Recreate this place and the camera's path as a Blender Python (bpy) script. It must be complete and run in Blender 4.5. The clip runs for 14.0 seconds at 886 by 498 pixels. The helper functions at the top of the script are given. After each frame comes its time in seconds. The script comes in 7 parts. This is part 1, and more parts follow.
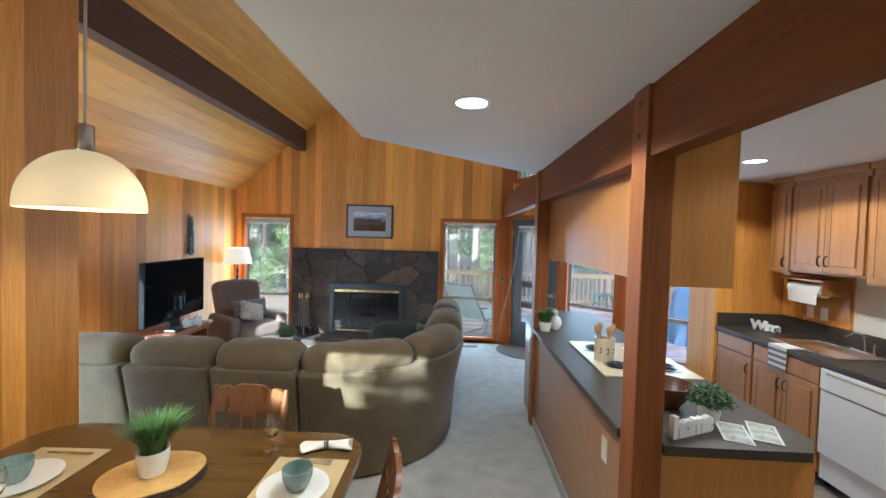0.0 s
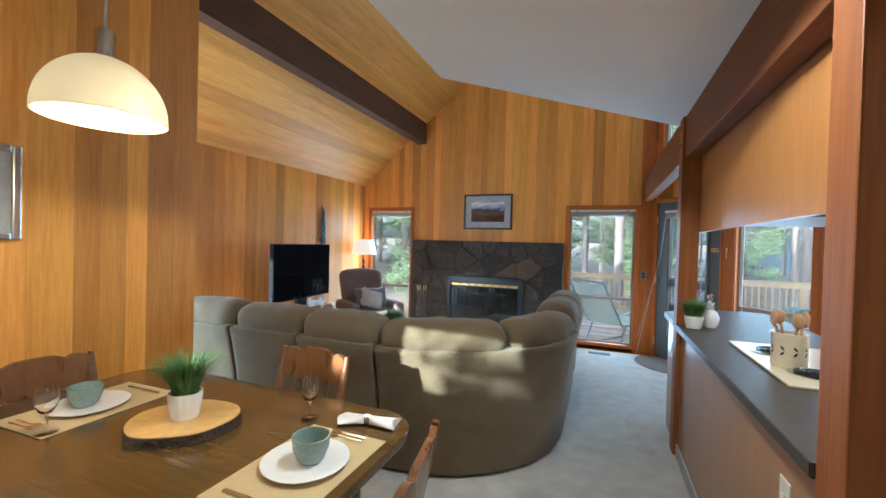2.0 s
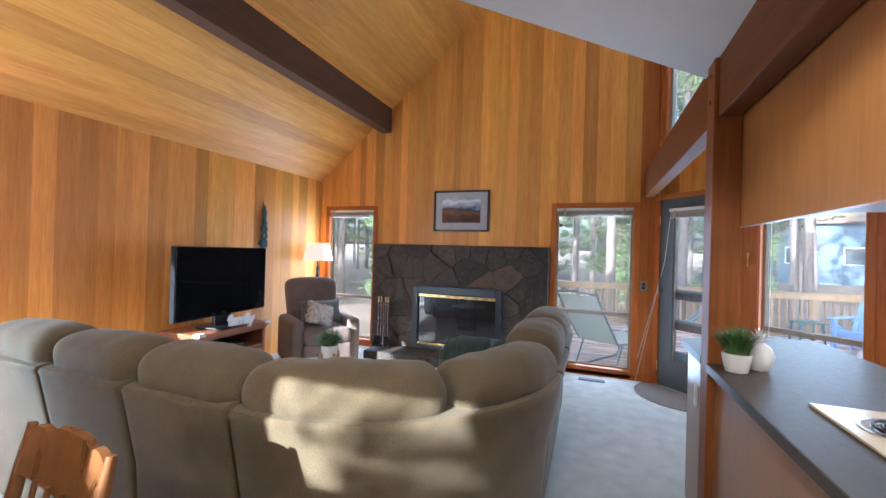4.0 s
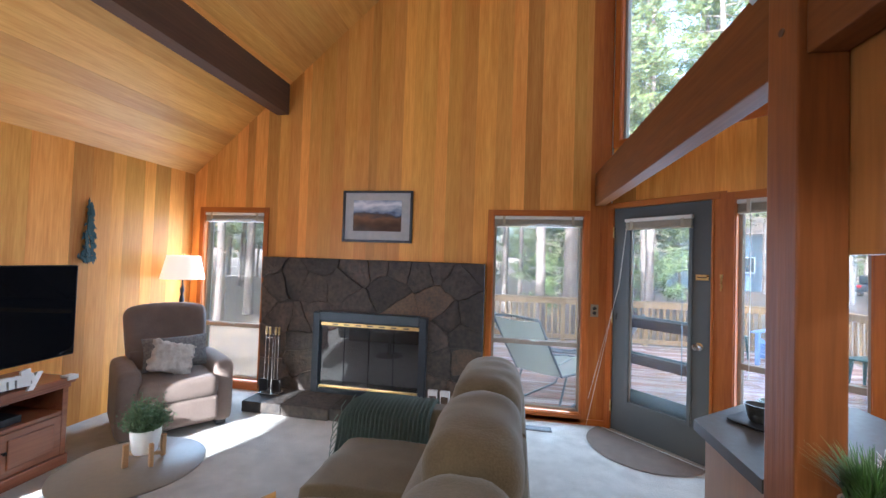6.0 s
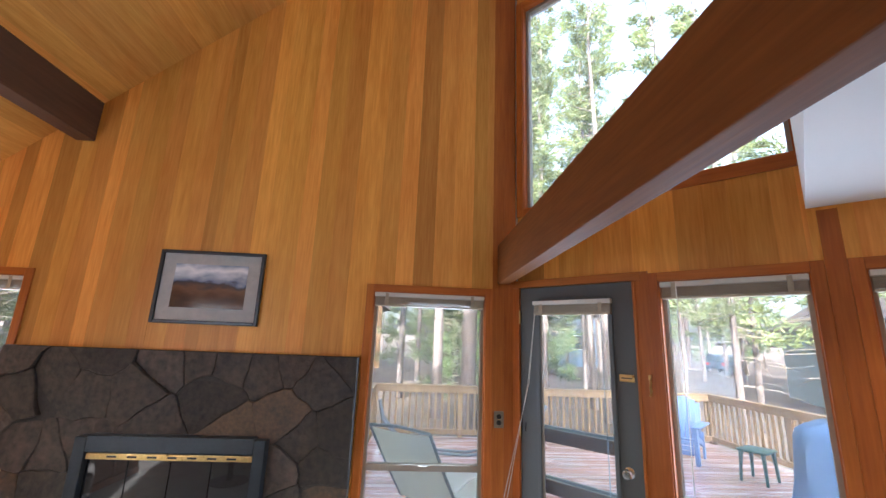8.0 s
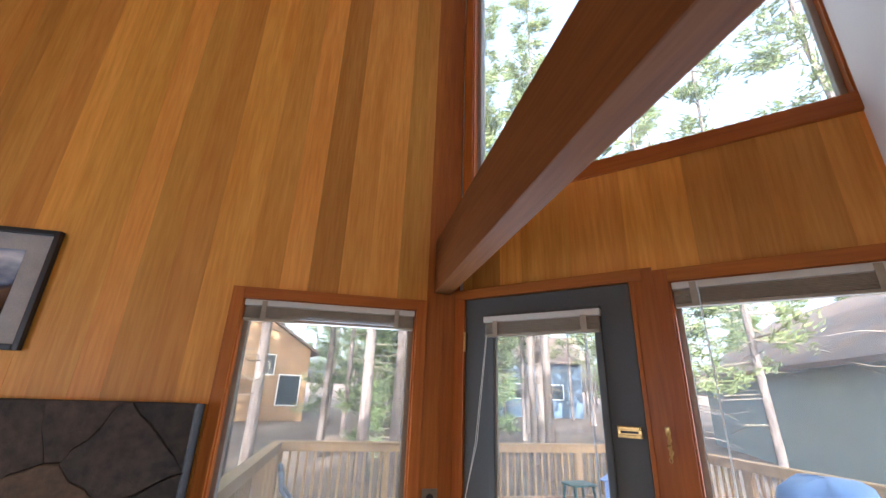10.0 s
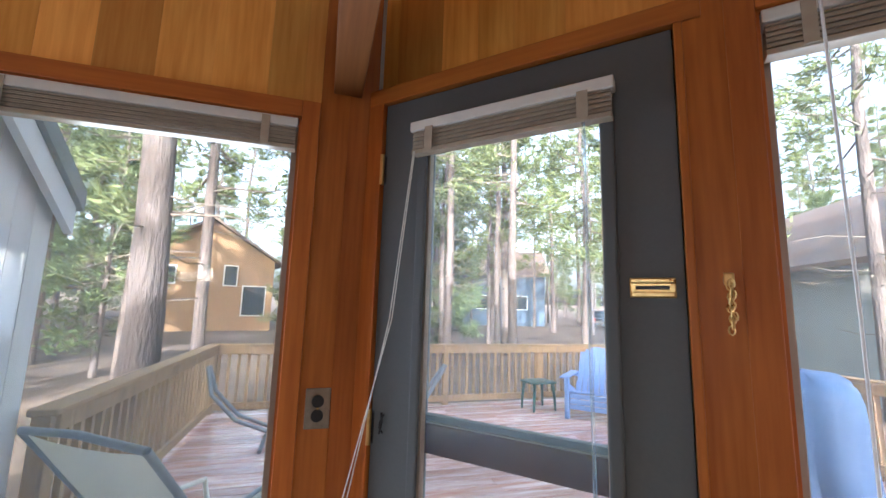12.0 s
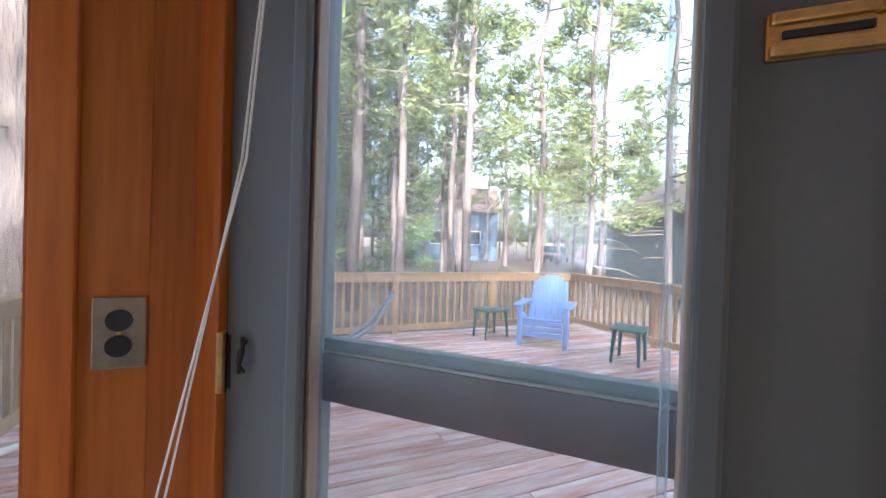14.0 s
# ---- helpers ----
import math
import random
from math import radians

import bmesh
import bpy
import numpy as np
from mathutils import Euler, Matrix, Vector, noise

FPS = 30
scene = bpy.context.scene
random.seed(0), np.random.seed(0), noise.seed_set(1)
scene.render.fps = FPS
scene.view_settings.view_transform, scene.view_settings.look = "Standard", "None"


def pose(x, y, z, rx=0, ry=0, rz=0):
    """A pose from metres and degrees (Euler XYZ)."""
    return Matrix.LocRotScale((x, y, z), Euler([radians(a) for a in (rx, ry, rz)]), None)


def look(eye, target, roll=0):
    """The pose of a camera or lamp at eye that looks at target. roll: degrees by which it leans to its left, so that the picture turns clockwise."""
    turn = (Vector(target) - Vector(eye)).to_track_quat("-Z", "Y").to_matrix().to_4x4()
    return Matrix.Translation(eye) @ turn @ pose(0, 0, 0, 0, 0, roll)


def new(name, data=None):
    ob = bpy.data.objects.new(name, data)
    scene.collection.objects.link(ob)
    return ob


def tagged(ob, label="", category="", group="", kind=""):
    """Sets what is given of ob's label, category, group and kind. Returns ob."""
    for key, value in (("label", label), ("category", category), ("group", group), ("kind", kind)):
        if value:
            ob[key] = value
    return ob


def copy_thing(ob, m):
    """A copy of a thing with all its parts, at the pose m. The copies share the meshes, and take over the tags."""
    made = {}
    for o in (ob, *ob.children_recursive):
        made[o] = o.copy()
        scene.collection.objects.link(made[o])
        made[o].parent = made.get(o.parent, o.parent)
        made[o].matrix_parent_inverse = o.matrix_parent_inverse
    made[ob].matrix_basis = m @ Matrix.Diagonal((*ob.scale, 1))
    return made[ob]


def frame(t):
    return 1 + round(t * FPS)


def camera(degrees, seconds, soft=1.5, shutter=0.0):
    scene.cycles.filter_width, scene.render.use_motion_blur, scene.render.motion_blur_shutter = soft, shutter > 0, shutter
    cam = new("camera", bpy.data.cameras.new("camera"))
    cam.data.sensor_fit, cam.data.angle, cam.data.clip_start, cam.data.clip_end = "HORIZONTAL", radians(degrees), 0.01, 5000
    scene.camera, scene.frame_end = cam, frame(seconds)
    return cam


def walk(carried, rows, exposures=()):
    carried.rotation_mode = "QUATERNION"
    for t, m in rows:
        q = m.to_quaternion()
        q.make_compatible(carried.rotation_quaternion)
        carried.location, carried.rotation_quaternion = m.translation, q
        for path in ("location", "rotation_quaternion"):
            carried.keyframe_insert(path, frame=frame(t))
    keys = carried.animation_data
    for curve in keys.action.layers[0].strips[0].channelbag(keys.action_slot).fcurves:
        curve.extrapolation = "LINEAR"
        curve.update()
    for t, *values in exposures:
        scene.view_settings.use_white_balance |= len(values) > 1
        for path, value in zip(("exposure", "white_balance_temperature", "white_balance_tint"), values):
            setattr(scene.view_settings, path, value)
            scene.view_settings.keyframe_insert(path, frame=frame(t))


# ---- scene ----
cam = camera(96.0, 14.0)
METRES, EYE, TILT, LEAN, TURN = 6.2, 1.737, 0.0, 0.0, 1.8
ROWS = [
    (0.0, 0.0, 0.0, 0.0, 0.05, -1.82, -1.6),
    (0.5, 0.019, 0.0106, -0.0131, 4.22, -1.75, -1.66),
    (1.0, 0.0327, 0.0261, -0.0256, 9.54, -1.61, -1.59),
    (1.5, 0.0362, 0.0456, -0.0391, 15.19, -1.26, -1.56),
    (2.0, 0.0407, 0.0784, -0.0483, 19.87, -0.79, -1.5),
    (4.5, 0.0408, 0.2783, -0.0527, 17.46, 0.57, -1.69),
    (5.0, 0.0368, 0.3195, -0.0431, 14.36, 0.68, -1.74),
    (5.5, 0.0266, 0.3614, -0.0387, 11.39, 0.84, -1.84),
    (6.0, 0.0189, 0.4052, -0.0358, 8.68, 1.53, -1.88),
    (6.5, 0.018, 0.4486, -0.0297, 5.63, 2.88, -2.07),
    (7.0, 0.0221, 0.4873, -0.026, 2.2, 5.43, -2.17),
    (7.5, 0.0275, 0.5202, -0.0206, -1.67, 8.93, -2.25),
    (8.0, 0.0405, 0.5516, -0.0175, -5.52, 12.87, -2.2),
    (10.5, 0.0899, 0.7475, -0.0333, -15.24, 19.86, -1.69),
    (11.0, 0.1056, 0.7825, -0.0395, -15.99, 16.66, -1.66),
    (11.5, 0.1332, 0.81, -0.0444, -16.95, 12.47, -1.7),
    (12.0, 0.1507, 0.8383, -0.056, -18.36, 8.12, -1.66),
    (12.5, 0.163, 0.8639, -0.0658, -20.17, 4.48, -1.75),
    (13.0, 0.1726, 0.8819, -0.0761, -22.05, 1.88, -1.87),
    (13.5, 0.1803, 0.8999, -0.0805, -23.75, 0.25, -1.89),
    (14.0, 0.1897, 0.9184, -0.0806, -24.94, -0.75, -1.86),
]
walk(cam, [(t, pose(0, 0, EYE, TILT, LEAN, TURN) @ pose(METRES * x, METRES * y, METRES * z, 90 + pitch, roll, yaw)) for t, x, y, z, yaw, pitch, roll in ROWS],
     exposures=((0.0, 2.33, 4850, -1), (2.0, 2.33, 4850, -2), (4.5, 2.48, 5050, 9), (6.5, 2.46, 5050, 8), (8.0, 2.4, 5450, 11), (11.0, 2.18, 5500, 12), (12.5, 2.1, 5450, 12), (14.0, 2.1, 5400, 13)))

# ---- world, sun, large lights ----
SUN_DIR = Vector((-0.293, -0.945, 0.332)).normalized()      # towards the sun
world = bpy.data.worlds.new("sky_world")
scene.world = world
world.use_nodes = True
_n = world.node_tree.nodes
_sky = _n.new("ShaderNodeTexSky")
_sky.sky_type, _sky.sun_disc = "NISHITA", False
_sky.dust_density, _sky.air_density, _sky.ozone_density = 7.0, 1.0, 0.3
_sky.sun_elevation = math.asin(SUN_DIR.z)
_sky.sun_rotation = math.atan2(SUN_DIR.x, SUN_DIR.y)
_haze = _n.new("ShaderNodeHueSaturation")                 # thin bright haze
_haze.inputs["Saturation"].default_value, _haze.inputs["Value"].default_value = 0.6, 1.8
world.node_tree.links.new(_sky.outputs[0], _haze.inputs["Color"])
world.node_tree.links.new(_haze.outputs[0], _n["Background"].inputs[0])
_n["Background"].inputs[1].default_value = 0.15


def lamp(name, kind, m, energy, colour=(1, 1, 1), **more):
    data = bpy.data.lights.new(name, kind)
    data.energy, data.color = energy, colour
    if kind == "AREA" and "size_y" in more:
        data.shape, data.size, data.size_y = "RECTANGLE", more["size"], more["size_y"]
    elif kind == "AREA":
        data.shape, data.size = "DISK", more["size"]
    elif kind == "SUN":
        data.angle = more["angle"]
    elif kind in ("POINT", "SPOT"):
        data.shadow_soft_size = more["size"]
    ob = new(name, data)
    ob.matrix_world = m
    return ob


lamp("sun", "SUN", look(SUN_DIR * 30, (0, 0, 0)), 5.0, (1, 0.93, 0.82), angle=radians(0.5))
# sky light through the windows
DIAG0, DIAG_A = Vector((0.915, 6.50, 0)), radians(-46)
DIAG_D = Vector((math.cos(DIAG_A), math.sin(DIAG_A), 0))
DIAG_N = Vector((-DIAG_D.y, DIAG_D.x, 0))                # outward normal
DIAG = Matrix.Translation(DIAG0) @ Matrix.Rotation(DIAG_A, 4, "Z")   # x along the wall, y outward


def window_light(name, eye, inward, w, h, watts):
    lamp(name, "AREA", look(eye, Vector(eye) + Vector(inward)), watts, (0.74, 0.87, 1.0), size=w, size_y=h)


WL = 0.20
window_light("window_light_west", (-3.12, 6.56, 1.0), (0, -1, 0), 0.7, 1.8, 34 * WL)
window_light("window_light_mid", (0.32, 6.56, 1.0), (0, -1, 0), 0.5, 1.8, 24 * WL)
window_light("window_light_door", DIAG @ Vector((0.44, -0.06, 1.05)), -DIAG_N, 0.5, 1.6, 8 * WL)
window_light("window_light_east", DIAG @ Vector((1.345, 0.042, 1.1)), -DIAG_N, 0.66, 1.6, 11 * WL)
window_light("window_light_far", DIAG @ Vector((2.24, 0.042, 1.1)), -DIAG_N, 0.66, 1.6, 10 * WL)
window_light("window_light_high", DIAG @ Vector((0.89, 0.04, 3.65)), -DIAG_N, 1.5, 1.8, 6 * WL)
# added fill at the side window, tilted up to brighten the vault
window_light("side_fill_light", (-3.60, 1.25, 1.1), (1, 0.5, 0.6), 2.2, 1.8, 105 * WL)
# warm electric light
lamp("pendant_bulb", "SPOT", look((-1.195, 1.25, 1.86), (-1.195, 1.25, 0)), 2.2, (1, 0.80, 0.55), size=0.05).data.spot_size = radians(165)
lamp("pendant_glow", "POINT", pose(-1.195, 1.25, 1.87), 1.0, (1, 0.78, 0.50), size=0.12)
lamp("can_lamp", "SPOT", look((0.055, 1.87, 2.34), (0.055, 1.87, 0)), 23, (1, 0.86, 0.70), size=0.06).data.spot_size = radians(150)
lamp("kitchen_can_lamp", "SPOT", look((2.2, 3.05, 2.34), (2.2, 3.05, 0)), 18, (1, 0.86, 0.70), size=0.06).data.spot_size = radians(150)
# added lamp out of view, fills the near kitchen
lamp("kitchen_can_lamp", "SPOT", look((2.1, 1.4, 2.34), (2.1, 1.4, 0)), 17, (1, 0.86, 0.70), size=0.06).data.spot_size = radians(150)
lamp("floor_lamp_bulb", "POINT", pose(-3.42, 6.16, 1.36), 0.55, (1, 0.74, 0.46), size=0.04)


# ---- materials ----
def mat(name, base=(0.5, 0.5, 0.5), rough=0.6, metal=0.0, dark=None, scale=8.0, stretch=(1, 1, 1), fine=60.0, bump=0.1, amount=0.5,
        rand=0.0, island=0.0, spec=0.5, coat=0.0, depth=0.01, extra=None, sheen=0.0):
    """A node material: two scales of noise between base and dark, fine relief, and a lightness that differs from piece to piece."""
    m = bpy.data.materials.new(name)
    m.use_nodes = True
    nt = m.node_tree
    N, L = nt.nodes, nt.links
    b = N["Principled BSDF"]
    b.inputs["Roughness"].default_value, b.inputs["Metallic"].default_value = rough, metal
    b.inputs["Specular IOR Level"].default_value = spec
    b.inputs["Coat Weight"].default_value = coat
    b.inputs["Coat Roughness"].default_value = 0.2
    b.inputs["Sheen Weight"].default_value = sheen
    co = N.new("ShaderNodeTexCoord")
    mp = N.new("ShaderNodeMapping")
    mp.inputs["Scale"].default_value = stretch
    L.new(co.outputs["Object"], mp.inputs[0])
    vec = mp.outputs[0]
    info = N.new("ShaderNodeObjectInfo")
    geo = N.new("ShaderNodeNewGeometry")
    if rand or island:                                    # every piece has its own stretch of grain
        off = N.new("ShaderNodeVectorMath")
        off.operation = "MULTIPLY_ADD"
        mixr = N.new("ShaderNodeMath")
        mixr.operation = "ADD"
        L.new(info.outputs["Random"], mixr.inputs[0])
        if island:
            L.new(geo.outputs["Random Per Island"], mixr.inputs[1])
        else:
            mixr.inputs[1].default_value = 0
        cmb = N.new("ShaderNodeCombineXYZ")
        for i in range(3):
            L.new(mixr.outputs[0], cmb.inputs[i])
        L.new(cmb.outputs[0], off.inputs[0])
        off.inputs[1].default_value = (37, 53, 71)
        L.new(vec, off.inputs[2])
        vec = off.outputs[0]
    n1, n2 = N.new("ShaderNodeTexNoise"), N.new("ShaderNodeTexNoise")
    n1.inputs["Scale"].default_value, n1.inputs["Detail"].default_value = scale, 5
    n2.inputs["Scale"].default_value, n2.inputs["Detail"].default_value = fine, 4
    L.new(vec, n1.inputs["Vector"]), L.new(vec, n2.inputs["Vector"])
    ramp = N.new("ShaderNodeValToRGB")
    ramp.color_ramp.elements[0].position, ramp.color_ramp.elements[1].position = 0.32, 0.68
    ramp.color_ramp.elements[0].color = (*(dark or tuple(c * 0.7 for c in base)), 1)
    ramp.color_ramp.elements[1].color = (*base, 1)
    s = N.new("ShaderNodeMath")
    s.operation = "MULTIPLY_ADD"
    L.new(n2.outputs[0], s.inputs[0])
    s.inputs[1].default_value = 1 - amount
    t = N.new("ShaderNodeMath")
    t.operation = "MULTIPLY"
    L.new(n1.outputs[0], t.inputs[0])
    t.inputs[1].default_value = amount
    L.new(t.outputs[0], s.inputs[2])
    L.new(s.outputs[0], ramp.inputs[0])
    col = ramp.outputs[0]
    if rand or island:
        hsv = N.new("ShaderNodeHueSaturation")
        v = N.new("ShaderNodeMapRange")
        k = rand or island
        v.inputs["To Min"].default_value, v.inputs["To Max"].default_value = 1 - k, 1 + k * 0.8
        L.new(info.outputs["Random"] if rand else geo.outputs["Random Per Island"], v.inputs[0])
        L.new(v.outputs[0], hsv.inputs["Value"])
        h = N.new("ShaderNodeMapRange")
        h.inputs["To Min"].default_value, h.inputs["To Max"].default_value = 0.5 - k * 0.022, 0.5 + k * 0.010
        fr = N.new("ShaderNodeMath")
        fr.operation = "FRACT"
        f2 = N.new("ShaderNodeMath")
        f2.operation = "MULTIPLY"
        f2.inputs[1].default_value = 7.31
        L.new(info.outputs["Random"] if rand else geo.outputs["Random Per Island"], f2.inputs[0])
        L.new(f2.outputs[0], fr.inputs[0]), L.new(fr.outputs[0], h.inputs[0]), L.new(h.outputs[0], hsv.inputs["Hue"])
        L.new(col, hsv.inputs["Color"])
        col = hsv.outputs[0]
    L.new(col, b.inputs["Base Color"])
    if bump:
        bp = N.new("ShaderNodeBump")
        bp.inputs["Strength"].default_value, bp.inputs["Distance"].default_value = bump, depth
        L.new(n2.outputs[0], bp.inputs["Height"])
        L.new(bp.outputs[0], b.inputs["Normal"])
    rr = N.new("ShaderNodeMapRange")
    rr.inputs["To Min"].default_value, rr.inputs["To Max"].default_value = max(rough - 0.1, 0.02), min(rough + 0.12, 1)
    L.new(n1.outputs[0], rr.inputs[0]), L.new(rr.outputs[0], b.inputs["Roughness"])
    return m


def glow(name, colour, strength):
    m = bpy.data.materials.new(name)
    m.use_nodes = True
    b = m.node_tree.nodes["Principled BSDF"]
    b.inputs["Base Color"].default_value = (*colour, 1)
    b.inputs["Emission Color"].default_value = (*colour, 1)
    b.inputs["Emission Strength"].default_value = strength
    return m


def glass_mat(name, colour=(1, 1, 1), rough=0.0, thin=True, veil=0.0):
    m = bpy.data.materials.new(name)
    m.use_nodes = True
    N, L = m.node_tree.nodes, m.node_tree.links
    out = N["Material Output"]
    if thin:                                              # a thin pane: clear, with a mirror's gloss by angle
        tr, gl, mx, fr = N.new("ShaderNodeBsdfTransparent"), N.new("ShaderNodeBsdfGlossy"), N.new("ShaderNodeMixShader"), N.new("ShaderNodeMath")
        lw, pw = N.new("ShaderNodeLayerWeight"), N.new("ShaderNodeMath")
        pw.operation, pw.inputs[1].default_value = "POWER", 4
        fr.operation, fr.inputs[1].default_value, fr.inputs[2].default_value = "MULTIPLY_ADD", 0.7, 0.02
        L.new(lw.outputs["Facing"], pw.inputs[0]), L.new(pw.outputs[0], fr.inputs[0])
        tr.inputs[0].default_value = (*colour, 1)
        gl.inputs["Roughness"].default_value = rough
        L.new(fr.outputs[0], mx.inputs[0]), L.new(tr.outputs[0], mx.inputs[1]), L.new(gl.outputs[0], mx.inputs[2])
        ds, dm, nz, rg = N.new("ShaderNodeBsdfTranslucent"), N.new("ShaderNodeMixShader"), N.new("ShaderNodeTexNoise"), N.new("ShaderNodeMapRange")
        ds.inputs[0].default_value = (0.74, 0.88, 1.0, 1)   # a film of dust and wiping marks, tinted blue to paint in glare and haze
        nz.inputs["Scale"].default_value, nz.inputs["Detail"].default_value = 2.2, 5
        rg.inputs["From Min"].default_value, rg.inputs["From Max"].default_value = 0.3, 0.7
        rg.inputs["To Min"].default_value, rg.inputs["To Max"].default_value = veil * 0.6, veil * 1.5
        L.new(nz.outputs[0], rg.inputs[0]), L.new(rg.outputs[0], dm.inputs[0])
        L.new(mx.outputs[0], dm.inputs[1]), L.new(ds.outputs[0], dm.inputs[2])
        L.new(dm.outputs[0], out.inputs[0])
    else:
        b = N["Principled BSDF"]
        b.inputs["Base Color"].default_value, b.inputs["Roughness"].default_value = (*colour, 1), rough
        b.inputs["Transmission Weight"].default_value = 1
    return m


UP, ALONG_Y, ALONG_X = (9, 9, 0.55), (9, 0.55, 9), (0.55, 9, 9)
CEDAR = mat("cedar_board", (0.83, 0.405, 0.075), 0.45, dark=(0.62, 0.245, 0.032), scale=1.6, stretch=UP, fine=9, bump=0.06, rand=0.28, spec=0.3)
CEDAR_CEIL = mat("cedar_ceiling", (0.86, 0.46, 0.105), 0.45, dark=(0.64, 0.28, 0.045), scale=1.6, stretch=ALONG_Y, fine=9, bump=0.06, island=0.24, spec=0.3)
TRIM = mat("fir_trim", (0.50, 0.155, 0.02), 0.45, dark=(0.31, 0.078, 0.009), scale=1.4, stretch=UP, fine=8, bump=0.05, rand=0.16, spec=0.3, coat=0.04)
TRIM_H = mat("fir_trim_level", (0.50, 0.155, 0.02), 0.45, dark=(0.31, 0.078, 0.009), scale=1.4, stretch=ALONG_X, fine=8, bump=0.05, rand=0.16, spec=0.3, coat=0.04)
BEAM = mat("stained_beam", (0.22, 0.078, 0.019), 0.55, dark=(0.135, 0.044, 0.012), scale=1.3, stretch=ALONG_Y, fine=7, bump=0.12, rand=0.05, spec=0.15)
BEAM_D = mat("dark_beam", (0.135, 0.070, 0.038), 0.65, dark=(0.085, 0.043, 0.024), scale=1.3, stretch=ALONG_Y, fine=7, bump=0.12, spec=0.25)
POST = mat("stained_post", (0.29, 0.098, 0.022), 0.5, dark=(0.175, 0.055, 0.014), scale=1.3, stretch=UP, fine=7, bump=0.12, rand=0.05, spec=0.25)
WHITE = mat("white_plaster", (0.80, 0.77, 0.73), 0.85, dark=(0.77, 0.74, 0.70), scale=2.5, fine=90, bump=0.08, amount=0.7)
CREAM = mat("cream_wall", (0.78, 0.72, 0.60), 0.8, dark=(0.74, 0.68, 0.57), scale=2.5, fine=90, bump=0.08)
CARPET = mat("cream_carpet", (0.66, 0.62, 0.55), 0.95, dark=(0.40, 0.37, 0.32), scale=7, fine=160, bump=0.9, amount=0.55, depth=0.02, spec=0.1, sheen=0.3)
VINYL = mat("kitchen_floor_tile", (0.36, 0.29, 0.23), 0.45, dark=(0.17, 0.125, 0.10), scale=9, fine=40, bump=0.1, rand=0.15)
DOORBLUE = mat("grey_blue_door_paint", (0.094, 0.096, 0.090), 0.55, dark=(0.082, 0.085, 0.080), scale=4, fine=120, bump=0.05)
FRAME_TAN = mat("bronze_window_frame", (0.36, 0.30, 0.235), 0.45, metal=0.2, dark=(0.30, 0.25, 0.20), scale=6, fine=50, bump=0.03)
BLIND = mat("ivory_blind", (0.44, 0.36, 0.25), 0.5, dark=(0.35, 0.285, 0.20), scale=5, fine=40, bump=0.03)
BLIND_RAIL = mat("ivory_blind_rail", (0.70, 0.66, 0.57), 0.45, dark=(0.64, 0.6, 0.52), scale=5, fine=40, bump=0.02)
GLASS = glass_mat("window_glass", (0.96, 0.985, 1.0), veil=0.09)
SIDING = mat("grey_siding", (0.72, 0.74, 0.74), 0.8, dark=(0.62, 0.64, 0.64), scale=2, stretch=UP, fine=9, bump=0.15, rand=0.06)


# ---- building helpers ----
def box(bm, x0, x1, y0, y1, z0, z1, m=None):
    v = [bm.verts.new((x, y, z)) for x in (x0, x1) for y in (y0, y1) for z in (z0, z1)]
    for f in ((0, 1, 3, 2), (4, 6, 7, 5), (0, 4, 5, 1), (2, 3, 7, 6), (0, 2, 6, 4), (1, 5, 7, 3)):
        bm.faces.new([v[i] for i in f])
    if m is not None:
        bmesh.ops.transform(bm, matrix=m, verts=v)
    return v


def bevelled(x0, x1, y0, y1, z0, z1, r=0.01, seg=2, m=None):
    bm = bmesh.new()
    box(bm, x0, x1, y0, y1, z0, z1)
    bmesh.ops.bevel(bm, geom=bm.edges[:], offset=r, segments=seg, profile=0.6, affect="EDGES")
    if m is not None:
        bmesh.ops.transform(bm, matrix=m, verts=bm.verts)
    return bm


def join(bm, other):
    """Adds the bmesh other to bm."""
    me = bpy.data.meshes.new("tmp")
    other.to_mesh(me)
    other.free()
    bm.from_mesh(me)
    bpy.data.meshes.remove(me)
    return bm


def lathe(profile, seg=28, m=None, bm=None):
    """A turned body about z from (radius, height) rows."""
    bm = bm or bmesh.new()
    rings = []
    for r, z in profile:
        rings.append([bm.verts.new((r * math.cos(2 * math.pi * i / seg), r * math.sin(2 * math.pi * i / seg), z)) for i in range(seg)] if r > 1e-5
                     else [bm.verts.new((0, 0, z))])
    for a, b in zip(rings, rings[1:]):
        for i in range(seg):
            j = (i + 1) % seg
            q = [a[i % len(a)], a[j % len(a)], b[j % len(b)], b[i % len(b)]]
            q = [w for k, w in enumerate(q) if w not in q[:k]]
            if len(q) > 2:
                bm.faces.new(q)
    if m is not None:
        bmesh.ops.transform(bm, matrix=m, verts=[v for r in rings for v in r])
    return bm


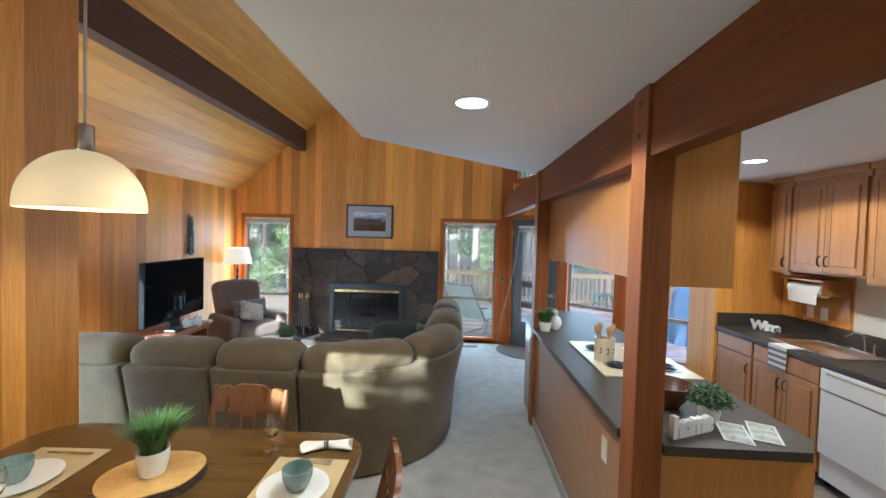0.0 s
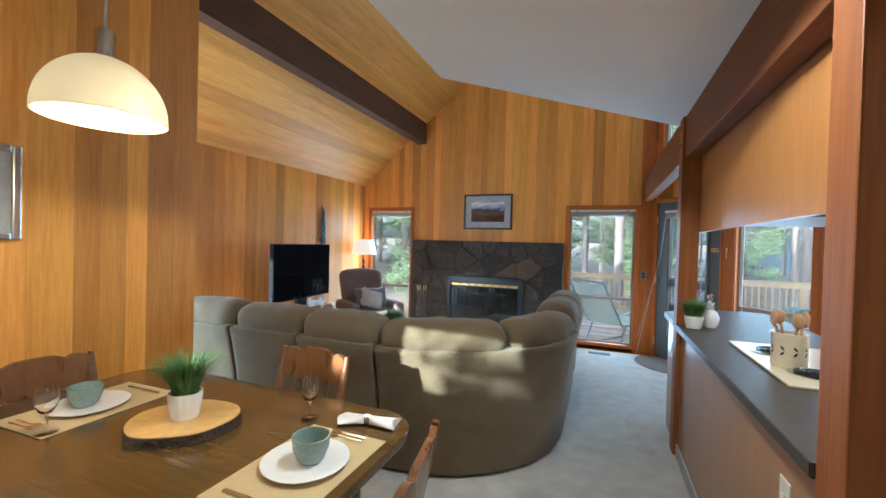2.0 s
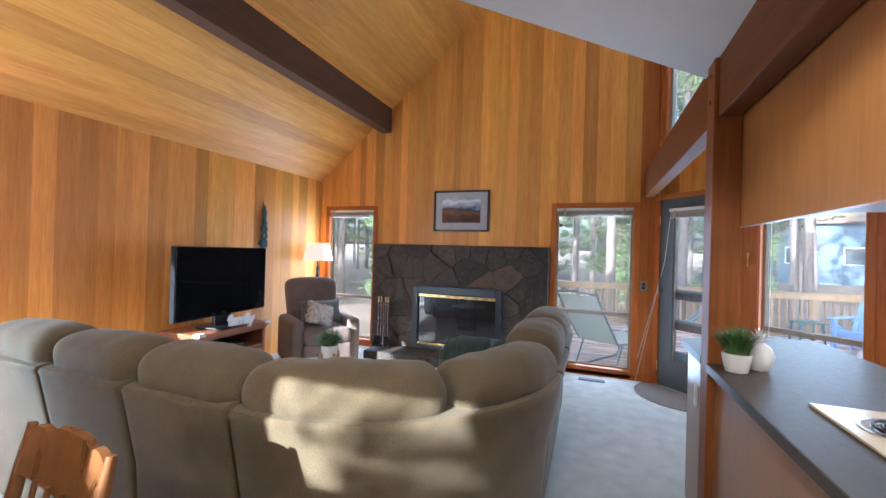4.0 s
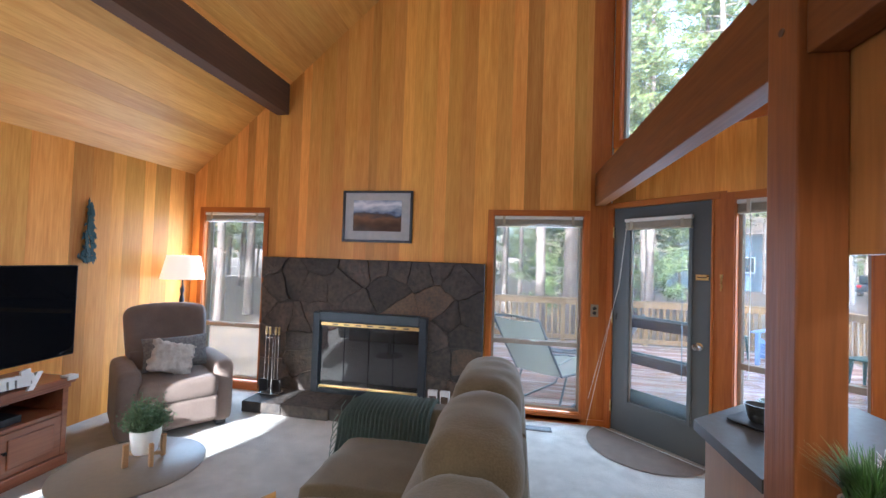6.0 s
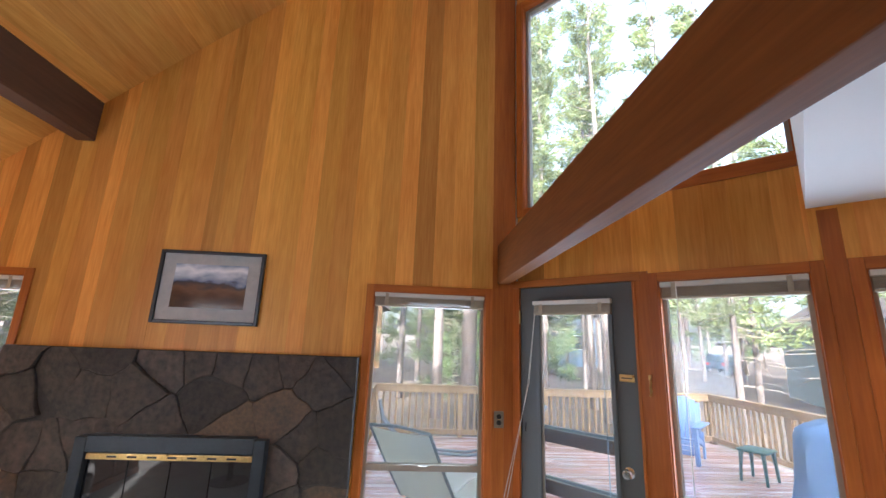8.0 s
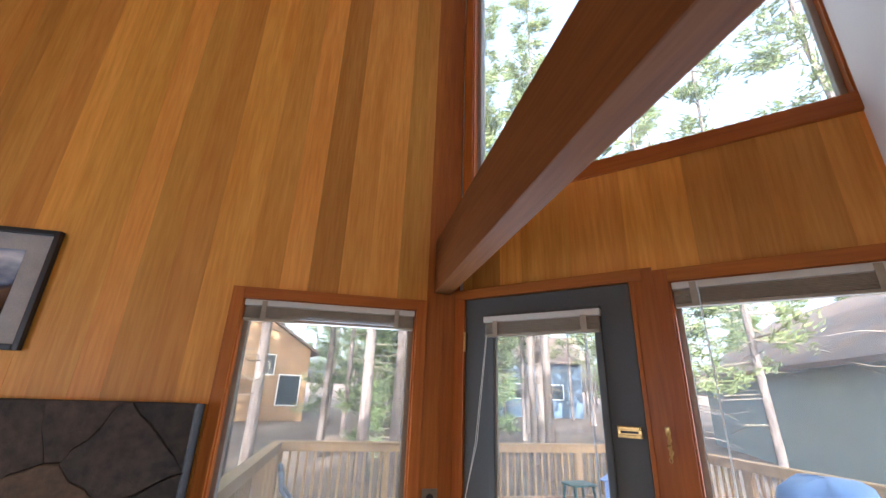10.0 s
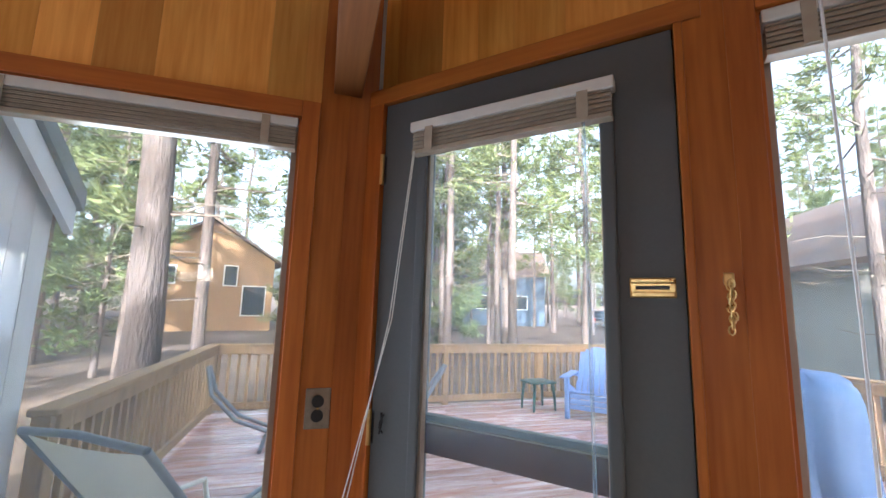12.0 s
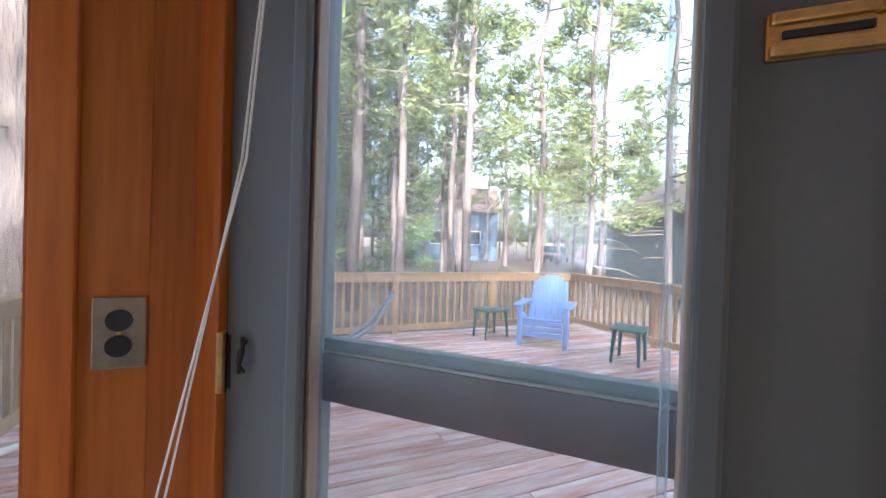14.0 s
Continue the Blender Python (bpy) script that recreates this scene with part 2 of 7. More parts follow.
def tube(points, r, seg=8, bm=None, taper=None):
    """A round bar along points; taper: the radius at each point."""
    bm = bm or bmesh.new()
    pts = [Vector(p) for p in points]
    rings = []
    side = None
    for i, p in enumerate(pts):
        d = (pts[min(i + 1, len(pts) - 1)] - pts[max(i - 1, 0)]).normalized()
        if side is None:
            side = d.orthogonal().normalized()
        side = (side - d * side.dot(d)).normalized()
        up = d.cross(side)
        rad = taper[i] if taper else r
        rings.append([bm.verts.new(p + (side * math.cos(2 * math.pi * k / seg) + up * math.sin(2 * math.pi * k / seg)) * rad) for k in range(seg)])
    for a, b in zip(rings, rings[1:]):
        for k in range(seg):
            bm.faces.new((a[k], a[(k + 1) % seg], b[(k + 1) % seg], b[k]))
    bm.faces.new(rings[0][::-1]), bm.faces.new(rings[-1])
    return bm


def prism(poly, z0, z1, bm=None):
    """An upright slab over a polygon; z1 may be a function of x, y."""
    bm = bm or bmesh.new()
    lo = [bm.verts.new((x, y, z0(x, y) if callable(z0) else z0)) for x, y in poly]
    hi = [bm.verts.new((x, y, z1(x, y) if callable(z1) else z1)) for x, y in poly]
    bm.faces.new(lo[::-1]), bm.faces.new(hi)
    for i in range(len(poly)):
        j = (i + 1) % len(poly)
        bm.faces.new((lo[i], lo[j], hi[j], hi[i]))
    return bm


def part(name, bm, material, parent=None, label="", smooth=None, m=None):
    """Links a bmesh as one mesh object, under a thing or a part; smooth: the angle under which edges are smoothed."""
    bmesh.ops.recalc_face_normals(bm, faces=bm.faces)
    me = bpy.data.meshes.new(name)
    bm.to_mesh(me)
    bm.free()
    if smooth:
        me.polygons.foreach_set("use_smooth", [True] * len(me.polygons))
        me.set_sharp_from_angle(angle=radians(smooth))
    if material:
        me.materials.append(material)
    ob = new(name, me)
    if parent is not None:
        ob.parent = parent
    if m is not None:
        ob.matrix_basis = m
    return tagged(ob, label) if label else ob


def piece(name, me, parent, loc=(0, 0, 0)):
    ob = new(name, me)
    ob.parent = parent
    ob.location = loc
    return ob


def thing(name, label, category, m=None, group="", kind=""):
    ob = new(name)
    ob.empty_display_size = 0.1
    if m is not None:
        ob.matrix_basis = m
    return tagged(ob, label, category, group, kind)


def structure(name, bm, material, label, category, smooth=None, m=None):
    return tagged(part(name, bm, material, None, "", smooth, m), label, category, "", "structure")


# ---- the large structure ----
XW, YN, XD, YS, XE = -3.66, 6.52, -2.32, -0.6, 3.32       # west, north, dining, south and east walls
CEIL = 2.36


def roof(x, y=0):
    return 2.41 + 0.86 * (x - XW) if x < 0.1 else 2.41 + 0.86 * (0.1 - XW)


structure("floor", prism([(XW - 0.3, YS - 0.3), (0.80, YS - 0.3), (0.80, 4.3), (2.2, 4.3), (2.2, 5.12), (0.93, 6.56), (0.93, 6.9), (XW - 0.3, 6.9)], -0.25, 0.0),
          CARPET, "cream looped carpet with soft blotches and worn tufts", "carpet")
kf = structure("floor_kitchen", prism([(0.80, YS - 0.3), (XE + 0.2, YS - 0.3), (XE + 0.2, 4.7), (2.6, 4.7), (2.2, 5.12), (2.2, 4.3), (0.80, 4.3)], -0.25, -0.012),
               VINYL, "brown mottled stone-look kitchen floor tiles", "floor")


def boards(parent, span, top, bottom, holes, place, seed, thick=0.018, width=(0.09, 0.16), mat_=None, edges=()):
    """Upright tongue-and-groove boards over a wall's span; holes: (a0, a1, z0, z1). place(a, d, z) gives a point at a along the wall, d out of it."""
    rnd = random.Random(seed)
    cuts = sorted({span[0], span[1], *edges, *[h[0] for h in holes], *[h[1] for h in holes]})
    cuts = [c for c in cuts if span[0] <= c <= span[1]]
    for c0, c1 in zip(cuts, cuts[1:]):
        xs = [c0]
        while c1 - xs[-1] > width[1] * 1.3:
            xs.append(xs[-1] + rnd.uniform(*width))
        xs.append(c1)
        for a0, a1 in zip(xs, xs[1:]):
            mid = (a0 + a1) / 2
            gaps = sorted((h[2], h[3]) for h in holes if h[0] < mid < h[1])
            spans, z = [], None
            lo = bottom
            for g0, g1 in gaps:
                if g0 > lo + 0.005:
                    spans.append((lo, g0))
                lo = max(lo, g1)
            spans.append((lo, None))
            bm = bmesh.new()
            g = 0.0
            th = thick + rnd.uniform(-0.0007, 0.0007)
            for z0, z1 in spans:
                t0, t1 = (z1, z1) if z1 is not None else (top(a0), top(a1))
                if min(t0, t1) - z0 < 0.01:
                    continue
                e = 0.0007
                rows = [(a0 + g, 0), (a0 + g, th - e), (a0 + g + e, th), (a1 - g - e, th), (a1 - g, th - e), (a1 - g, 0)]
                f = lambda a: t0 + (t1 - t0) * (a - a0) / (a1 - a0)
                lo_v = [bm.verts.new(place(a, d, z0)) for a, d in rows]
                hi_v = [bm.verts.new(place(a, d, f(a))) for a, d in rows]
                for i in range(5):
                    bm.faces.new((lo_v[i], lo_v[i + 1], hi_v[i + 1], hi_v[i]))
                bm.faces.new(lo_v[::-1]), bm.faces.new(hi_v)
            if bm.verts:
                part("board", bm, mat_ or CEDAR, parent)
            else:
                bm.free()


def wall_with_holes(bm, a0, a1, z0, top, d0, d1, holes, place):
    """A wall of thickness d0..d1 with openings that go through it."""
    cuts = sorted({a0, a1, *[h[0] for h in holes], *[h[1] for h in holes]})
    for c0, c1 in zip(cuts, cuts[1:]):
        mid = (c0 + c1) / 2
        lo = z0
        spans = []
        for g0, g1 in sorted((h[2], h[3]) for h in holes if h[0] < mid < h[1]):
            if g0 > lo + 1e-3:
                spans.append((lo, g0, g0))
            lo = g1
        if min(top(c0), top(c1)) > lo + 1e-3:
            spans.append((lo, top(c0), top(c1)))
        for s0, t0, t1 in spans:
            lo_v = [bm.verts.new(place(a, d, s0)) for a, d in ((c0, d0), (c1, d0), (c1, d1), (c0, d1))]
            hi_v = [bm.verts.new(place(a, d, t)) for a, d, t in ((c0, d0, t0), (c1, d0, t1), (c1, d1, t1), (c0, d1, t0))]
            bm.faces.new(lo_v[::-1]), bm.faces.new(hi_v)
            for i in range(4):
                j = (i + 1) % 4
                bm.faces.new((lo_v[i], lo_v[j], hi_v[j], hi_v[i]))
    return bm


# north wall with two windows and the stone hearth
on_north = lambda a, d, z: (a, YN - d, z)
WIN_W, WIN_M = (-3.50, -2.74, 0.09, 1.975), (-0.20, 0.665, 0.09, 1.975)
north_holes = [WIN_W, WIN_M]
top_n = lambda a: roof(a) + 0.02
wn = structure("wall_north", wall_with_holes(bmesh.new(), XW - 0.15, 0.93, -0.2, lambda a: roof(a) + 0.1, -0.15, -0.02, north_holes, on_north),
               SIDING, "tall gable wall clad in upright golden cedar boards", "wall")
boards(wn, (XW, 0.72), top_n, 0.0, north_holes, lambda a, d, z: (a, YN + 0.018 - d, z), 3)
boards(wn, (0.72, 0.905), top_n, 0.0, north_holes, lambda a, d, z: (a, YN + 0.018 - d, z), 3, mat_=TRIM, edges=(0.812,))
# west wall
# assumed window, placed and sized so the sun patch falls on the carpet
WEST_OPEN = (-0.15, 2.6, 0.05, 2.05)
on_west = lambda a, d, z: (XW + d, a, z)
ww = structure("wall_west", wall_with_holes(bmesh.new(), YS, YN + 0.02, -0.2, lambda a: 2.5, -0.15, -0.02, [WEST_OPEN], on_west), SIDING,
               "low side wall clad in upright golden cedar boards", "wall")
boards(ww, (YS, YN), lambda a: 2.42, 0.0, [WEST_OPEN], lambda a, d, z: (XW - 0.018 + d, a, z), 5, width=(0.12, 0.2))
# dining wall, whose end is seen
wd = structure("wall_dining", wall_with_holes(bmesh.new(), YS, 2.37, -0.2, lambda a: roof(XD), -0.14, -0.02, [], lambda a, d, z: (XD + d, a, z)), TRIM,
               "cedar-boarded partition wall beside the dining table", "wall")
boards(wd, (YS, 2.385), lambda a: roof(XD), 0.0, [], lambda a, d, z: (XD - 0.018 + d, a, z), 9, width=(0.10, 0.22))
structure("wall_back", wall_with_holes(bmesh.new(), XW, XD - 0.14, -0.2, lambda a: roof(a), 0, 0.12, [], lambda a, d, z: (a, YS - d, z)), CREAM,
          "plain wall that closes the living room behind the partition", "wall")

# the slanting wall with door and two windows, high glazing above
on_diag = lambda a, d, z: tuple(DIAG @ Vector((a, -d, z)))
DOOR = (0.02, 0.86, -0.2, 2.05)
WIN_E, WIN_F = (1.0, 1.70, 0.30, 2.03), (1.89, 2.60, 0.30, 2.03)
WIN_H = (0.06, 1.72, 2.68, 4.62)
diag_holes = [DOOR, WIN_E, WIN_F, WIN_H]
wx = structure("wall_northeast", wall_with_holes(bmesh.new(), 0.0, 2.72, -0.2, lambda a: 5.7, -0.15, -0.02, diag_holes, on_diag), SIDING,
               "slanting cedar-boarded wall with door, windows and high glazing", "wall")
boards(wx, (0.0, 1.72), lambda a: 5.66, 0.0, diag_holes, lambda a, d, z: tuple(DIAG @ Vector((a, 0.018 - d, z))), 12, width=(0.11, 0.2))
boards(wx, (1.72, 2.72), lambda a: CEIL, 0.0, diag_holes, lambda a, d, z: tuple(DIAG @ Vector((a, 0.018 - d, z))), 15, width=(0.11, 0.2))
# kitchen walls
kn0 = DIAG @ Vector((2.70, 0, 0))
wk = structure("wall_kitchen_north", prism([(kn0.x, kn0.y + 0.02), (XE, kn0.y + 0.02), (XE, kn0.y + 0.14), (kn0.x, kn0.y + 0.14)], -0.2, 2.5), SIDING,
               "short cedar-boarded wall beside the kitchen counter", "wall")
boards(wk, (kn0.x, XE), lambda a: CEIL, 0.0, [], lambda a, d, z: (a, kn0.y + 0.018 - d, z), 21)
wr = structure("wall_kitchen_end", prism([(2.66, 4.125), (XE, 4.125), (XE, kn0.y - 0.003), (2.66, kn0.y - 0.003)], -0.2, CEIL - 0.001), TRIM,
               "short cedar-boarded wall end beside the kitchen counter", "wall")
boards(wr, (2.645, XE - 0.001), lambda a: CEIL, 0.0, [], lambda a, d, z: (a, 4.124 - d, z), 22)
boards(wr, (4.124, kn0.y - 0.004), lambda a: CEIL, 0.0, [], lambda a, d, z: (2.659 - d, a, z), 24, thick=0.014)
we = structure("wall_east", wall_with_holes(bmesh.new(), YS, kn0.y + 0.14, -0.2, lambda a: 5.7, -0.14, 0.0, [], lambda a, d, z: (XE - d, a, z)), CREAM,
               "cream painted kitchen wall", "wall")
boards(we, (3.40, 4.105), lambda a: CEIL, 0.0, [], lambda a, d, z: (XE - d, a, z), 23, thick=0.016)
# unseen south side; a small high opening, added, lets the low sun in
structure("wall_south", wall_with_holes(bmesh.new(), XD - 0.14, XE, -0.2, lambda a: 5.7, 0, 0.14, [(-1.88, -1.29, 1.70, 2.12)], lambda a, d, z: (a, YS - d, z)), CREAM,
          "plain wall with a high opening added for the sun", "wall")

# ceilings
bm = bmesh.new()
rnd = random.Random(4)
x = XW
while x < 0.1:
    w = min(rnd.uniform(0.12, 0.15), 0.1 - x + 0.001)
    e = 0.0015
    pts = [(x + 0.0002, 0), (x + 0.0002, -0.0168), (x + e, -0.018), (x + w - e, -0.018), (x + w - 0.0002, -0.0168), (x + w - 0.0002, 0)]
    for ya, yb in ((YS, 6.55),):
        a = [bm.verts.new((px, ya, roof(px) + d + 0.018)) for px, d in pts]
        b = [bm.verts.new((px, yb, roof(px) + d + 0.018)) for px, d in pts]
        for i in range(5):
            bm.faces.new((a[i], a[i + 1], b[i + 1], b[i]))
        bm.faces.new(a[::-1]), bm.faces.new(b)
    x += w
structure("ceiling", bm, CEDAR_CEIL, "steep vaulted ceiling of golden cedar boards", "ceiling")
bm = prism([(XW - 0.3, YS - 0.3), (0.1, YS - 0.3), (0.1, 6.9), (XW - 0.3, 6.9)], lambda x, y: 2.41 + 0.86 * (x - XW) + 0.03, lambda x, y: 2.41 + 0.86 * (x - XW) + 0.2)
prism([(0.1, YS - 0.3), (XE + 0.3, YS - 0.3), (XE + 0.3, 5.0), (0.9, 7.0), (0.1, 6.9)], 5.66, 5.86, bm)
structure("roof", bm, SIDING, "roof deck over the vaulted room", "roof")
d_end = DIAG @ Vector((1.72, 0.0, 0))
loft = [(-0.62, YS), (XE, YS), (XE, kn0.y + 0.02), (kn0.x, kn0.y + 0.02), (d_end.x, d_end.y), (-0.62, 2.56)]
structure("ceiling_low", prism(loft, CEIL, CEIL + 0.22), WHITE, "flat white plaster ceiling over dining area and kitchen", "ceiling")
edge = [(-0.62, YS), (-0.62, 2.56), (d_end.x, d_end.y)]
bm = prism([edge[0], edge[1], (edge[1][0] + 0.10, edge[1][1] + 0.0), (-0.52, YS)], CEIL + 0.22, 5.66)
u = (Vector(edge[2]) - Vector(edge[1])).normalized()
nn = Vector((u.y, -u.x)) * 0.10
prism([edge[1], edge[2], tuple(Vector(edge[2]) + nn), tuple(Vector(edge[1]) + nn)], CEIL + 0.22, 5.66, bm)
structure("wall_loft", bm, WHITE, "white plaster wall above the low ceiling's edge", "wall")

# beams and posts
beam_l = thing("roof_beam", "dark brown stained roof beam under the vaulted ceiling", "beam", kind="structure")
part("beam_body", prism([(-2.64, YS), (-2.50, YS), (-2.50, YN), (-2.64, YN)], 3.07, lambda x, y: roof(x) + 0.03), BEAM_D, beam_l)
beam_r = thing("tie_beam", "reddish brown stained beam running from post to post", "beam", kind="structure")
for y0, y1 in ((YS, 1.61), (1.74, 3.68), (3.81, YN)):
    part("beam_length", bevelled(0.757, 0.85, y0, y1, 2.075, 2.385, 0.006), BEAM, beam_r)
for y0, y1 in ((1.61, 1.74), (3.68, 3.81)):
    p = thing("post", "reddish brown stained square timber post with bolt holes", "post", kind="structure")
    part("shaft", bevelled(0.74, 0.857, y0, y1, 0, CEIL + 0.02 if y0 < 3 else 2.44, 0.006), POST, p)
    for z in (2.30, 2.17):
        part("bolt_hole", lathe([(0, 0.0), (0.011, 0.0), (0.011, 0.004), (0, 0.004)], 10, Matrix.Translation((0.7395, (y0 + y1) / 2, z)) @ Matrix.Rotation(-math.pi / 2, 4, "Y")), BEAM_D, p)


CORD_W = mat("white_blind_cord", (0.80, 0.78, 0.72), 0.6, dark=(0.74, 0.72, 0.66), scale=50, fine=200, bump=0.03)


# windows: frame, sash bar, panes, trim, rolled-up blind
def window(name, hole, place_m, sash, label, trim=0.055, blind=True, floor_sill=True, lines=()):
    a0, a1, z0, z1 = hole
    w = thing(name, label, "window", place_m, kind="structure")
    f = 0.03
    for s0, s1, t0, t1 in ((a0, a0 + f, z0, z1), (a1 - f, a1, z0, z1), (a0 + f, a1 - f, z0, z0 + f), (a0 + f, a1 - f, z1 - f, z1)):
        part("window_frame", bevelled(s0, s1, 0.045, 0.10, t0, t1, 0.004), FRAME_TAN, w)
    zs = [z0 + f, z1 - f]
    if sash:
        part("sash_bar", bevelled(a0 + f, a1 - f, 0.035, 0.09, sash - 0.022, sash + 0.022, 0.004), FRAME_TAN, w)
        part("latch", bevelled((a0 + a1) / 2 - 0.035, (a0 + a1) / 2 + 0.035, 0.015, 0.036, sash + 0.002, sash + 0.018, 0.003), FRAME_TAN, w)
        zs = [z0 + f, sash, z1 - f]
    for t0, t1 in zip(zs, zs[1:]):
        bm = bmesh.new()
        box(bm, a0 + f, a1 - f, 0.066, 0.070, t0, t1)
        part("pane", bm, GLASS, w).visible_shadow = False
    # jamb lining and face trim
    for s0, s1, t0, t1, mm in ((a0 - 0.004, a0 + 0.008, z0, z1, TRIM), (a1 - 0.008, a1 + 0.004, z0, z1, TRIM), (a0, a1, z0 - 0.004, z0 + 0.008, TRIM_H), (a0, a1, z1 - 0.008, z1 + 0.004, TRIM_H)):
        bm = bmesh.new()
        box(bm, s0, s1, -0.004, 0.045, t0, t1)
        part("jamb", bm, mm, w)
    t = trim
    for s0, s1, t0, t1, mm in ((a0 - t, a0, max(z0 - t, 0.0), z1 + t, TRIM), (a1, a1 + t, max(z0 - t, 0.0), z1 + t, TRIM), (a0, a1, z1, z1 + t, TRIM_H), (a0, a1, max(z0 - 0.08, 0.0), z0, TRIM_H)):
        part("trim", bevelled(s0, s1, -0.016, 0.004, t0, t1, 0.003), mm, w)
    if blind:
        b = part("blind", bevelled(a0 + 0.01, a1 - 0.01, -0.010, 0.035, z1 - 0.035, z1 - 0.005, 0.004), BLIND_RAIL, w, "rolled-up ivory blind under its head rail")
        bm = bmesh.new()
        for i in range(9):
            box(bm, a0 + 0.016, a1 - 0.016, -0.004 + 0.003 * (i % 2), 0.028, z1 - 0.042 - i * 0.006, z1 - 0.0385 - i * 0.006)
        part("slat_stack", bm, BLIND, b)
        part("bottom_rail", bevelled(a0 + 0.014, a1 - 0.014, -0.006, 0.03, z1 - 0.108, z1 - 0.094, 0.003), BLIND, b)
        for q in (0.12, 0.88):
            aa = a0 + (a1 - a0) * q
            bm = bmesh.new()
            box(bm, aa - 0.012, aa + 0.012, -0.0125, -0.0105, z1 - 0.105, z1 - 0.01)
            part("ladder_tape", bm, BLIND, b)
    for aa, zb in lines:
        part("cord", tube([(aa, -0.02, z1 - 0.02), (aa + 0.004, -0.022, (z1 + zb) / 2), (aa, -0.02, zb)], 0.0028, 6), CORD_W, w)
    return w


NORTH = Matrix.Translation((0, YN, 0))
window("window_1", WIN_W, NORTH, 0.70, "tall double-sash window with bronze frame and raised blind")
window("window_2", WIN_M, NORTH, 0.73, "tall double-sash window looking on the deck, blind raised")
window("window_3", WIN_E, DIAG, 0.81, "wide sash window beside the door, blind raised", lines=((1.10, 0.75),))
window("window_4", WIN_F, DIAG, 0.81, "sash window by the kitchen, blind raised")
wh = window("window_5", WIN_H, DIAG, None, "tall high window above the door", blind=False, trim=0.06)
window("window_6", WEST_OPEN, Matrix.Translation((XW, 0, 0)) @ Matrix.Rotation(math.pi / 2, 4, "Z"), None, "wide low bronze-framed side window, assumed from the sun patch", blind=False)
structure("baseboard", bevelled(-0.275, 0.90, YN - 0.016, YN + 0.002, 0.0, 0.055, 0.003), TRIM_H, "reddish fir skirting under the window", "skirting")
bm = bmesh.new()
box(bm, 0.865, 0.945, -0.013, 0.004, 0.0, 2.10)
structure("trim", bm, TRIM, "wide reddish fir board beside the door", "trim", m=DIAG)
bm = bmesh.new()
box(bm, 1.756, 1.834, -0.013, 0.004, 0.0, CEIL - 0.02)
structure("trim", bm, TRIM, "reddish fir board between two windows", "trim", m=DIAG)

# ---- door, storm door and small fittings of the slanting wall ----
BRASS = mat("brass", (0.75, 0.52, 0.20), 0.3, metal=1.0, dark=(0.55, 0.36, 0.13), scale=20, fine=80, bump=0.02)
CHROME = mat("brushed_nickel", (0.72, 0.70, 0.66), 0.22, metal=1.0, dark=(0.6, 0.58, 0.55), scale=20, fine=80, bump=0.01)
STEEL_D = mat("dark_iron", (0.035, 0.03, 0.028), 0.45, metal=0.6, dark=(0.02, 0.018, 0.016), scale=20, fine=80, bump=0.03)
BLACK = mat("black_plastic", (0.012, 0.012, 0.013), 0.35, dark=(0.009, 0.009, 0.01), scale=10, fine=60, bump=0.01)
SCREEN = mat("black_glass", (0.006, 0.006, 0.008), -0.06, dark=(0.005, 0.005, 0.006), scale=3, fine=20, bump=0, spec=0.3)
STORMBROWN = mat("brown_storm_bar", (0.135, 0.072, 0.044), 0.6, dark=(0.105, 0.055, 0.034), scale=6, fine=50, bump=0.03)
STORMGREY = mat("grey_storm_frame", (0.19, 0.215, 0.215), 0.5, dark=(0.15, 0.17, 0.17), scale=6, fine=50, bump=0.03)
CORD = mat("ivory_cord", (0.72, 0.68, 0.58), 0.7, dark=(0.6, 0.56, 0.48), scale=50, fine=200, bump=0.05)

door = thing("door_1", "closed grey-blue glazed exterior door with raised blind", "door", DIAG, kind="structure")
part("door_slab", wall_with_holes(bmesh.new(), 0.028, 0.846, 0.012, lambda a: 2.04, -0.045, 0.0, [(0.19, 0.694, 0.30, 1.93)], lambda a, d, z: (a, -d - 0.004, z)), DOORBLUE, door)
for a0, a1, z0, z1 in ((0.165, 0.196, 0.275, 1.955), (0.688, 0.719, 0.275, 1.955), (0.196, 0.688, 0.275, 0.306), (0.196, 0.688, 1.924, 1.955)):
    part("glazing_bead", bevelled(a0, a1, -0.018, -0.004, z0, z1, 0.006), DOORBLUE, door)
for a0, a1, z0, z1 in ((0.190, 0.200, 0.3, 1.93), (0.684, 0.694, 0.3, 1.93)):
    part("glazing_strip", bevelled(a0, a1, 0.0, 0.022, z0, z1, 0.002), FRAME_TAN, door, "pale metal glazing strip")
bm = bmesh.new()
box(bm, 0.192, 0.692, 0.020, 0.024, 0.302, 1.928)
part("pane", bm, GLASS, door).visible_shadow = False
for s0, s1, z0, z1, mm in ((-0.035, 0.024, 0, 2.045, TRIM), (0.85, 0.868, 0, 2.045, TRIM), (-0.035, 0.905, 2.045, 2.10, TRIM_H)):
    part("casing", bevelled(s0, s1, -0.02, 0.05, z0, z1, 0.004), mm, door)
part("threshold", bevelled(0.0, 0.87, -0.02, 0.14, -0.06, 0.008, 0.004), FRAME_TAN, door)
kn = part("door_knob", lathe([(0, 0.0), (0.031, 0.0), (0.031, 0.006), (0.014, 0.012), (0.012, 0.03), (0.026, 0.038), (0.030, 0.052), (0.024, 0.064), (0, 0.066)], 24,
          Matrix.Translation((0.768, -0.003, 0.905)) @ Matrix.Rotation(math.pi / 2, 4, "X")), CHROME, door, "round satin nickel door knob", 40)
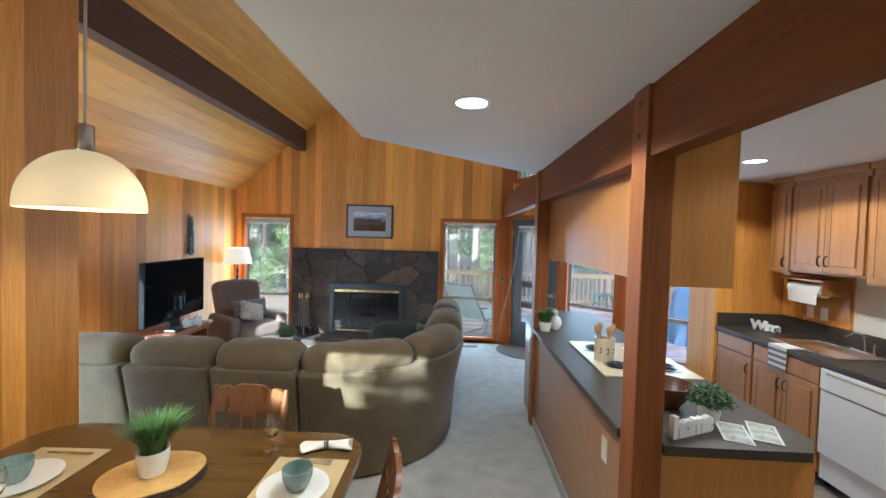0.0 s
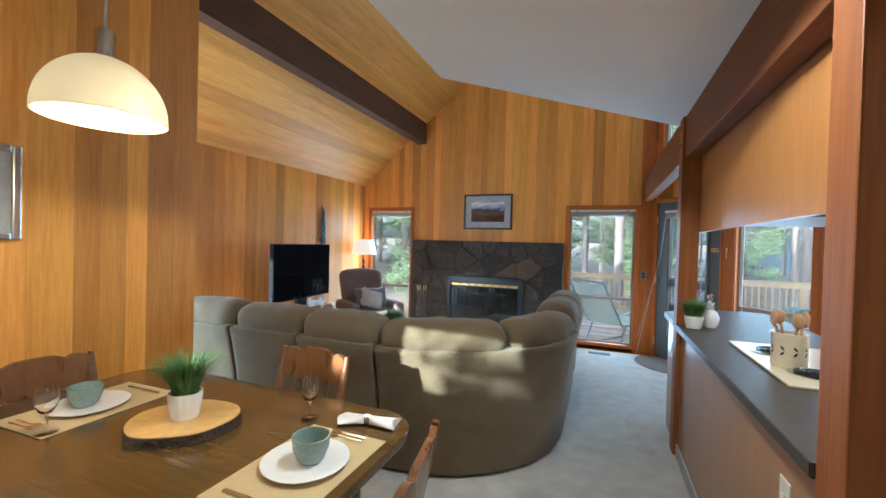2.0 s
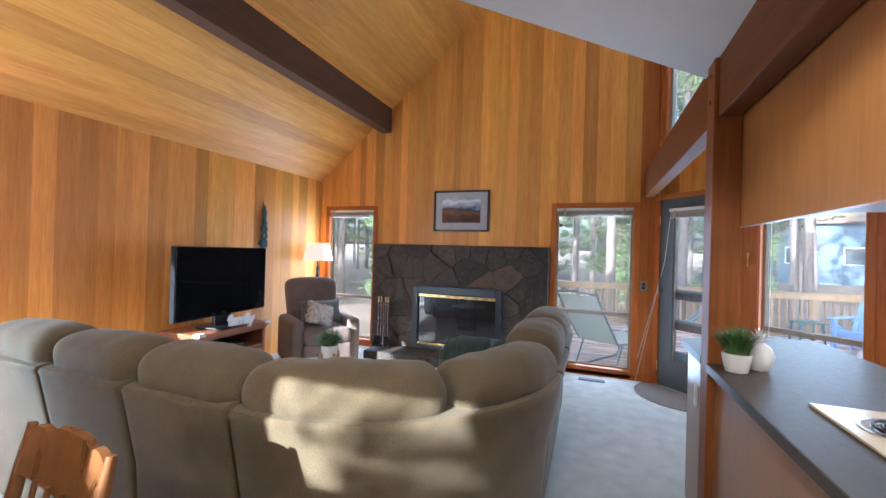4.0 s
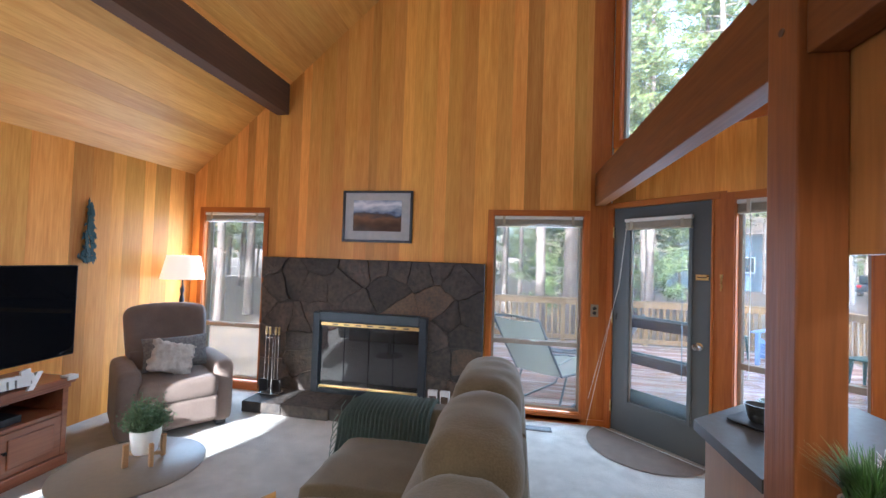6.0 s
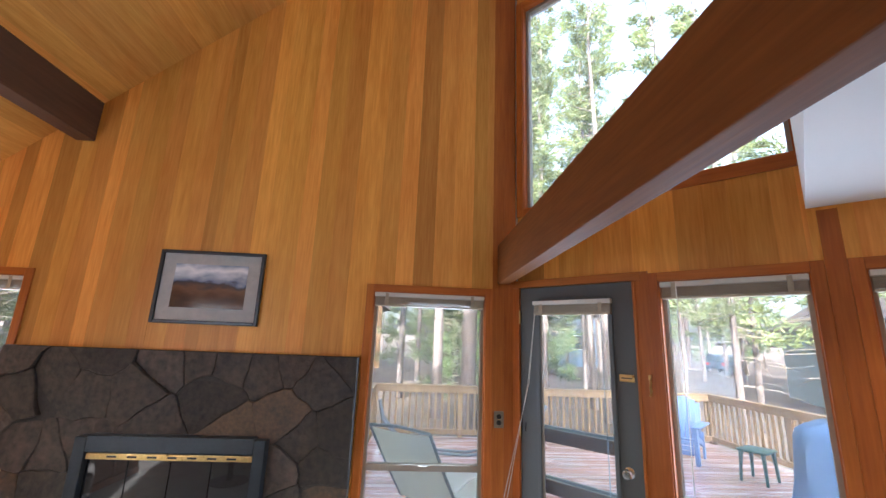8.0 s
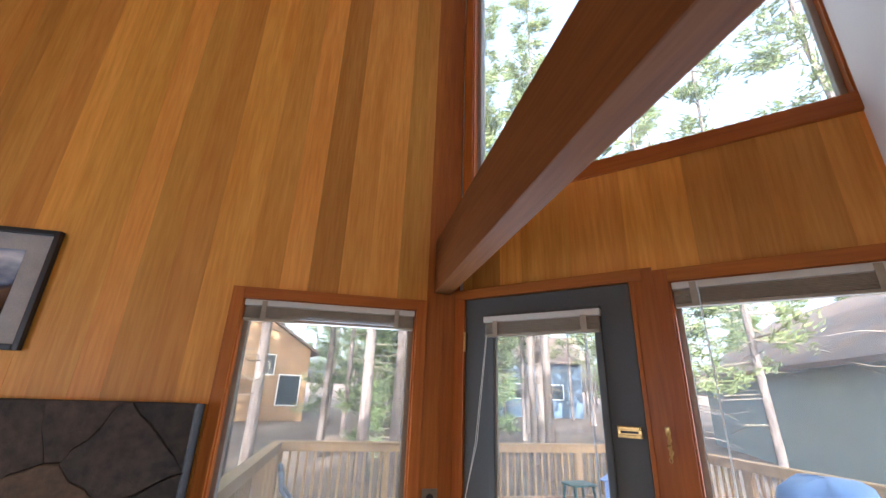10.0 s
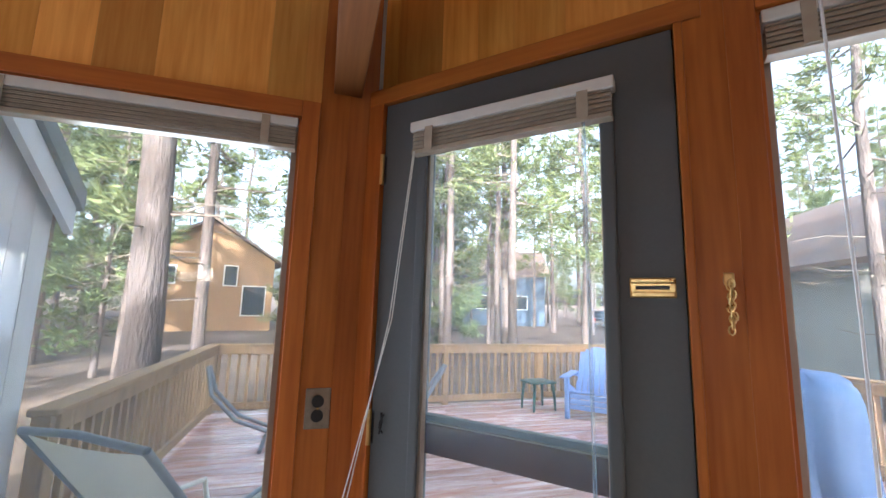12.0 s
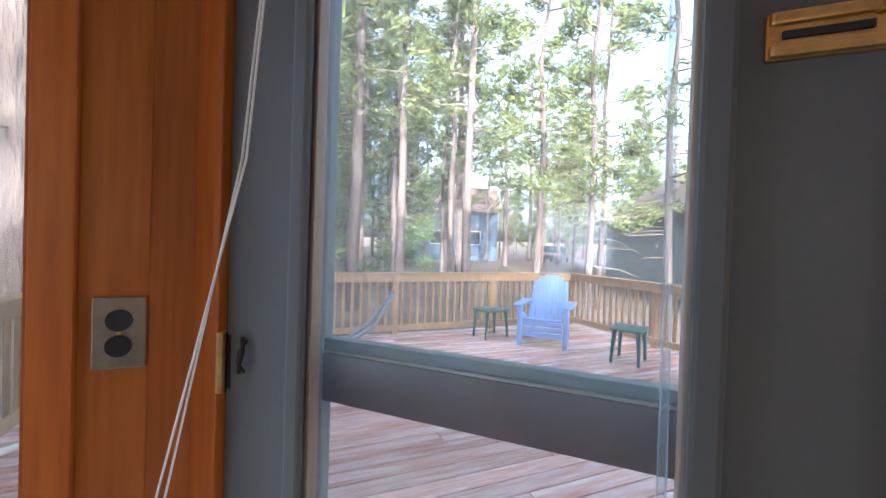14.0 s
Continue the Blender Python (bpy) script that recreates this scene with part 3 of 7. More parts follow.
sl = part("mail_slot", bevelled(0.740, 0.830, -0.010, -0.003, 1.420, 1.464, 0.003), BRASS, door, "brass slotted plate on the door")
part("slot", bevelled(0.752, 0.818, -0.013, -0.009, 1.438, 1.446, 0.002), BLACK, sl)
for z in (1.427, 1.457):
    part("slot_lip", bevelled(0.742, 0.828, -0.016, -0.008, z - 0.006, z + 0.006, 0.003), BRASS, sl)
for z in (0.22, 1.03, 1.82):
    hg = part("hinge", tube([(0.024, -0.012, z - 0.05), (0.024, -0.012, z + 0.05)], 0.008, 10), BRASS, door)
    part("hinge_leaf", bevelled(0.030, 0.037, -0.006, -0.003, z - 0.045, z + 0.045, 0.001), STEEL_D, hg)
hk = part("hook", tube([(0.066, -0.008, 1.075), (0.074, -0.014, 1.055), (0.072, -0.018, 1.035), (0.064, -0.012, 1.018)], 0.0035, 6), STEEL_D, door, "small twisted iron hook")
part("hook_tie", tube([(0.076, -0.008, 1.072), (0.068, -0.016, 1.05), (0.066, -0.016, 1.035), (0.075, -0.01, 1.02)], 0.0025, 6), STEEL_D, hk)
db = part("door_blind", bevelled(0.158, 0.726, -0.055, -0.018, 1.905, 1.935, 0.004), BLIND_RAIL, door, "raised ivory blind hung on the door")
bm = bmesh.new()
for i in range(9):
    box(bm, 0.166, 0.718, -0.05 + 0.003 * (i % 2), -0.022, 1.899 - i * 0.006, 1.9025 - i * 0.006)
part("slat_stack", bm, BLIND, db)
part("bottom_rail", bevelled(0.164, 0.720, -0.052, -0.02, 1.834, 1.848, 0.003), BLIND, db)
for aa in (0.225, 0.655):
    bm = bmesh.new()
    box(bm, aa - 0.013, aa + 0.013, -0.0575, -0.0555, 1.836, 1.91)
    part("ladder_tape", bm, BLIND, db)
part("tilt_wand", tube([(0.655, -0.045, 1.84), (0.662, -0.05, 1.2), (0.667, -0.05, 0.62)], 0.0045, 8), glass_mat("clear_wand", (0.93, 0.95, 0.95), 0.05, veil=0.22), db)
inv = DIAG.inverted()
for k, off in enumerate((0.0, 0.014)):
    end = inv @ Vector((0.71 + off, 6.45, 0.02 + 0.25 * k))
    part("lift_cord", tube([(0.175 + off * 0.3, -0.056, 1.84), (0.12 + off * 0.6, -0.062, 1.35), tuple(end)], 0.0017, 6), CORD, db)

storm = thing("storm_door", "outer storm door with brown crossbars and grey kick panel", "door", DIAG, kind="structure")
for a0, a1, z0, z1 in ((0.02, 0.155, 0.0, 2.05), (0.725, 0.86, 0.0, 2.05), (0.155, 0.725, 1.95, 2.05)):
    part("storm_frame", bevelled(a0, a1, 0.085, 0.11, z0, z1, 0.004), STORMGREY, storm)
part("kick_panel", bevelled(0.155, 0.725, 0.09, 0.105, 0.0, 0.395, 0.004), STORMGREY, storm)
for z0, z1 in ((0.957, 1.042), (0.628, 0.714)):
    b_ = part("crossbar", bevelled(0.155, 0.725, 0.082, 0.112, z0, z1, 0.003), STORMBROWN, storm, "dark brown crossbar")
    part("bar_edge", bevelled(0.155, 0.725, 0.080, 0.112, z1 + 0.001, z1 + 0.006, 0.001), FRAME_TAN, b_, "pale metal edge")
    part("bar_channel", bevelled(0.155, 0.725, 0.086, 0.110, z1 + 0.0065, z1 + 0.024, 0.002), STORMGREY, b_)

chain = thing("door_chain", "small brass door chain hanging on its bracket", "chain", DIAG)
part("bracket", bevelled(0.912, 0.930, -0.024, -0.0132, 1.447, 1.472, 0.003), BRASS, chain)
for k in range(9):
    bm = bmesh.new()
    zz = 1.445 - k * 0.0108
    m = Matrix.Translation((0.921 + 0.0015 * math.sin(k * 1.3), -0.024, zz)) @ Matrix.Rotation(k % 2 * 1.4, 4, "Z")
    ring = [m @ Vector((0.0055 * math.cos(a * math.pi / 4), 0, 0.009 * math.sin(a * math.pi / 4))) for a in range(9)]
    tube(ring, 0.0018, 5, bm)
    m2 = m @ Matrix.Translation((0.003, -0.002, 0.005))
    if k < 8:
        tube([m2 @ Vector((0.0055 * math.cos(a * math.pi / 4), 0, 0.009 * math.sin(a * math.pi / 4))) for a in range(9)], 0.0018, 5, bm)
    part("link", bm, BRASS, chain)

outlet = thing("wall_outlet", "double wall socket with steel cover plate", "socket", Matrix.Translation((0.775, YN, 1.078)))
plate = part("cover_plate", bevelled(-0.036, 0.036, -0.0065, -0.0005, -0.058, 0.058, 0.003), mat("bronzed_plate", (0.34, 0.29, 0.23), 0.35, metal=0.9, dark=(0.25, 0.21, 0.165), scale=20, fine=80, bump=0.02), outlet)
for z in (0.0205, -0.0205):
    bm = bmesh.new()
    tube([(0, -0.0105, z), (0, -0.006, z)], 0.0175, 24, bm)
    part("receptacle", bm, BLACK, outlet, "black receptacle face")
part("screw", lathe([(0, 0), (0.004, 0), (0.003, 0.002), (0, 0.002)], 10, Matrix.Translation((0, -0.0065, 0)) @ Matrix.Rotation(math.pi / 2, 4, "X")), BRASS, outlet)

matm = mat("brown_door_mat", (0.17, 0.125, 0.095), 0.95, dark=(0.11, 0.08, 0.06), scale=12, fine=200, bump=0.5, depth=0.01)
bm = bmesh.new()
lathe([(0, 0.0), (0.46, 0.0), (0.47, 0.006), (0.45, 0.012), (0, 0.013)], 40, None, bm)
bmesh.ops.delete(bm, geom=[v for v in bm.verts if v.co.y > 0.001], context="VERTS")
tagged(part("door_mat", bm, matm, None, "", 40, DIAG @ Matrix.Translation((0.40, -0.07, 0.001))), "half-round brown doormat on the carpet", "mat")
vent = thing("floor_vent", "dark metal floor register set in the carpet", "vent", pose(0.25, 6.30, 0.002))
part("vent_frame", bevelled(-0.14, 0.14, -0.05, 0.05, 0, 0.006, 0.002), STEEL_D, vent)
for i in range(13):
    bm = bmesh.new()
    box(bm, -0.125 + i * 0.0195, -0.116 + i * 0.0195, -0.036, 0.036, 0.006, 0.010)
    part("louver", bm, BLACK, vent)

# ---- fireplace ----
STONE = mat("basalt_stone", (0.098, 0.073, 0.054), 0.75, dark=(0.020, 0.017, 0.015), scale=9, fine=26, bump=0.9, rand=0.45, depth=0.012)
STONE_T = mat("tan_basalt_stone", (0.17, 0.105, 0.060), 0.75, dark=(0.05, 0.04, 0.031), scale=7, fine=38, bump=0.5, rand=0.3, depth=0.012)
MORTAR = mat("dark_mortar", (0.058, 0.05, 0.044), 0.95, dark=(0.034, 0.03, 0.027), scale=9, fine=80, bump=0.5)


def clip(poly, p, n):
    """Keeps the part of a flat polygon on the side of p that n points away from."""
    out = []
    for a, b in zip(poly, poly[1:] + poly[:1]):
        da, db = (a - p).dot(n), (b - p).dot(n)
        if da <= 0:
            out.append(a)
        if da * db < 0:
            out.append(a + (b - a) * (da / (da - db)))
    return out


def shrink(poly, c, d):
    return [q + (c - q).normalized() * min(d, (c - q).length * 0.4) for q in poly]


fx0, fx1, ftop, fy = -2.665, -0.265, 1.487, 6.405
hearth_wall = thing("fireplace", "broad fireplace of dark irregular basalt stones", "fireplace")
part("backing", wall_with_holes(bmesh.new(), fx0 + 0.004, fx1 - 0.004, 0.0, lambda a: ftop - 0.006, 0, 0.085, [], lambda a, d, z: (a, YN - 0.003 - d, z)), MORTAR, hearth_wall)
rnd = random.Random(11)
seeds = []
for i in range(1400):
    p = Vector((rnd.uniform(fx0, fx1), rnd.uniform(0.1, ftop)))
    if -2.02 < p.x < -0.80 and p.y < 0.93:
        continue
    if all((p - q).length > rnd.uniform(0.13, 0.36) for q in seeds):
        seeds.append(p)
for p in seeds:
    poly = [Vector(q) for q in ((fx0, 0.10), (fx1, 0.10), (fx1, ftop), (fx0, ftop))]
    for q in seeds:
        if q is not p and (q - p).length < 0.9:
            poly = clip(poly, (p + q) / 2, (q - p))
    if p.x < -2.02 and p.y < 0.80:
        poly = clip(poly, Vector((-2.0, 0)), Vector((1, 0)))
    elif p.x > -0.80 and p.y < 0.80:
        poly = clip(poly, Vector((-0.82, 0)), Vector((-1, 0)))
    elif -2.02 <= p.x <= -0.80:
        poly = clip(poly, Vector((0, 0.925)), Vector((0, -1)))
    if len(poly) < 3:
        continue
    bent = []
    for a, b in zip(poly, poly[1:] + poly[:1]):
        inner = not any(abs(a[i] - b[i]) < 1e-4 and min(abs(a[i] - e) for e in ((fx0, fx1, -2.0, -0.82), (0.10, ftop, 0.925))[i]) < 1e-3 for i in (0, 1))
        bent.append(a)
        n_ = max(1, round((b - a).length / 0.06)) if inner else 1
        for k in range(1, n_):
            v = a.lerp(b, k / n_)
            w_ = math.sin(math.pi * k / n_)
            bent.append(v + Vector((noise.noise((v.x * 9, v.y * 9, 1.7)), noise.noise((v.x * 9, v.y * 9, 8.3)))) * 0.034 * w_)
    poly = bent
    c = sum(poly, Vector((0, 0))) / len(poly)
    d = rnd.uniform(-0.006, 0.024)
    tilt = Vector((rnd.uniform(-0.09, 0.09), rnd.uniform(-0.09, 0.09)))
    bm = bmesh.new()
    loops = []
    for ins, out in ((0.0005, 0.0), (0.001, 0.008), (0.007, 0.015)):
        loops.append([bm.verts.new((v.x, YN - 0.086 - out - (d + tilt.dot(v - c) if out > 0.005 else 0), v.y)) for v in shrink(poly, c, ins)])
    cv = bm.verts.new((c.x, YN - 0.086 - 0.017 - d - rnd.uniform(0, 0.006), c.y))
    for a, b in zip(loops, loops[1:]):
        for i in range(len(a)):
            j = (i + 1) % len(a)
            bm.faces.new((a[i], a[j], b[j], b[i]))
    for i in range(len(loops[2])):
        bm.faces.new((loops[2][i], loops[2][(i + 1) % len(poly)], cv))
    part("stone", bm, STONE_T if rnd.random() < 0.18 else STONE, hearth_wall)
hearth = thing("hearth_slab", "low dark flagstone hearth on the carpet", "hearth")
xs = [-2.52, -2.10, -1.62, -1.10, -0.66, -0.27]
for a, b in zip(xs, xs[1:]):
    part("flagstone", bevelled(a + 0.003, b - 0.003, 5.96 + rnd.uniform(-0.015, 0.02), 6.402, 0.0, 0.105 + rnd.uniform(-0.004, 0.006), 0.012), STONE, hearth)

FIREBLACK = mat("blued_black_metal", (0.028, 0.034, 0.042), 0.4, metal=0.3, dark=(0.02, 0.025, 0.031), scale=9, fine=70, bump=0.04)
FIREGLASS = mat("smoked_fire_glass", (0.006, 0.006, 0.007), -0.1, dark=(0.005, 0.005, 0.006), scale=3, fine=20, bump=0, spec=1.0, coat=1.0)
fire = thing("fireplace_insert", "black metal fireplace insert with brass trim and glass doors", "fireplace insert")
for a0, a1, z0, z1 in ((-2.01, -1.935, 0.12, 0.935), (-0.885, -0.81, 0.12, 0.935), (-1.935, -0.885, 0.845, 0.945), (-1.935, -0.885, 0.12, 0.17)):
    part("surround", bevelled(a0, a1, 6.335, 6.42, z0, z1, 0.006), FIREBLACK, fire)
part("brass_strip", bevelled(-1.93, -0.89, 6.35, 6.372, 0.800, 0.835, 0.003), BRASS, fire, "polished brass trim strip")
part("brass_strip", bevelled(-1.93, -0.89, 6.35, 6.372, 0.172, 0.192, 0.003), BRASS, fire, "polished brass trim strip")
for i in range(7):
    part("draft_slot", bevelled(-1.80 + i * 0.125, -1.74 + i * 0.125, 6.347, 6.352, 0.812, 0.824, 0.002), BLACK, fire)
part("firebox", wall_with_holes(bmesh.new(), -1.935, -0.885, 0.17, lambda a: 0.845, 0, 0.012, [], lambda a, d, z: (a, 6.415 - d, z)), BLACK, fire)
for a, b in ((-1.93, -1.675), (-1.67, -1.41), (-1.405, -1.15), (-1.145, -0.89)):
    part("glass_door", bevelled(a, b, 6.372, 6.380, 0.194, 0.798, 0.003), FIREGLASS, fire, "smoked glass door leaf")
tools = thing("fire_tools", "steel fire tools hanging on a stand on the hearth", "fire tools", pose(-2.37, 6.21, 0.107))
part("base", bevelled(-0.10, 0.10, -0.06, 0.06, 0, 0.018, 0.006), CHROME, tools)
part("pole", tube([(0, 0, 0.018), (0, 0, 0.60)], 0.008), CHROME, tools)
part("rack", tube([(-0.075, 0, 0.555), (0, 0.01, 0.56), (0.075, 0, 0.555)], 0.006), CHROME, tools)
for x, kind in ((-0.07, "shovel"), (-0.03, "poker"), (0.035, "tongs"), (0.07, "brush")):
    t_ = part(kind, tube([(x, -0.012, 0.62), (x * 1.02, -0.014, 0.3), (x * 1.05, -0.016, 0.14)], 0.005), CHROME, tools)
    part("handle", lathe([(0, 0), (0.009, 0.004), (0.012, 0.03), (0.008, 0.06), (0.012, 0.075), (0, 0.085)], 12, Matrix.Translation((x, -0.012, 0.59))), BRASS, t_)
    if kind in ("shovel", "brush"):
        part("blade", bevelled(x * 1.05 - 0.045, x * 1.05 + 0.045, -0.03, -0.012, 0.03, 0.15, 0.008), STEEL_D, t_)
box_w = mat("white_card", (0.72, 0.72, 0.72), 0.7, dark=(0.5, 0.5, 0.5), scale=30, fine=90, bump=0.02)
for k, x in enumerate((-0.72, -0.60)):
    c = thing("match_box", "small printed box standing on the hearth", "box", pose(x, 6.30, 0.112, 0, 0, 6 - 12 * k))
    part("carton", bevelled(-0.045, 0.045, -0.02, 0.02, 0, 0.15, 0.003), box_w, c)
    part("label", bevelled(-0.035, 0.035, -0.0215, -0.0202, 0.03, 0.10, 0.0005), STONE_T, c)


# picture over the fireplace
def picture_mat():
    m = bpy.data.materials.new("moorland_print")
    m.use_nodes = True
    N, L = m.node_tree.nodes, m.node_tree.links
    co, sep, ramp, nz, add = N.new("ShaderNodeTexCoord"), N.new("ShaderNodeSeparateXYZ"), N.new("ShaderNodeValToRGB"), N.new("ShaderNodeTexNoise"), N.new("ShaderNodeMath")
    L.new(co.outputs["Object"], sep.inputs[0])
    mp = N.new("ShaderNodeMapping")
    mp.inputs["Scale"].default_value = (7, 7, 15)
    L.new(co.outputs["Object"], mp.inputs[0]), L.new(mp.outputs[0], nz.inputs["Vector"])
    nz.inputs["Scale"].default_value, nz.inputs["Detail"].default_value = 1.0, 6
    add.operation = "MULTIPLY_ADD"
    L.new(nz.outputs[0], add.inputs[0])
    add.inputs[1].default_value = 0.42
    z = N.new("ShaderNodeMapRange")
    z.inputs["From Min"].default_value, z.inputs["From Max"].default_value = -0.10, 0.30
    L.new(sep.outputs[2], z.inputs[0]), L.new(z.outputs[0], add.inputs[2]), L.new(add.outputs[0], ramp.inputs[0])
    e = ramp.color_ramp.elements
    e[0].position, e[0].color = 0.05, (0.02, 0.012, 0.009, 1)
    e[1].position, e[1].color = 1.0, (0.10, 0.16, 0.28, 1)
    for p, c in ((0.18, (0.05, 0.028, 0.018, 1)), (0.32, (0.10, 0.055, 0.03, 1)), (0.42, (0.16, 0.09, 0.055, 1)), (0.52, (0.05, 0.05, 0.06, 1)), (0.56, (0.14, 0.19, 0.30, 1)),
                 (0.66, (0.42, 0.47, 0.55, 1)), (0.78, (0.80, 0.81, 0.83, 1)), (0.90, (0.36, 0.42, 0.52, 1))):
        q = e.new(p)
        q.color = c
    L.new(ramp.outputs[0], N["Principled BSDF"].inputs["Base Color"])
    N["Principled BSDF"].inputs["Roughness"].default_value = 0.12
    return m


GREYMAT = mat("grey_mount_board", (0.50, 0.48, 0.45), 0.6, dark=(0.37, 0.36, 0.34), scale=20, fine=150, bump=0.02)
pic = thing("framed_picture", "black-framed landscape print with grey mount on the wall", "picture", pose(-1.418, YN - 0.004, 1.945))
for x0, x1, z0, z1 in ((-0.383, -0.358, -0.272, 0.272), (0.358, 0.383, -0.272, 0.272), (-0.358, 0.358, 0.247, 0.272), (-0.358, 0.358, -0.272, -0.247)):
    part("picture_frame", bevelled(x0, x1, -0.03, 0, z0, z1, 0.004), BLACK, pic)
part("mount", bevelled(-0.36, 0.36, -0.014, -0.004, -0.25, 0.25, 0.001), GREYMAT, pic)
part("print", bevelled(-0.265, 0.265, -0.018, -0.0145, -0.155, 0.17, 0.0005), picture_mat(), pic)

# wall ornament on the west wall: a bluish-green metal spruce
ORN = mat("verdigris_metal", (0.05, 0.105, 0.10), 0.6, metal=0.3, dark=(0.022, 0.05, 0.052), scale=14, fine=60, bump=0.3)
orn = thing("wall_ornament", "blue-green patinated metal spruce hung on the wall", "wall ornament", Matrix.Translation((XW + 0.004, 5.37, 1.38)) @ Matrix.Rotation(math.pi / 2, 4, "Z"))
bm = bmesh.new()
ro = random.Random(31)
for k in range(230):                                      # overlapping blades, wide below and pointed above
    z = 0.045 + 0.50 * ro.random() ** 1.25
    w = (0.118 - 0.20 * z) * (0.72 + 0.28 * math.cos(z * 70))
    x0 = ro.uniform(-1, 1) * w * 0.75
    y0 = -0.006 - 0.022 * (1 - abs(x0) / 0.12) - 0.006 * ro.random()
    lean = x0 * 2.6 + ro.gauss(0, 0.10)
    l, h = ro.uniform(0.035, 0.055), ro.uniform(0.007, 0.011)
    d = Vector((math.sin(lean * 2.2), -0.15, -math.cos(lean * 2.2)))
    n_ = d.cross(Vector((0, 1, 0))).normalized() * h
    p0 = Vector((x0, y0, z))
    f = [bm.verts.new(q) for q in (p0, p0 + d * l * 0.5 + n_, p0 + d * l, p0 + d * l * 0.5 - n_)]
    g_ = [bm.verts.new(v.co + Vector((0, 0.004, 0))) for v in f]
    bm.faces.new(f), bm.faces.new(g_[::-1])
    for i in range(4):
        bm.faces.new((f[i], f[(i + 1) % 4], g_[(i + 1) % 4], g_[i]))
prism([(-0.006, -0.008), (0.006, -0.008), (0.006, 0.0), (-0.006, 0.0)], 0.0, 0.56, bm)
part("spruce_shape", bm, ORN, orn)
part("hanger", tube([(0, -0.002, 0.555), (0, -0.004, 0.575)], 0.003, 6), STEEL_D, orn)

# floor lamp
SHADE = glow("lit_lampshade", (1.0, 0.80, 0.58), 0.13)
fl = thing("floor_lamp", "floor lamp with cream fabric shade, lit", "lamp", pose(-3.42, 6.16, 0))
part("base", lathe([(0, 0), (0.14, 0), (0.14, 0.015), (0.03, 0.03), (0.012, 0.05), (0, 0.05)], 28), STEEL_D, fl, "", 40)
part("pole", lathe([(0.010, 0.04), (0.010, 0.6), (0.018, 0.62), (0.010, 0.64), (0.010, 0.95), (0.026, 1.0), (0.012, 1.06), (0.022, 1.11), (0.009, 1.16), (0.007, 1.42), (0, 1.43)], 14), STEEL_D, fl, "", 40)
sh = part("shade", lathe([(0.205, 1.225), (0.150, 1.470), (0.147, 1.470), (0.202, 1.225)], 36), SHADE, fl, "lit cream fabric shade", 40)
sh.visible_shadow = False
part("finial", lathe([(0, 1.43), (0.008, 1.44), (0.01, 1.47), (0.012, 1.485), (0, 1.50)], 10), BRASS, fl)

# ---- living room furniture ----
SOFA = mat("olive_brown_velour", (0.140, 0.104, 0.056), 0.85, dark=(0.090, 0.066, 0.034), scale=9, fine=140, bump=0.35, sheen=0.15, depth=0.006, spec=0.2)
RECL = mat("taupe_velour", (0.215, 0.160, 0.130), 0.85, dark=(0.155, 0.113, 0.092), scale=9, fine=140, bump=0.35, sheen=0.15, depth=0.006, spec=0.2)
MUSTARD = mat("mustard_velvet", (0.62, 0.31, 0.02), 0.7, dark=(0.46, 0.21, 0.012), scale=8, fine=120, bump=0.3, sheen=0.3)
SAGE = mat("sage_knit", (0.17, 0.205, 0.165), 0.9, dark=(0.10, 0.13, 0.105), scale=30, stretch=(1, 6, 1), fine=90, bump=0.8, depth=0.01)
FLUFF = mat("cream_fur", (0.86, 0.80, 0.72), 0.95, dark=(0.66, 0.59, 0.52), scale=30, fine=150, bump=1.0, depth=0.02)
GREYWEAVE = mat("grey_woven_cloth", (0.27, 0.27, 0.265), 0.9, dark=(0.12, 0.12, 0.125), scale=45, fine=90, bump=0.5)
CHERRY = mat("cherry_wood", (0.33, 0.120, 0.052), 0.32, dark=(0.20, 0.066, 0.030), scale=1.6, stretch=ALONG_Y, fine=8, bump=0.04, coat=0.25)
GREYTOP = mat("taupe_table_top", (0.20, 0.17, 0.135), 0.4, dark=(0.17, 0.145, 0.115), scale=6, fine=40, bump=0.03)
WHITECER = mat("white_ceramic", (0.80, 0.78, 0.74), 0.3, dark=(0.74, 0.72, 0.68), scale=8, fine=50, bump=0.02, coat=0.2)
LEAF = mat("green_leaf", (0.10, 0.20, 0.045), 0.5, dark=(0.05, 0.115, 0.022), scale=20, fine=60, bump=0.1, island=0.35)
LEAF2 = mat("grey_green_leaf", (0.13, 0.21, 0.10), 0.55, dark=(0.07, 0.125, 0.055), scale=20, fine=60, bump=0.1, island=0.3)
OAKLEG = mat("pale_beech", (0.47, 0.28, 0.13), 0.5, dark=(0.36, 0.20, 0.09), scale=3, stretch=UP, fine=9, bump=0.05)

# the sofa's back line: straight, a quarter round, straight
SC, SR = Vector((-0.95, 3.63)), 0.95


def sofa_line(u):
    """Point and inward normal at u metres along the sofa's outer foot."""
    a, q = 1.90, SR * math.pi / 2
    if u < a:
        return Vector((-2.85 + u, SC.y - SR)), Vector((0, 1))
    if u < a + q:
        t = -math.pi / 2 + (u - a) / SR
        return SC + Vector((math.cos(t), math.sin(t))) * SR, -Vector((math.cos(t), math.sin(t)))
    return Vector((SC.x + SR, SC.y + u - a - q)), Vector((-1, 0))


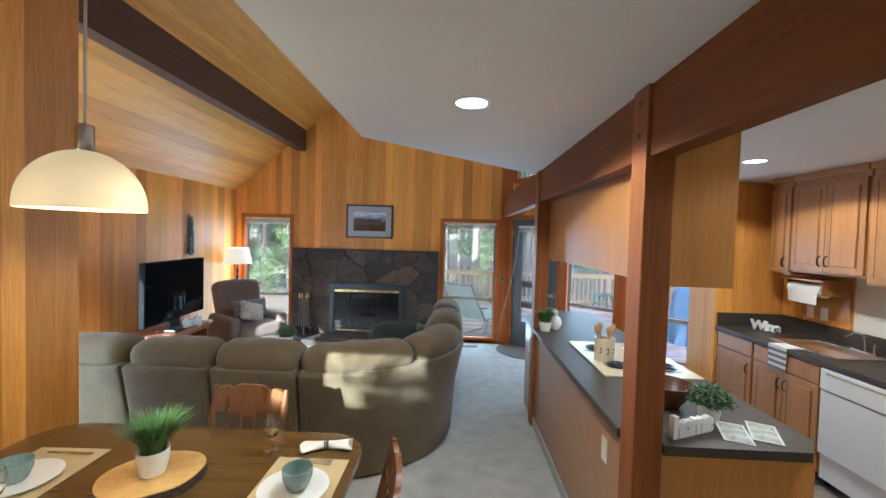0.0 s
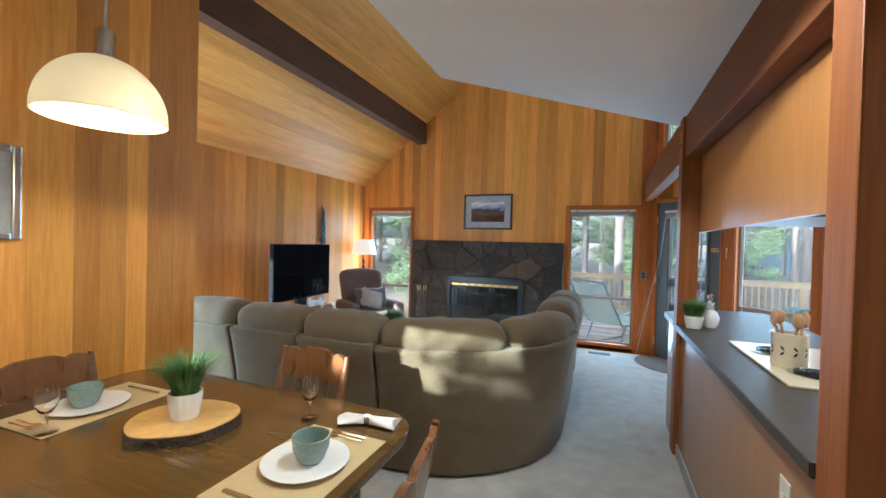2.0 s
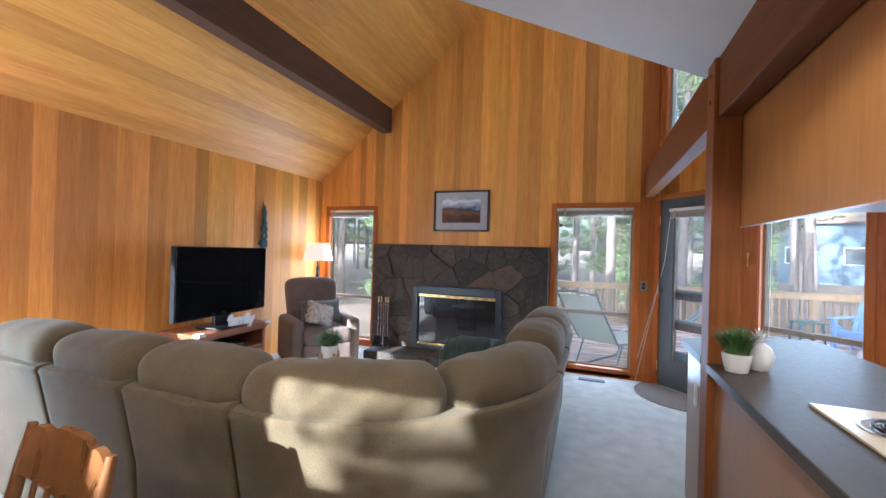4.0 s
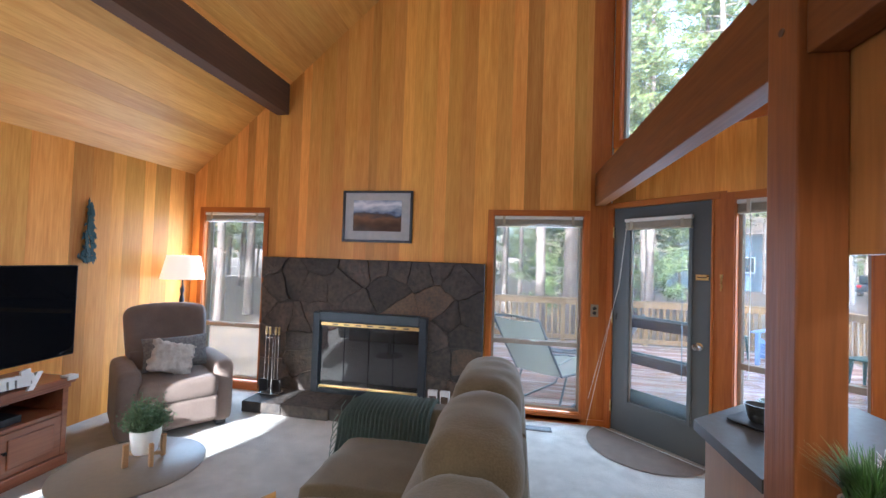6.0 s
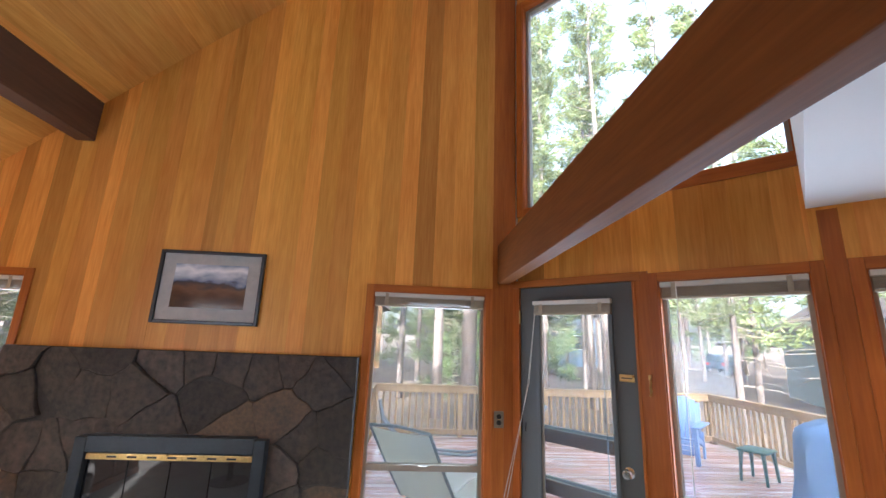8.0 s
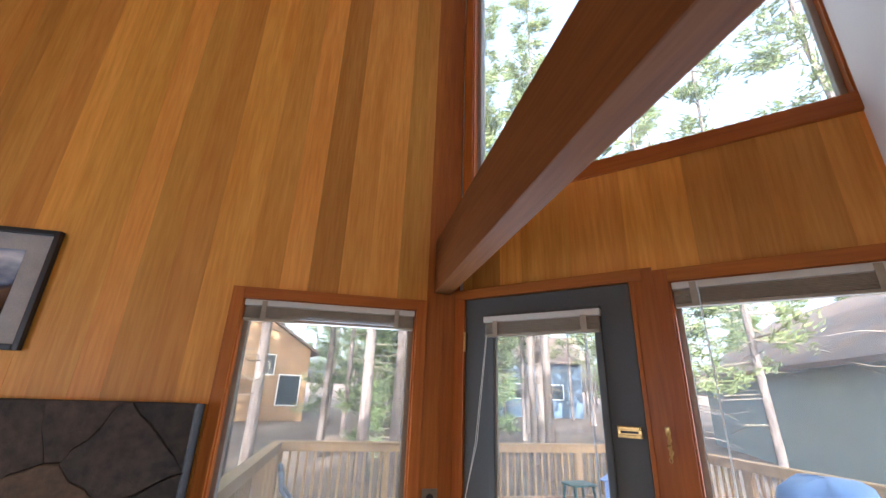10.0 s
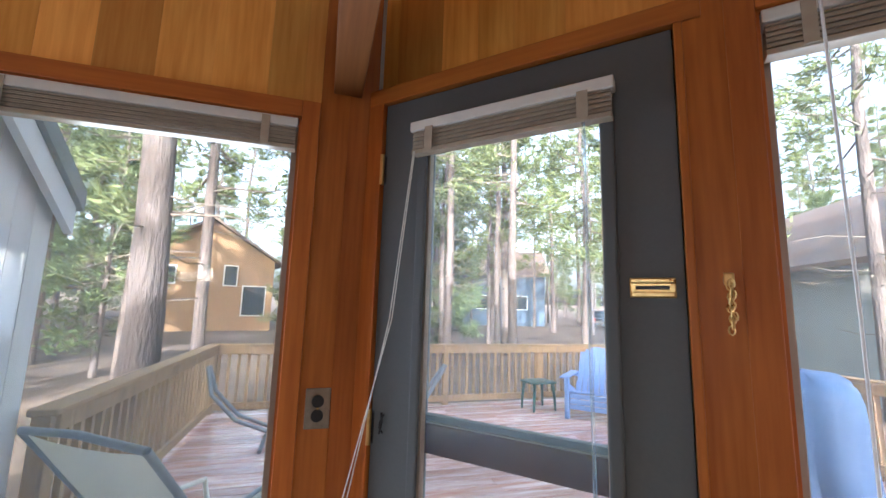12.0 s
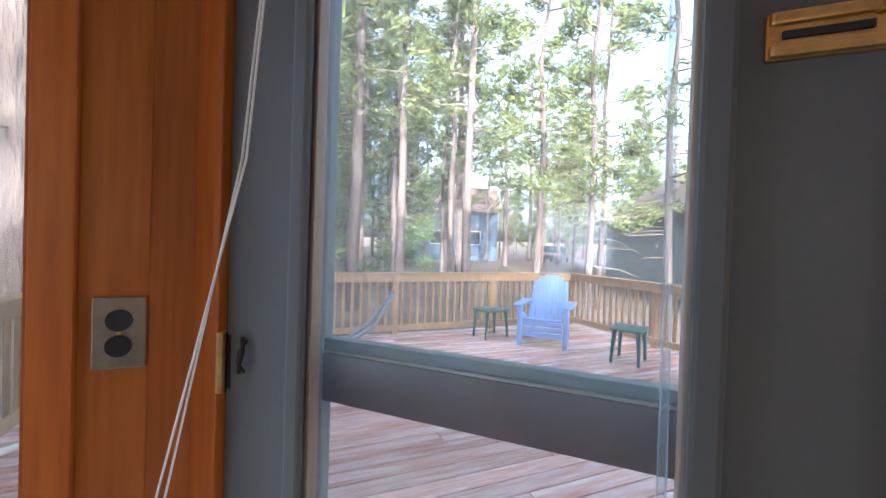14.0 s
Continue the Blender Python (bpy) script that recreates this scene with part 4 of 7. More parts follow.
def sweep(u0, u1, profile, n=10, round_=0.0, sag=0.0, bm=None, crown=0.0):
    """A padded body between u0 and u1 along the sofa; profile: (inward, z) rows; round_: how far its ends draw in."""
    bm = bm or bmesh.new()
    cx = sum(p[0] for p in profile) / len(profile)
    cz = sum(p[1] for p in profile) / len(profile)
    rings = []
    steps = [0] + [round_ * (1 - math.cos(k * math.pi / 8)) / max(u1 - u0, 1e-6) for k in (1, 2, 3, 4)] if round_ else [0]
    us = steps + [i / n for i in range(1, n) if round_ / (u1 - u0) < i / n < 1 - round_ / (u1 - u0)] + [1 - s for s in steps[::-1]]
    for f in us:
        p, nn_ = sofa_line(u0 + (u1 - u0) * f)
        e = min(f, 1 - f) * (u1 - u0)
        k = 1.0 if not round_ or e >= round_ else math.sqrt(max(0, 1 - (1 - e / round_) ** 2)) * 0.55 + 0.45
        c = crown * math.sin(math.pi * f)
        rings.append([bm.verts.new((p.x + nn_.x * (cx + (o - cx) * k), p.y + nn_.y * (cx + (o - cx) * k), cz + (z - cz) * k + (c if z > cz else 0))) for o, z in profile])
        if crown:
            for v in rings[-1]:
                v.co += Vector((noise.noise(v.co * 7), noise.noise(v.co * 7 + Vector((5, 0, 0))), noise.noise(v.co * 9 + Vector((0, 7, 0))))) * 0.011
    m = len(profile)
    for a, b in zip(rings, rings[1:]):
        for i in range(m):
            bm.faces.new((a[i], a[(i + 1) % m], b[(i + 1) % m], b[i]))
    bm.faces.new(rings[0][::-1]), bm.faces.new(rings[-1])
    return bm


def oval(o0, o1, z0, z1, n=18, p=2.6, lean=0.0):
    """A soft rectangle as (inward, z) rows; lean shifts its top inward."""
    out = []
    for i in range(n):
        t = 2 * math.pi * i / n
        x, z = math.copysign(abs(math.cos(t)) ** (2 / p), math.cos(t)), math.copysign(abs(math.sin(t)) ** (2 / p), math.sin(t))
        out.append(((o0 + o1) / 2 + x * (o1 - o0) / 2 + lean * z, (z0 + z1) / 2 + z * (z1 - z0) / 2))
    return out


sofa = thing("sectional_sofa", "large olive-brown velour sectional sofa with curved corner", "sofa")
q = SR * math.pi / 2
units = [(0.02, 0.61), (0.62, 1.21), (1.22, 1.81), (1.82, 1.9 + q - 0.01), (1.9 + q, 1.9 + q + 0.58), (1.9 + q + 0.59, 1.9 + q + 1.17)]
shell = [(0.0, 0.03), (-0.03, 0.45), (-0.092, 0.765), (-0.098, 0.785), (-0.092, 0.800), (-0.06, 0.808), (0.06, 0.81), (0.14, 0.78), (0.20, 0.42), (0.22, 0.03)]
for u0, u1 in units:
    b_ = part("back_panel", sweep(u0, u1, shell, 14, 0.012), SOFA, sofa, "", 50)
    part("seat_base", sweep(u0, u1, [(0.2, 0.04), (0.2, 0.28), (0.88, 0.28), (0.90, 0.25), (0.90, 0.07), (0.88, 0.04)], 14), SOFA, sofa, "", 50)
cush = [(0.02, 0.61), (0.62, 1.21), (1.22, 1.81), (1.82, 2.62), (2.63, 1.9 + q - 0.02), (1.9 + q, 1.9 + q + 0.56), (1.9 + q + 0.58, 1.9 + q + 1.15)]
for u0, u1 in cush:
    c = part("head_cushion", sweep(u0 + 0.004, u1 - 0.004, oval(-0.078, 0.23, *((0.74, 0.955) if u0 < 3.2 else (0.75, 0.995)), 28, 2.4), 26, 0.09, crown=0.016), SOFA, sofa, "", 60)
    part("lumbar_cushion", sweep(u0 + 0.006, u1 - 0.006, oval(0.10, 0.34, 0.44, 0.82, 18, 2.6, -0.03), 12, 0.07), SOFA, sofa, "", 60)
    part("seat_cushion", sweep(u0 + 0.005, u1 - 0.005, oval(0.22, 0.93, 0.26, 0.47, 20, 4), 12, 0.04, crown=0.015), SOFA, sofa, "", 60)
ua = 1.9 + q + 1.18
part("arm", sweep(ua, ua + 0.24, oval(-0.02, 0.90, 0.04, 0.62, 22, 5), 6, 0.07), SOFA, sofa, "rounded end arm", 60)
part("arm", sweep(-0.24, -0.005, oval(-0.02, 0.90, 0.04, 0.62, 22, 5), 6, 0.07), SOFA, sofa, "rounded end arm", 60)


def pillow(name, label, w, h, d, material, m, category="cushion", puff=0.75, fuzz=0.0, n=14):
    """A square cushion with drawn-in sides and pointed corners."""
    bm = bmesh.new()
    grid = {}
    for s in (1, -1):
        for i in range(n + 1):
            for j in range(n + 1):
                x, y = 2 * i / n - 1, 2 * j / n - 1
                edge = i in (0, n) or j in (0, n)
                if s == -1 and edge:
                    grid[s, i, j] = grid[1, i, j]
                    continue
                t = max(0.0, (1 - x * x) * (1 - y * y)) ** 0.42
                pull = 1 - 0.07 * ((1 - y * y) if abs(x) > abs(y) else (1 - x * x)) * max(abs(x), abs(y)) ** 2
                v = Vector((x * w / 2 * pull, s * d / 2 * t, y * h / 2 * pull))
                if fuzz:
                    v += Vector((noise.noise(v * 30), noise.noise(v * 30 + Vector((9, 0, 0))), noise.noise(v * 30 + Vector((0, 9, 0))))) * fuzz
                else:
                    v.y += 0.006 * noise.noise(v * 12)
                grid[s, i, j] = bm.verts.new(v)
    for s in (1, -1):
        for i in range(n):
            for j in range(n):
                f = [grid[s, i, j], grid[s, i + 1, j], grid[s, i + 1, j + 1], grid[s, i, j + 1]]
                bm.faces.new(f if s == -1 else f[::-1])
    ob = part(name, bm, material, None, "", 70, m)
    return tagged(ob, label, category)


pillow("throw_pillow", "mustard yellow velvet cushion lying on the sofa", 0.50, 0.48, 0.15, MUSTARD, pose(-0.78, 3.42, 0.60, -66, -9, 36))

# knitted throw over the far arm
bm = bmesh.new()
prof = []
yc, hw = sofa_line(ua + 0.12)[0].y, 0.15
for k in range(31):
    t = k / 30
    if t < 0.42:
        prof.append((yc - hw - 0.012 - 0.05 * (1 - t / 0.42) ** 2, 0.36 + 0.22 * t / 0.42))
    elif t < 0.62:
        a = (t - 0.42) / 0.20 * math.pi
        prof.append((yc - (hw + 0.012) * math.cos(a), 0.58 + 0.062 * math.sin(a)))
    else:
        prof.append((yc + hw + 0.012, 0.58 - 0.22 * (t - 0.62) / 0.38))
rows = []
for i in range(45):
    x = -0.985 + 0.56 * i / 44
    skew = 0.03 * math.sin(i * 0.35)
    rows.append([bm.verts.new((x + 0.05 * (z - 0.6), y + 0.007 * (1 if i % 2 else -1) * (-1 if y < yc else 1) + skew * 0.2,
                               z + 0.005 * (1 if i % 2 else -1) - (0.16 * max(0, (0.16 - i / 44)) * 2))) for y, z in prof])
for a, b in zip(rows, rows[1:]):
    for i in range(30):
        bm.faces.new((a[i], a[i + 1], b[i + 1], b[i]))
bmesh.ops.solidify(bm, geom=bm.faces[:], thickness=0.012)
throw = thing("throw_blanket", "sage green ribbed knit blanket with fringe over the sofa arm", "blanket")
part("blanket", bm, SAGE, throw, "", 60)
bm = bmesh.new()
for i in range(30):
    x = -0.985 + 0.56 * i / 29
    tube([(x, yc - hw - 0.062, 0.37), (x + rnd.uniform(-0.01, 0.01), yc - hw - 0.075, 0.32), (x + rnd.uniform(-0.02, 0.02), yc - hw - 0.08, 0.275)], 0.0035, 4, bm)
for j in range(16):
    y, z = prof[j * 2 - 1 if j else 0]
    tube([(-0.985, y, z - 0.02), (-1.01, y - 0.008, z - 0.06), (-1.012 + rnd.uniform(-0.01, 0.01), y - 0.01, z - 0.10)], 0.0035, 4, bm)
tagged(part("fringe", bm, SAGE, throw), "", "", "", "stuff")


# recliner
def soft(x0, x1, y0, y1, z0, z1, r, seg=4, m=None):
    return bevelled(x0, x1, y0, y1, z0, z1, r, seg, m)


RM = Matrix.Translation((-2.93, 5.58, 0)) @ Matrix.Rotation(radians(-36 + 90), 4, "Z")
rec = thing("recliner", "taupe velour recliner armchair beside the window", "armchair", RM)
part("seat_frame", soft(-0.28, 0.28, -0.32, 0.36, 0.05, 0.30, 0.03), RECL, rec, "", 50)
part("seat_cushion", soft(-0.275, 0.275, -0.43, 0.22, 0.29, 0.47, 0.07), RECL, rec, "", 50)
part("footrest", soft(-0.275, 0.275, -0.42, -0.34, 0.10, 0.30, 0.035), RECL, rec, "", 50)
for s in (-1, 1):
    part("arm", soft(s * 0.33 - 0.08, s * 0.33 + 0.08, -0.36, 0.36, 0.04, 0.57, 0.075, 6), RECL, rec, "", 50)
    part("foot", soft(s * 0.33 - 0.04, s * 0.33 + 0.04, -0.30, 0.30, 0.0, 0.05, 0.01), BLACK, rec)
back = Matrix.Translation((0, 0.26, 0.40)) @ Matrix.Rotation(radians(-14), 4, "X")
bm = soft(-0.32, 0.32, -0.11, 0.12, -0.12, 0.60, 0.10, 7)
bmesh.ops.subdivide_edges(bm, edges=[e for e in bm.edges if e.calc_length() > 0.15], cuts=7, use_grid_fill=True)
for v in bm.verts:                                        # narrower waist, arched top, dished front
    f = (v.co.z + 0.12) / 0.72
    v.co.x *= 0.88 + 0.16 * f
    v.co.z += 0.035 * f * (1 - (v.co.x / 0.33) ** 2)
    v.co.y += 0.012 * math.sin(f * 7) * (1 if v.co.y < 0 else 0) + 0.006 * noise.noise(v.co * 9)
bmesh.ops.transform(bm, matrix=back, verts=bm.verts)
part("backrest", bm, RECL, rec, "", 60)
part("waist_seam", soft(-0.29, 0.29, -0.125, -0.08, 0.02, 0.20, 0.022, 4, back), RECL, rec, "", 50)
pillow("throw_pillow", "grey woven lumbar cushion resting on the recliner", 0.50, 0.29, 0.13, GREYWEAVE, RM @ pose(0.02, -0.01, 0.62, -24, 0, 0))
pillow("throw_pillow", "fluffy cream cushion resting on the recliner", 0.33, 0.27, 0.17, FLUFF, RM @ pose(-0.03, -0.16, 0.605, -32, 18, 0), fuzz=0.03, n=22)

# tv stand with television
SM = pose(-3.02, 4.43, 0, 0, 0, 3)                          # x = 0 at the front face
stand = thing("tv_stand", "low cherry wood cabinet with open shelf and two doors", "tv stand", SM)
part("top", bevelled(-0.47, 0.025, -0.43, 0.43, 0.565, 0.605, 0.010), CHERRY, stand)
part("top_moulding", bevelled(-0.46, 0.012, -0.41, 0.41, 0.535, 0.566, 0.008), CHERRY, stand)
part("plinth", bevelled(-0.45, 0.012, -0.41, 0.41, 0.0, 0.075, 0.008), CHERRY, stand)
for y0, y1 in ((-0.40, -0.365), (0.365, 0.40)):
    part("side_panel", bevelled(-0.45, 0.0, y0, y1, 0.075, 0.536, 0.003), CHERRY, stand)
part("shelf", bevelled(-0.44, -0.004, -0.365, 0.365, 0.355, 0.380, 0.002), CHERRY, stand)
part("back_panel", bevelled(-0.45, -0.44, -0.365, 0.365, 0.075, 0.536, 0.001), BLACK, stand)
for s in (-1, 1):
    d = part("cabinet_door", bevelled(-0.016, 0.004, min(s * 0.004, s * 0.36), max(s * 0.004, s * 0.36), 0.082, 0.352, 0.003), CHERRY, stand)
    y0, y1 = sorted((s * 0.05, s * 0.315))
    part("raised_panel", bevelled(0.001, 0.012, y0, y1, 0.125, 0.310, 0.008), CHERRY, d)
    part("knob", lathe([(0, 0), (0.006, 0), (0.006, 0.012), (0.012, 0.018), (0, 0.026)], 12, Matrix.Translation((0.003, s * 0.03, 0.24)) @ Matrix.Rotation(math.pi / 2, 4, "Y")), STEEL_D, d)
    g = part("corner_guard", bevelled(-0.035, 0.034, s * 0.40 - 0.035, s * 0.40 + 0.038, 0.585, 0.618, 0.008), WHITECER, stand, "white foam corner guard")
device = thing("media_player", "black media player box on the open shelf", "electronics", SM)
part("case", bevelled(-0.32, -0.05, -0.18, 0.16, 0.380, 0.425, 0.004), BLACK, device)
TVCASE = mat("matt_black_case", (0.014, 0.014, 0.015), 0.7, dark=(0.010, 0.010, 0.011), scale=10, fine=60, bump=0.01, spec=0.1)
TM = Matrix.Translation((-3.135, 4.405, 0)) @ Matrix.Rotation(math.atan2(-0.12, 1.17) * -1, 4, "Z")
tv = thing("television", "large flat black television on the cabinet, switched off", "television", TM)
part("housing", bevelled(-0.05, 0.0, -0.562, 0.562, 0.725, 1.385, 0.006), TVCASE, tv)
part("screen", bevelled(0.0005, 0.004, -0.553, 0.553, 0.737, 1.377, 0.001), SCREEN, tv)
part("stand_neck", bevelled(-0.06, -0.02, -0.10, 0.10, 0.625, 0.76, 0.01), BLACK, tv)
part("stand_foot", bevelled(-0.16, 0.10, -0.19, 0.19, 0.606, 0.628, 0.01), BLACK, tv)


def lettering(text, size, depth, material, m, label, name="word_sign", bold=0.0):
    cu = bpy.data.curves.new("letters", "FONT")
    cu.body, cu.size, cu.extrude, cu.align_x = text, size, depth / 2, "CENTER"
    cu.offset = bold
    cu.bevel_depth, cu.space_character = 0.002, 0.86
    tmp = bpy.data.objects.new("letters", cu)
    me = bpy.data.meshes.new_from_object(tmp)
    bpy.data.objects.remove(tmp)
    me.materials.clear()
    me.materials.append(material)
    ob = new(name, me)
    ob.matrix_basis = m
    return tagged(ob, label, "sign")


lettering("family", 0.135, 0.02, WHITECER, Matrix.Translation((-3.0, 4.48, 0.636)) @ Matrix.Rotation(radians(82), 4, "Z") @ Matrix.Rotation(radians(84), 4, "X"),
          "white cut-out word sign standing on the cabinet", bold=0.006)


def grass_pot(name, label, m, pot_r, pot_h, grass_h, spread, count, seed, leaf=LEAF, white=WHITECER, curl=1.0, category="potted plant", bushy=False):
    rr_ = random.Random(seed)
    t = thing(name, label, category, m)
    part("pot", lathe([(0, 0), (pot_r * 0.74, 0), (pot_r * 0.80, pot_h * 0.06), (pot_r, pot_h * 0.7), (pot_r * 1.02, pot_h), (pot_r * 0.94, pot_h), (pot_r * 0.9, pot_h * 0.86), (0, pot_h * 0.84)], 28),
         white, t, "plain white pot", 50)
    bm = bmesh.new()
    for i in range(count):
        a, l = rr_.uniform(0, 2 * math.pi), rr_.uniform(0.55, 1.0) * grass_h
        o = rr_.random() ** 0.6 * pot_r * 0.75
        p0 = Vector((math.cos(a) * o, math.sin(a) * o, pot_h * 0.84))
        a2 = a + rr_.uniform(-0.6, 0.6)
        lean = rr_.random() ** 0.8 * spread * curl
        if not bushy:
            side = Vector((-math.sin(a2), math.cos(a2), 0))
            w = rr_.uniform(0.0022, 0.0042)
            prev = None
            for k in range(5):
                f = k / 4
                c = p0 + Vector((math.cos(a2), math.sin(a2), 0)) * lean * f * f + Vector((0, 0, l * (f - 0.12 * f * f * lean / spread)))
                ww_ = w * (1 - f * 0.92)
                cur = (bm.verts.new(c - side * ww_), bm.verts.new(c + side * ww_))
                if prev:
                    bm.faces.new((prev[0], prev[1], cur[1], cur[0]))
                prev = cur
        else:
            c = p0 + Vector((math.cos(a2) * lean, math.sin(a2) * lean, l * math.sqrt(max(0.05, 1 - (lean / (spread * 1.1)) ** 2)) * rr_.uniform(0.55, 1)))
            tube([p0, (p0 + c) / 2 + Vector((0, 0, 0.01)), c], 0.0012, 3, bm)
            for k in range(9):
                cc = p0.lerp(c, 0.45 + 0.55 * rr_.random()) + Vector((rr_.gauss(0, 0.008), rr_.gauss(0, 0.008), rr_.gauss(0, 0.008)))
                d1 = Vector((rr_.gauss(0, 1), rr_.gauss(0, 1), rr_.gauss(0, 0.7))).normalized() * rr_.uniform(0.008, 0.014)
                d2 = d1.cross(Vector((rr_.gauss(0, 1), rr_.gauss(0, 1), 1))).normalized() * 0.005
                bm.faces.new([bm.verts.new(cc + q_) for q_ in (-d1 * 0.2, d1 * 0.4 + d2, d1, d1 * 0.4 - d2)])
    part("leaves", bm, leaf, t)
    return t


# round coffee table with a plant in a beech stand
ct = thing("coffee_table", "round taupe coffee table on a turned pedestal", "table", pose(-1.86, 4.26, 0))
part("tabletop", lathe([(0, 0.395), (0.29, 0.395), (0.325, 0.410), (0.325, 0.416), (0.318, 0.42), (0, 0.42)], 48), GREYTOP, ct, "", 30)
part("pedestal", lathe([(0, 0.02), (0.030, 0.02), (0.026, 0.12), (0.030, 0.26), (0.046, 0.36), (0.085, 0.388), (0.085, 0.396), (0, 0.396)], 28), GREYTOP, ct, "turned tapering pedestal", 50)
part("foot_plate", lathe([(0, 0), (0.20, 0), (0.205, 0.008), (0.19, 0.016), (0.05, 0.026), (0, 0.026)], 40), GREYTOP, ct, "", 40)
pst = thing("plant_stand", "small beech stand holding a white pot", "plant stand", pose(-1.83, 4.30, 0.421, 0, 0, 20))
for k in range(4):
    a = radians(45 + 90 * k)
    part("leg", bevelled(-0.012, 0.012, -0.009, 0.009, 0, 0.115, 0.003, 1, Matrix.Rotation(a, 4, "Z") @ Matrix.Translation((0.083, 0, 0))), OAKLEG, pst)
part("cross_bar", bevelled(-0.08, 0.08, -0.01, 0.01, 0.035, 0.05, 0.002), OAKLEG, pst)
grass_pot("potted_plant", "bushy green plant in a white pot on a beech stand", pose(-1.83, 4.30, 0.472), 0.068, 0.12, 0.21, 0.085, 230, 3, LEAF2, bushy=True)

# ---- dining area ----
DARKWOOD = mat("dark_maple", (0.125, 0.073, 0.019), 0.20, dark=(0.080, 0.040, 0.011), scale=1.5, stretch=ALONG_X, fine=7, bump=0.03, coat=0.4)
CHAIRWOOD = mat("maple_chair", (0.19, 0.080, 0.025), 0.28, dark=(0.115, 0.045, 0.014), scale=2, stretch=UP, fine=8, bump=0.03, coat=0.35)
PLACEMAT = mat("straw_placemat", (0.62, 0.47, 0.24), 0.85, dark=(0.53, 0.39, 0.19), scale=60, stretch=(1, 5, 1), fine=220, bump=0.4)
CELADON = mat("celadon_glaze", (0.27, 0.345, 0.315), 0.2, dark=(0.18, 0.245, 0.225), scale=10, fine=70, bump=0.05, coat=0.5)
LINEN = mat("white_linen", (0.78, 0.74, 0.68), 0.9, dark=(0.72, 0.68, 0.62), scale=20, fine=220, bump=0.3)
SILVER = mat("cutlery_steel", (0.75, 0.73, 0.70), 0.18, metal=1.0, dark=(0.65, 0.63, 0.6), scale=20, fine=80, bump=0.0)
CLEAR = glass_mat("wine_glass_clear", (1, 1, 1), 0.0, False)
LOG = mat("log_slice_face", (0.72, 0.46, 0.15), 0.5, dark=(0.52, 0.29, 0.075), scale=5, fine=30, bump=0.1)
BARK = mat("log_bark", (0.09, 0.055, 0.032), 0.95, dark=(0.04, 0.024, 0.014), scale=25, fine=80, bump=0.9, depth=0.02)


def rounded_slab(x0, x1, y0, y1, z0, z1, r, n=8, edge_=0.012):
    pts = []
    for cx, cy, a0 in ((x1 - r, y1 - r, 0), (x0 + r, y1 - r, 90), (x0 + r, y0 + r, 180), (x1 - r, y0 + r, 270)):
        pts += [(cx + r * math.cos(radians(a0 + 90 * k / n)), cy + r * math.sin(radians(a0 + 90 * k / n))) for k in range(n + 1)]
    bm = prism(pts, z0, z1)
    bmesh.ops.bevel(bm, geom=[e for e in bm.edges if abs(e.verts[0].co.z - e.verts[1].co.z) < 1e-6], offset=edge_, segments=3, profile=0.6, affect="EDGES")
    return bm


TZ = 0.74
table = thing("dining_table", "dark polished maple dining table with rounded corners", "table")
part("tabletop", rounded_slab(-1.98, -0.405, 0.94, 1.945, TZ - 0.035, TZ, 0.16), DARKWOOD, table, "", 35)
part("apron", rounded_slab(-1.84, -0.54, 1.08, 1.80, TZ - 0.11, TZ - 0.034, 0.05, 4, 0.004), DARKWOOD, table, "", 35)
for x in (-1.78, -0.60):
    for y in (1.14, 1.74):
        part("leg", lathe([(0, 0), (0.022, 0.0), (0.026, 0.05), (0.018, 0.08), (0.030, 0.25), (0.036, 0.42), (0.024, 0.46), (0.036, 0.48), (0.036, 0.63), (0, 0.63)], 18, Matrix.Translation((x, y, 0))), DARKWOOD, table, "", 45)


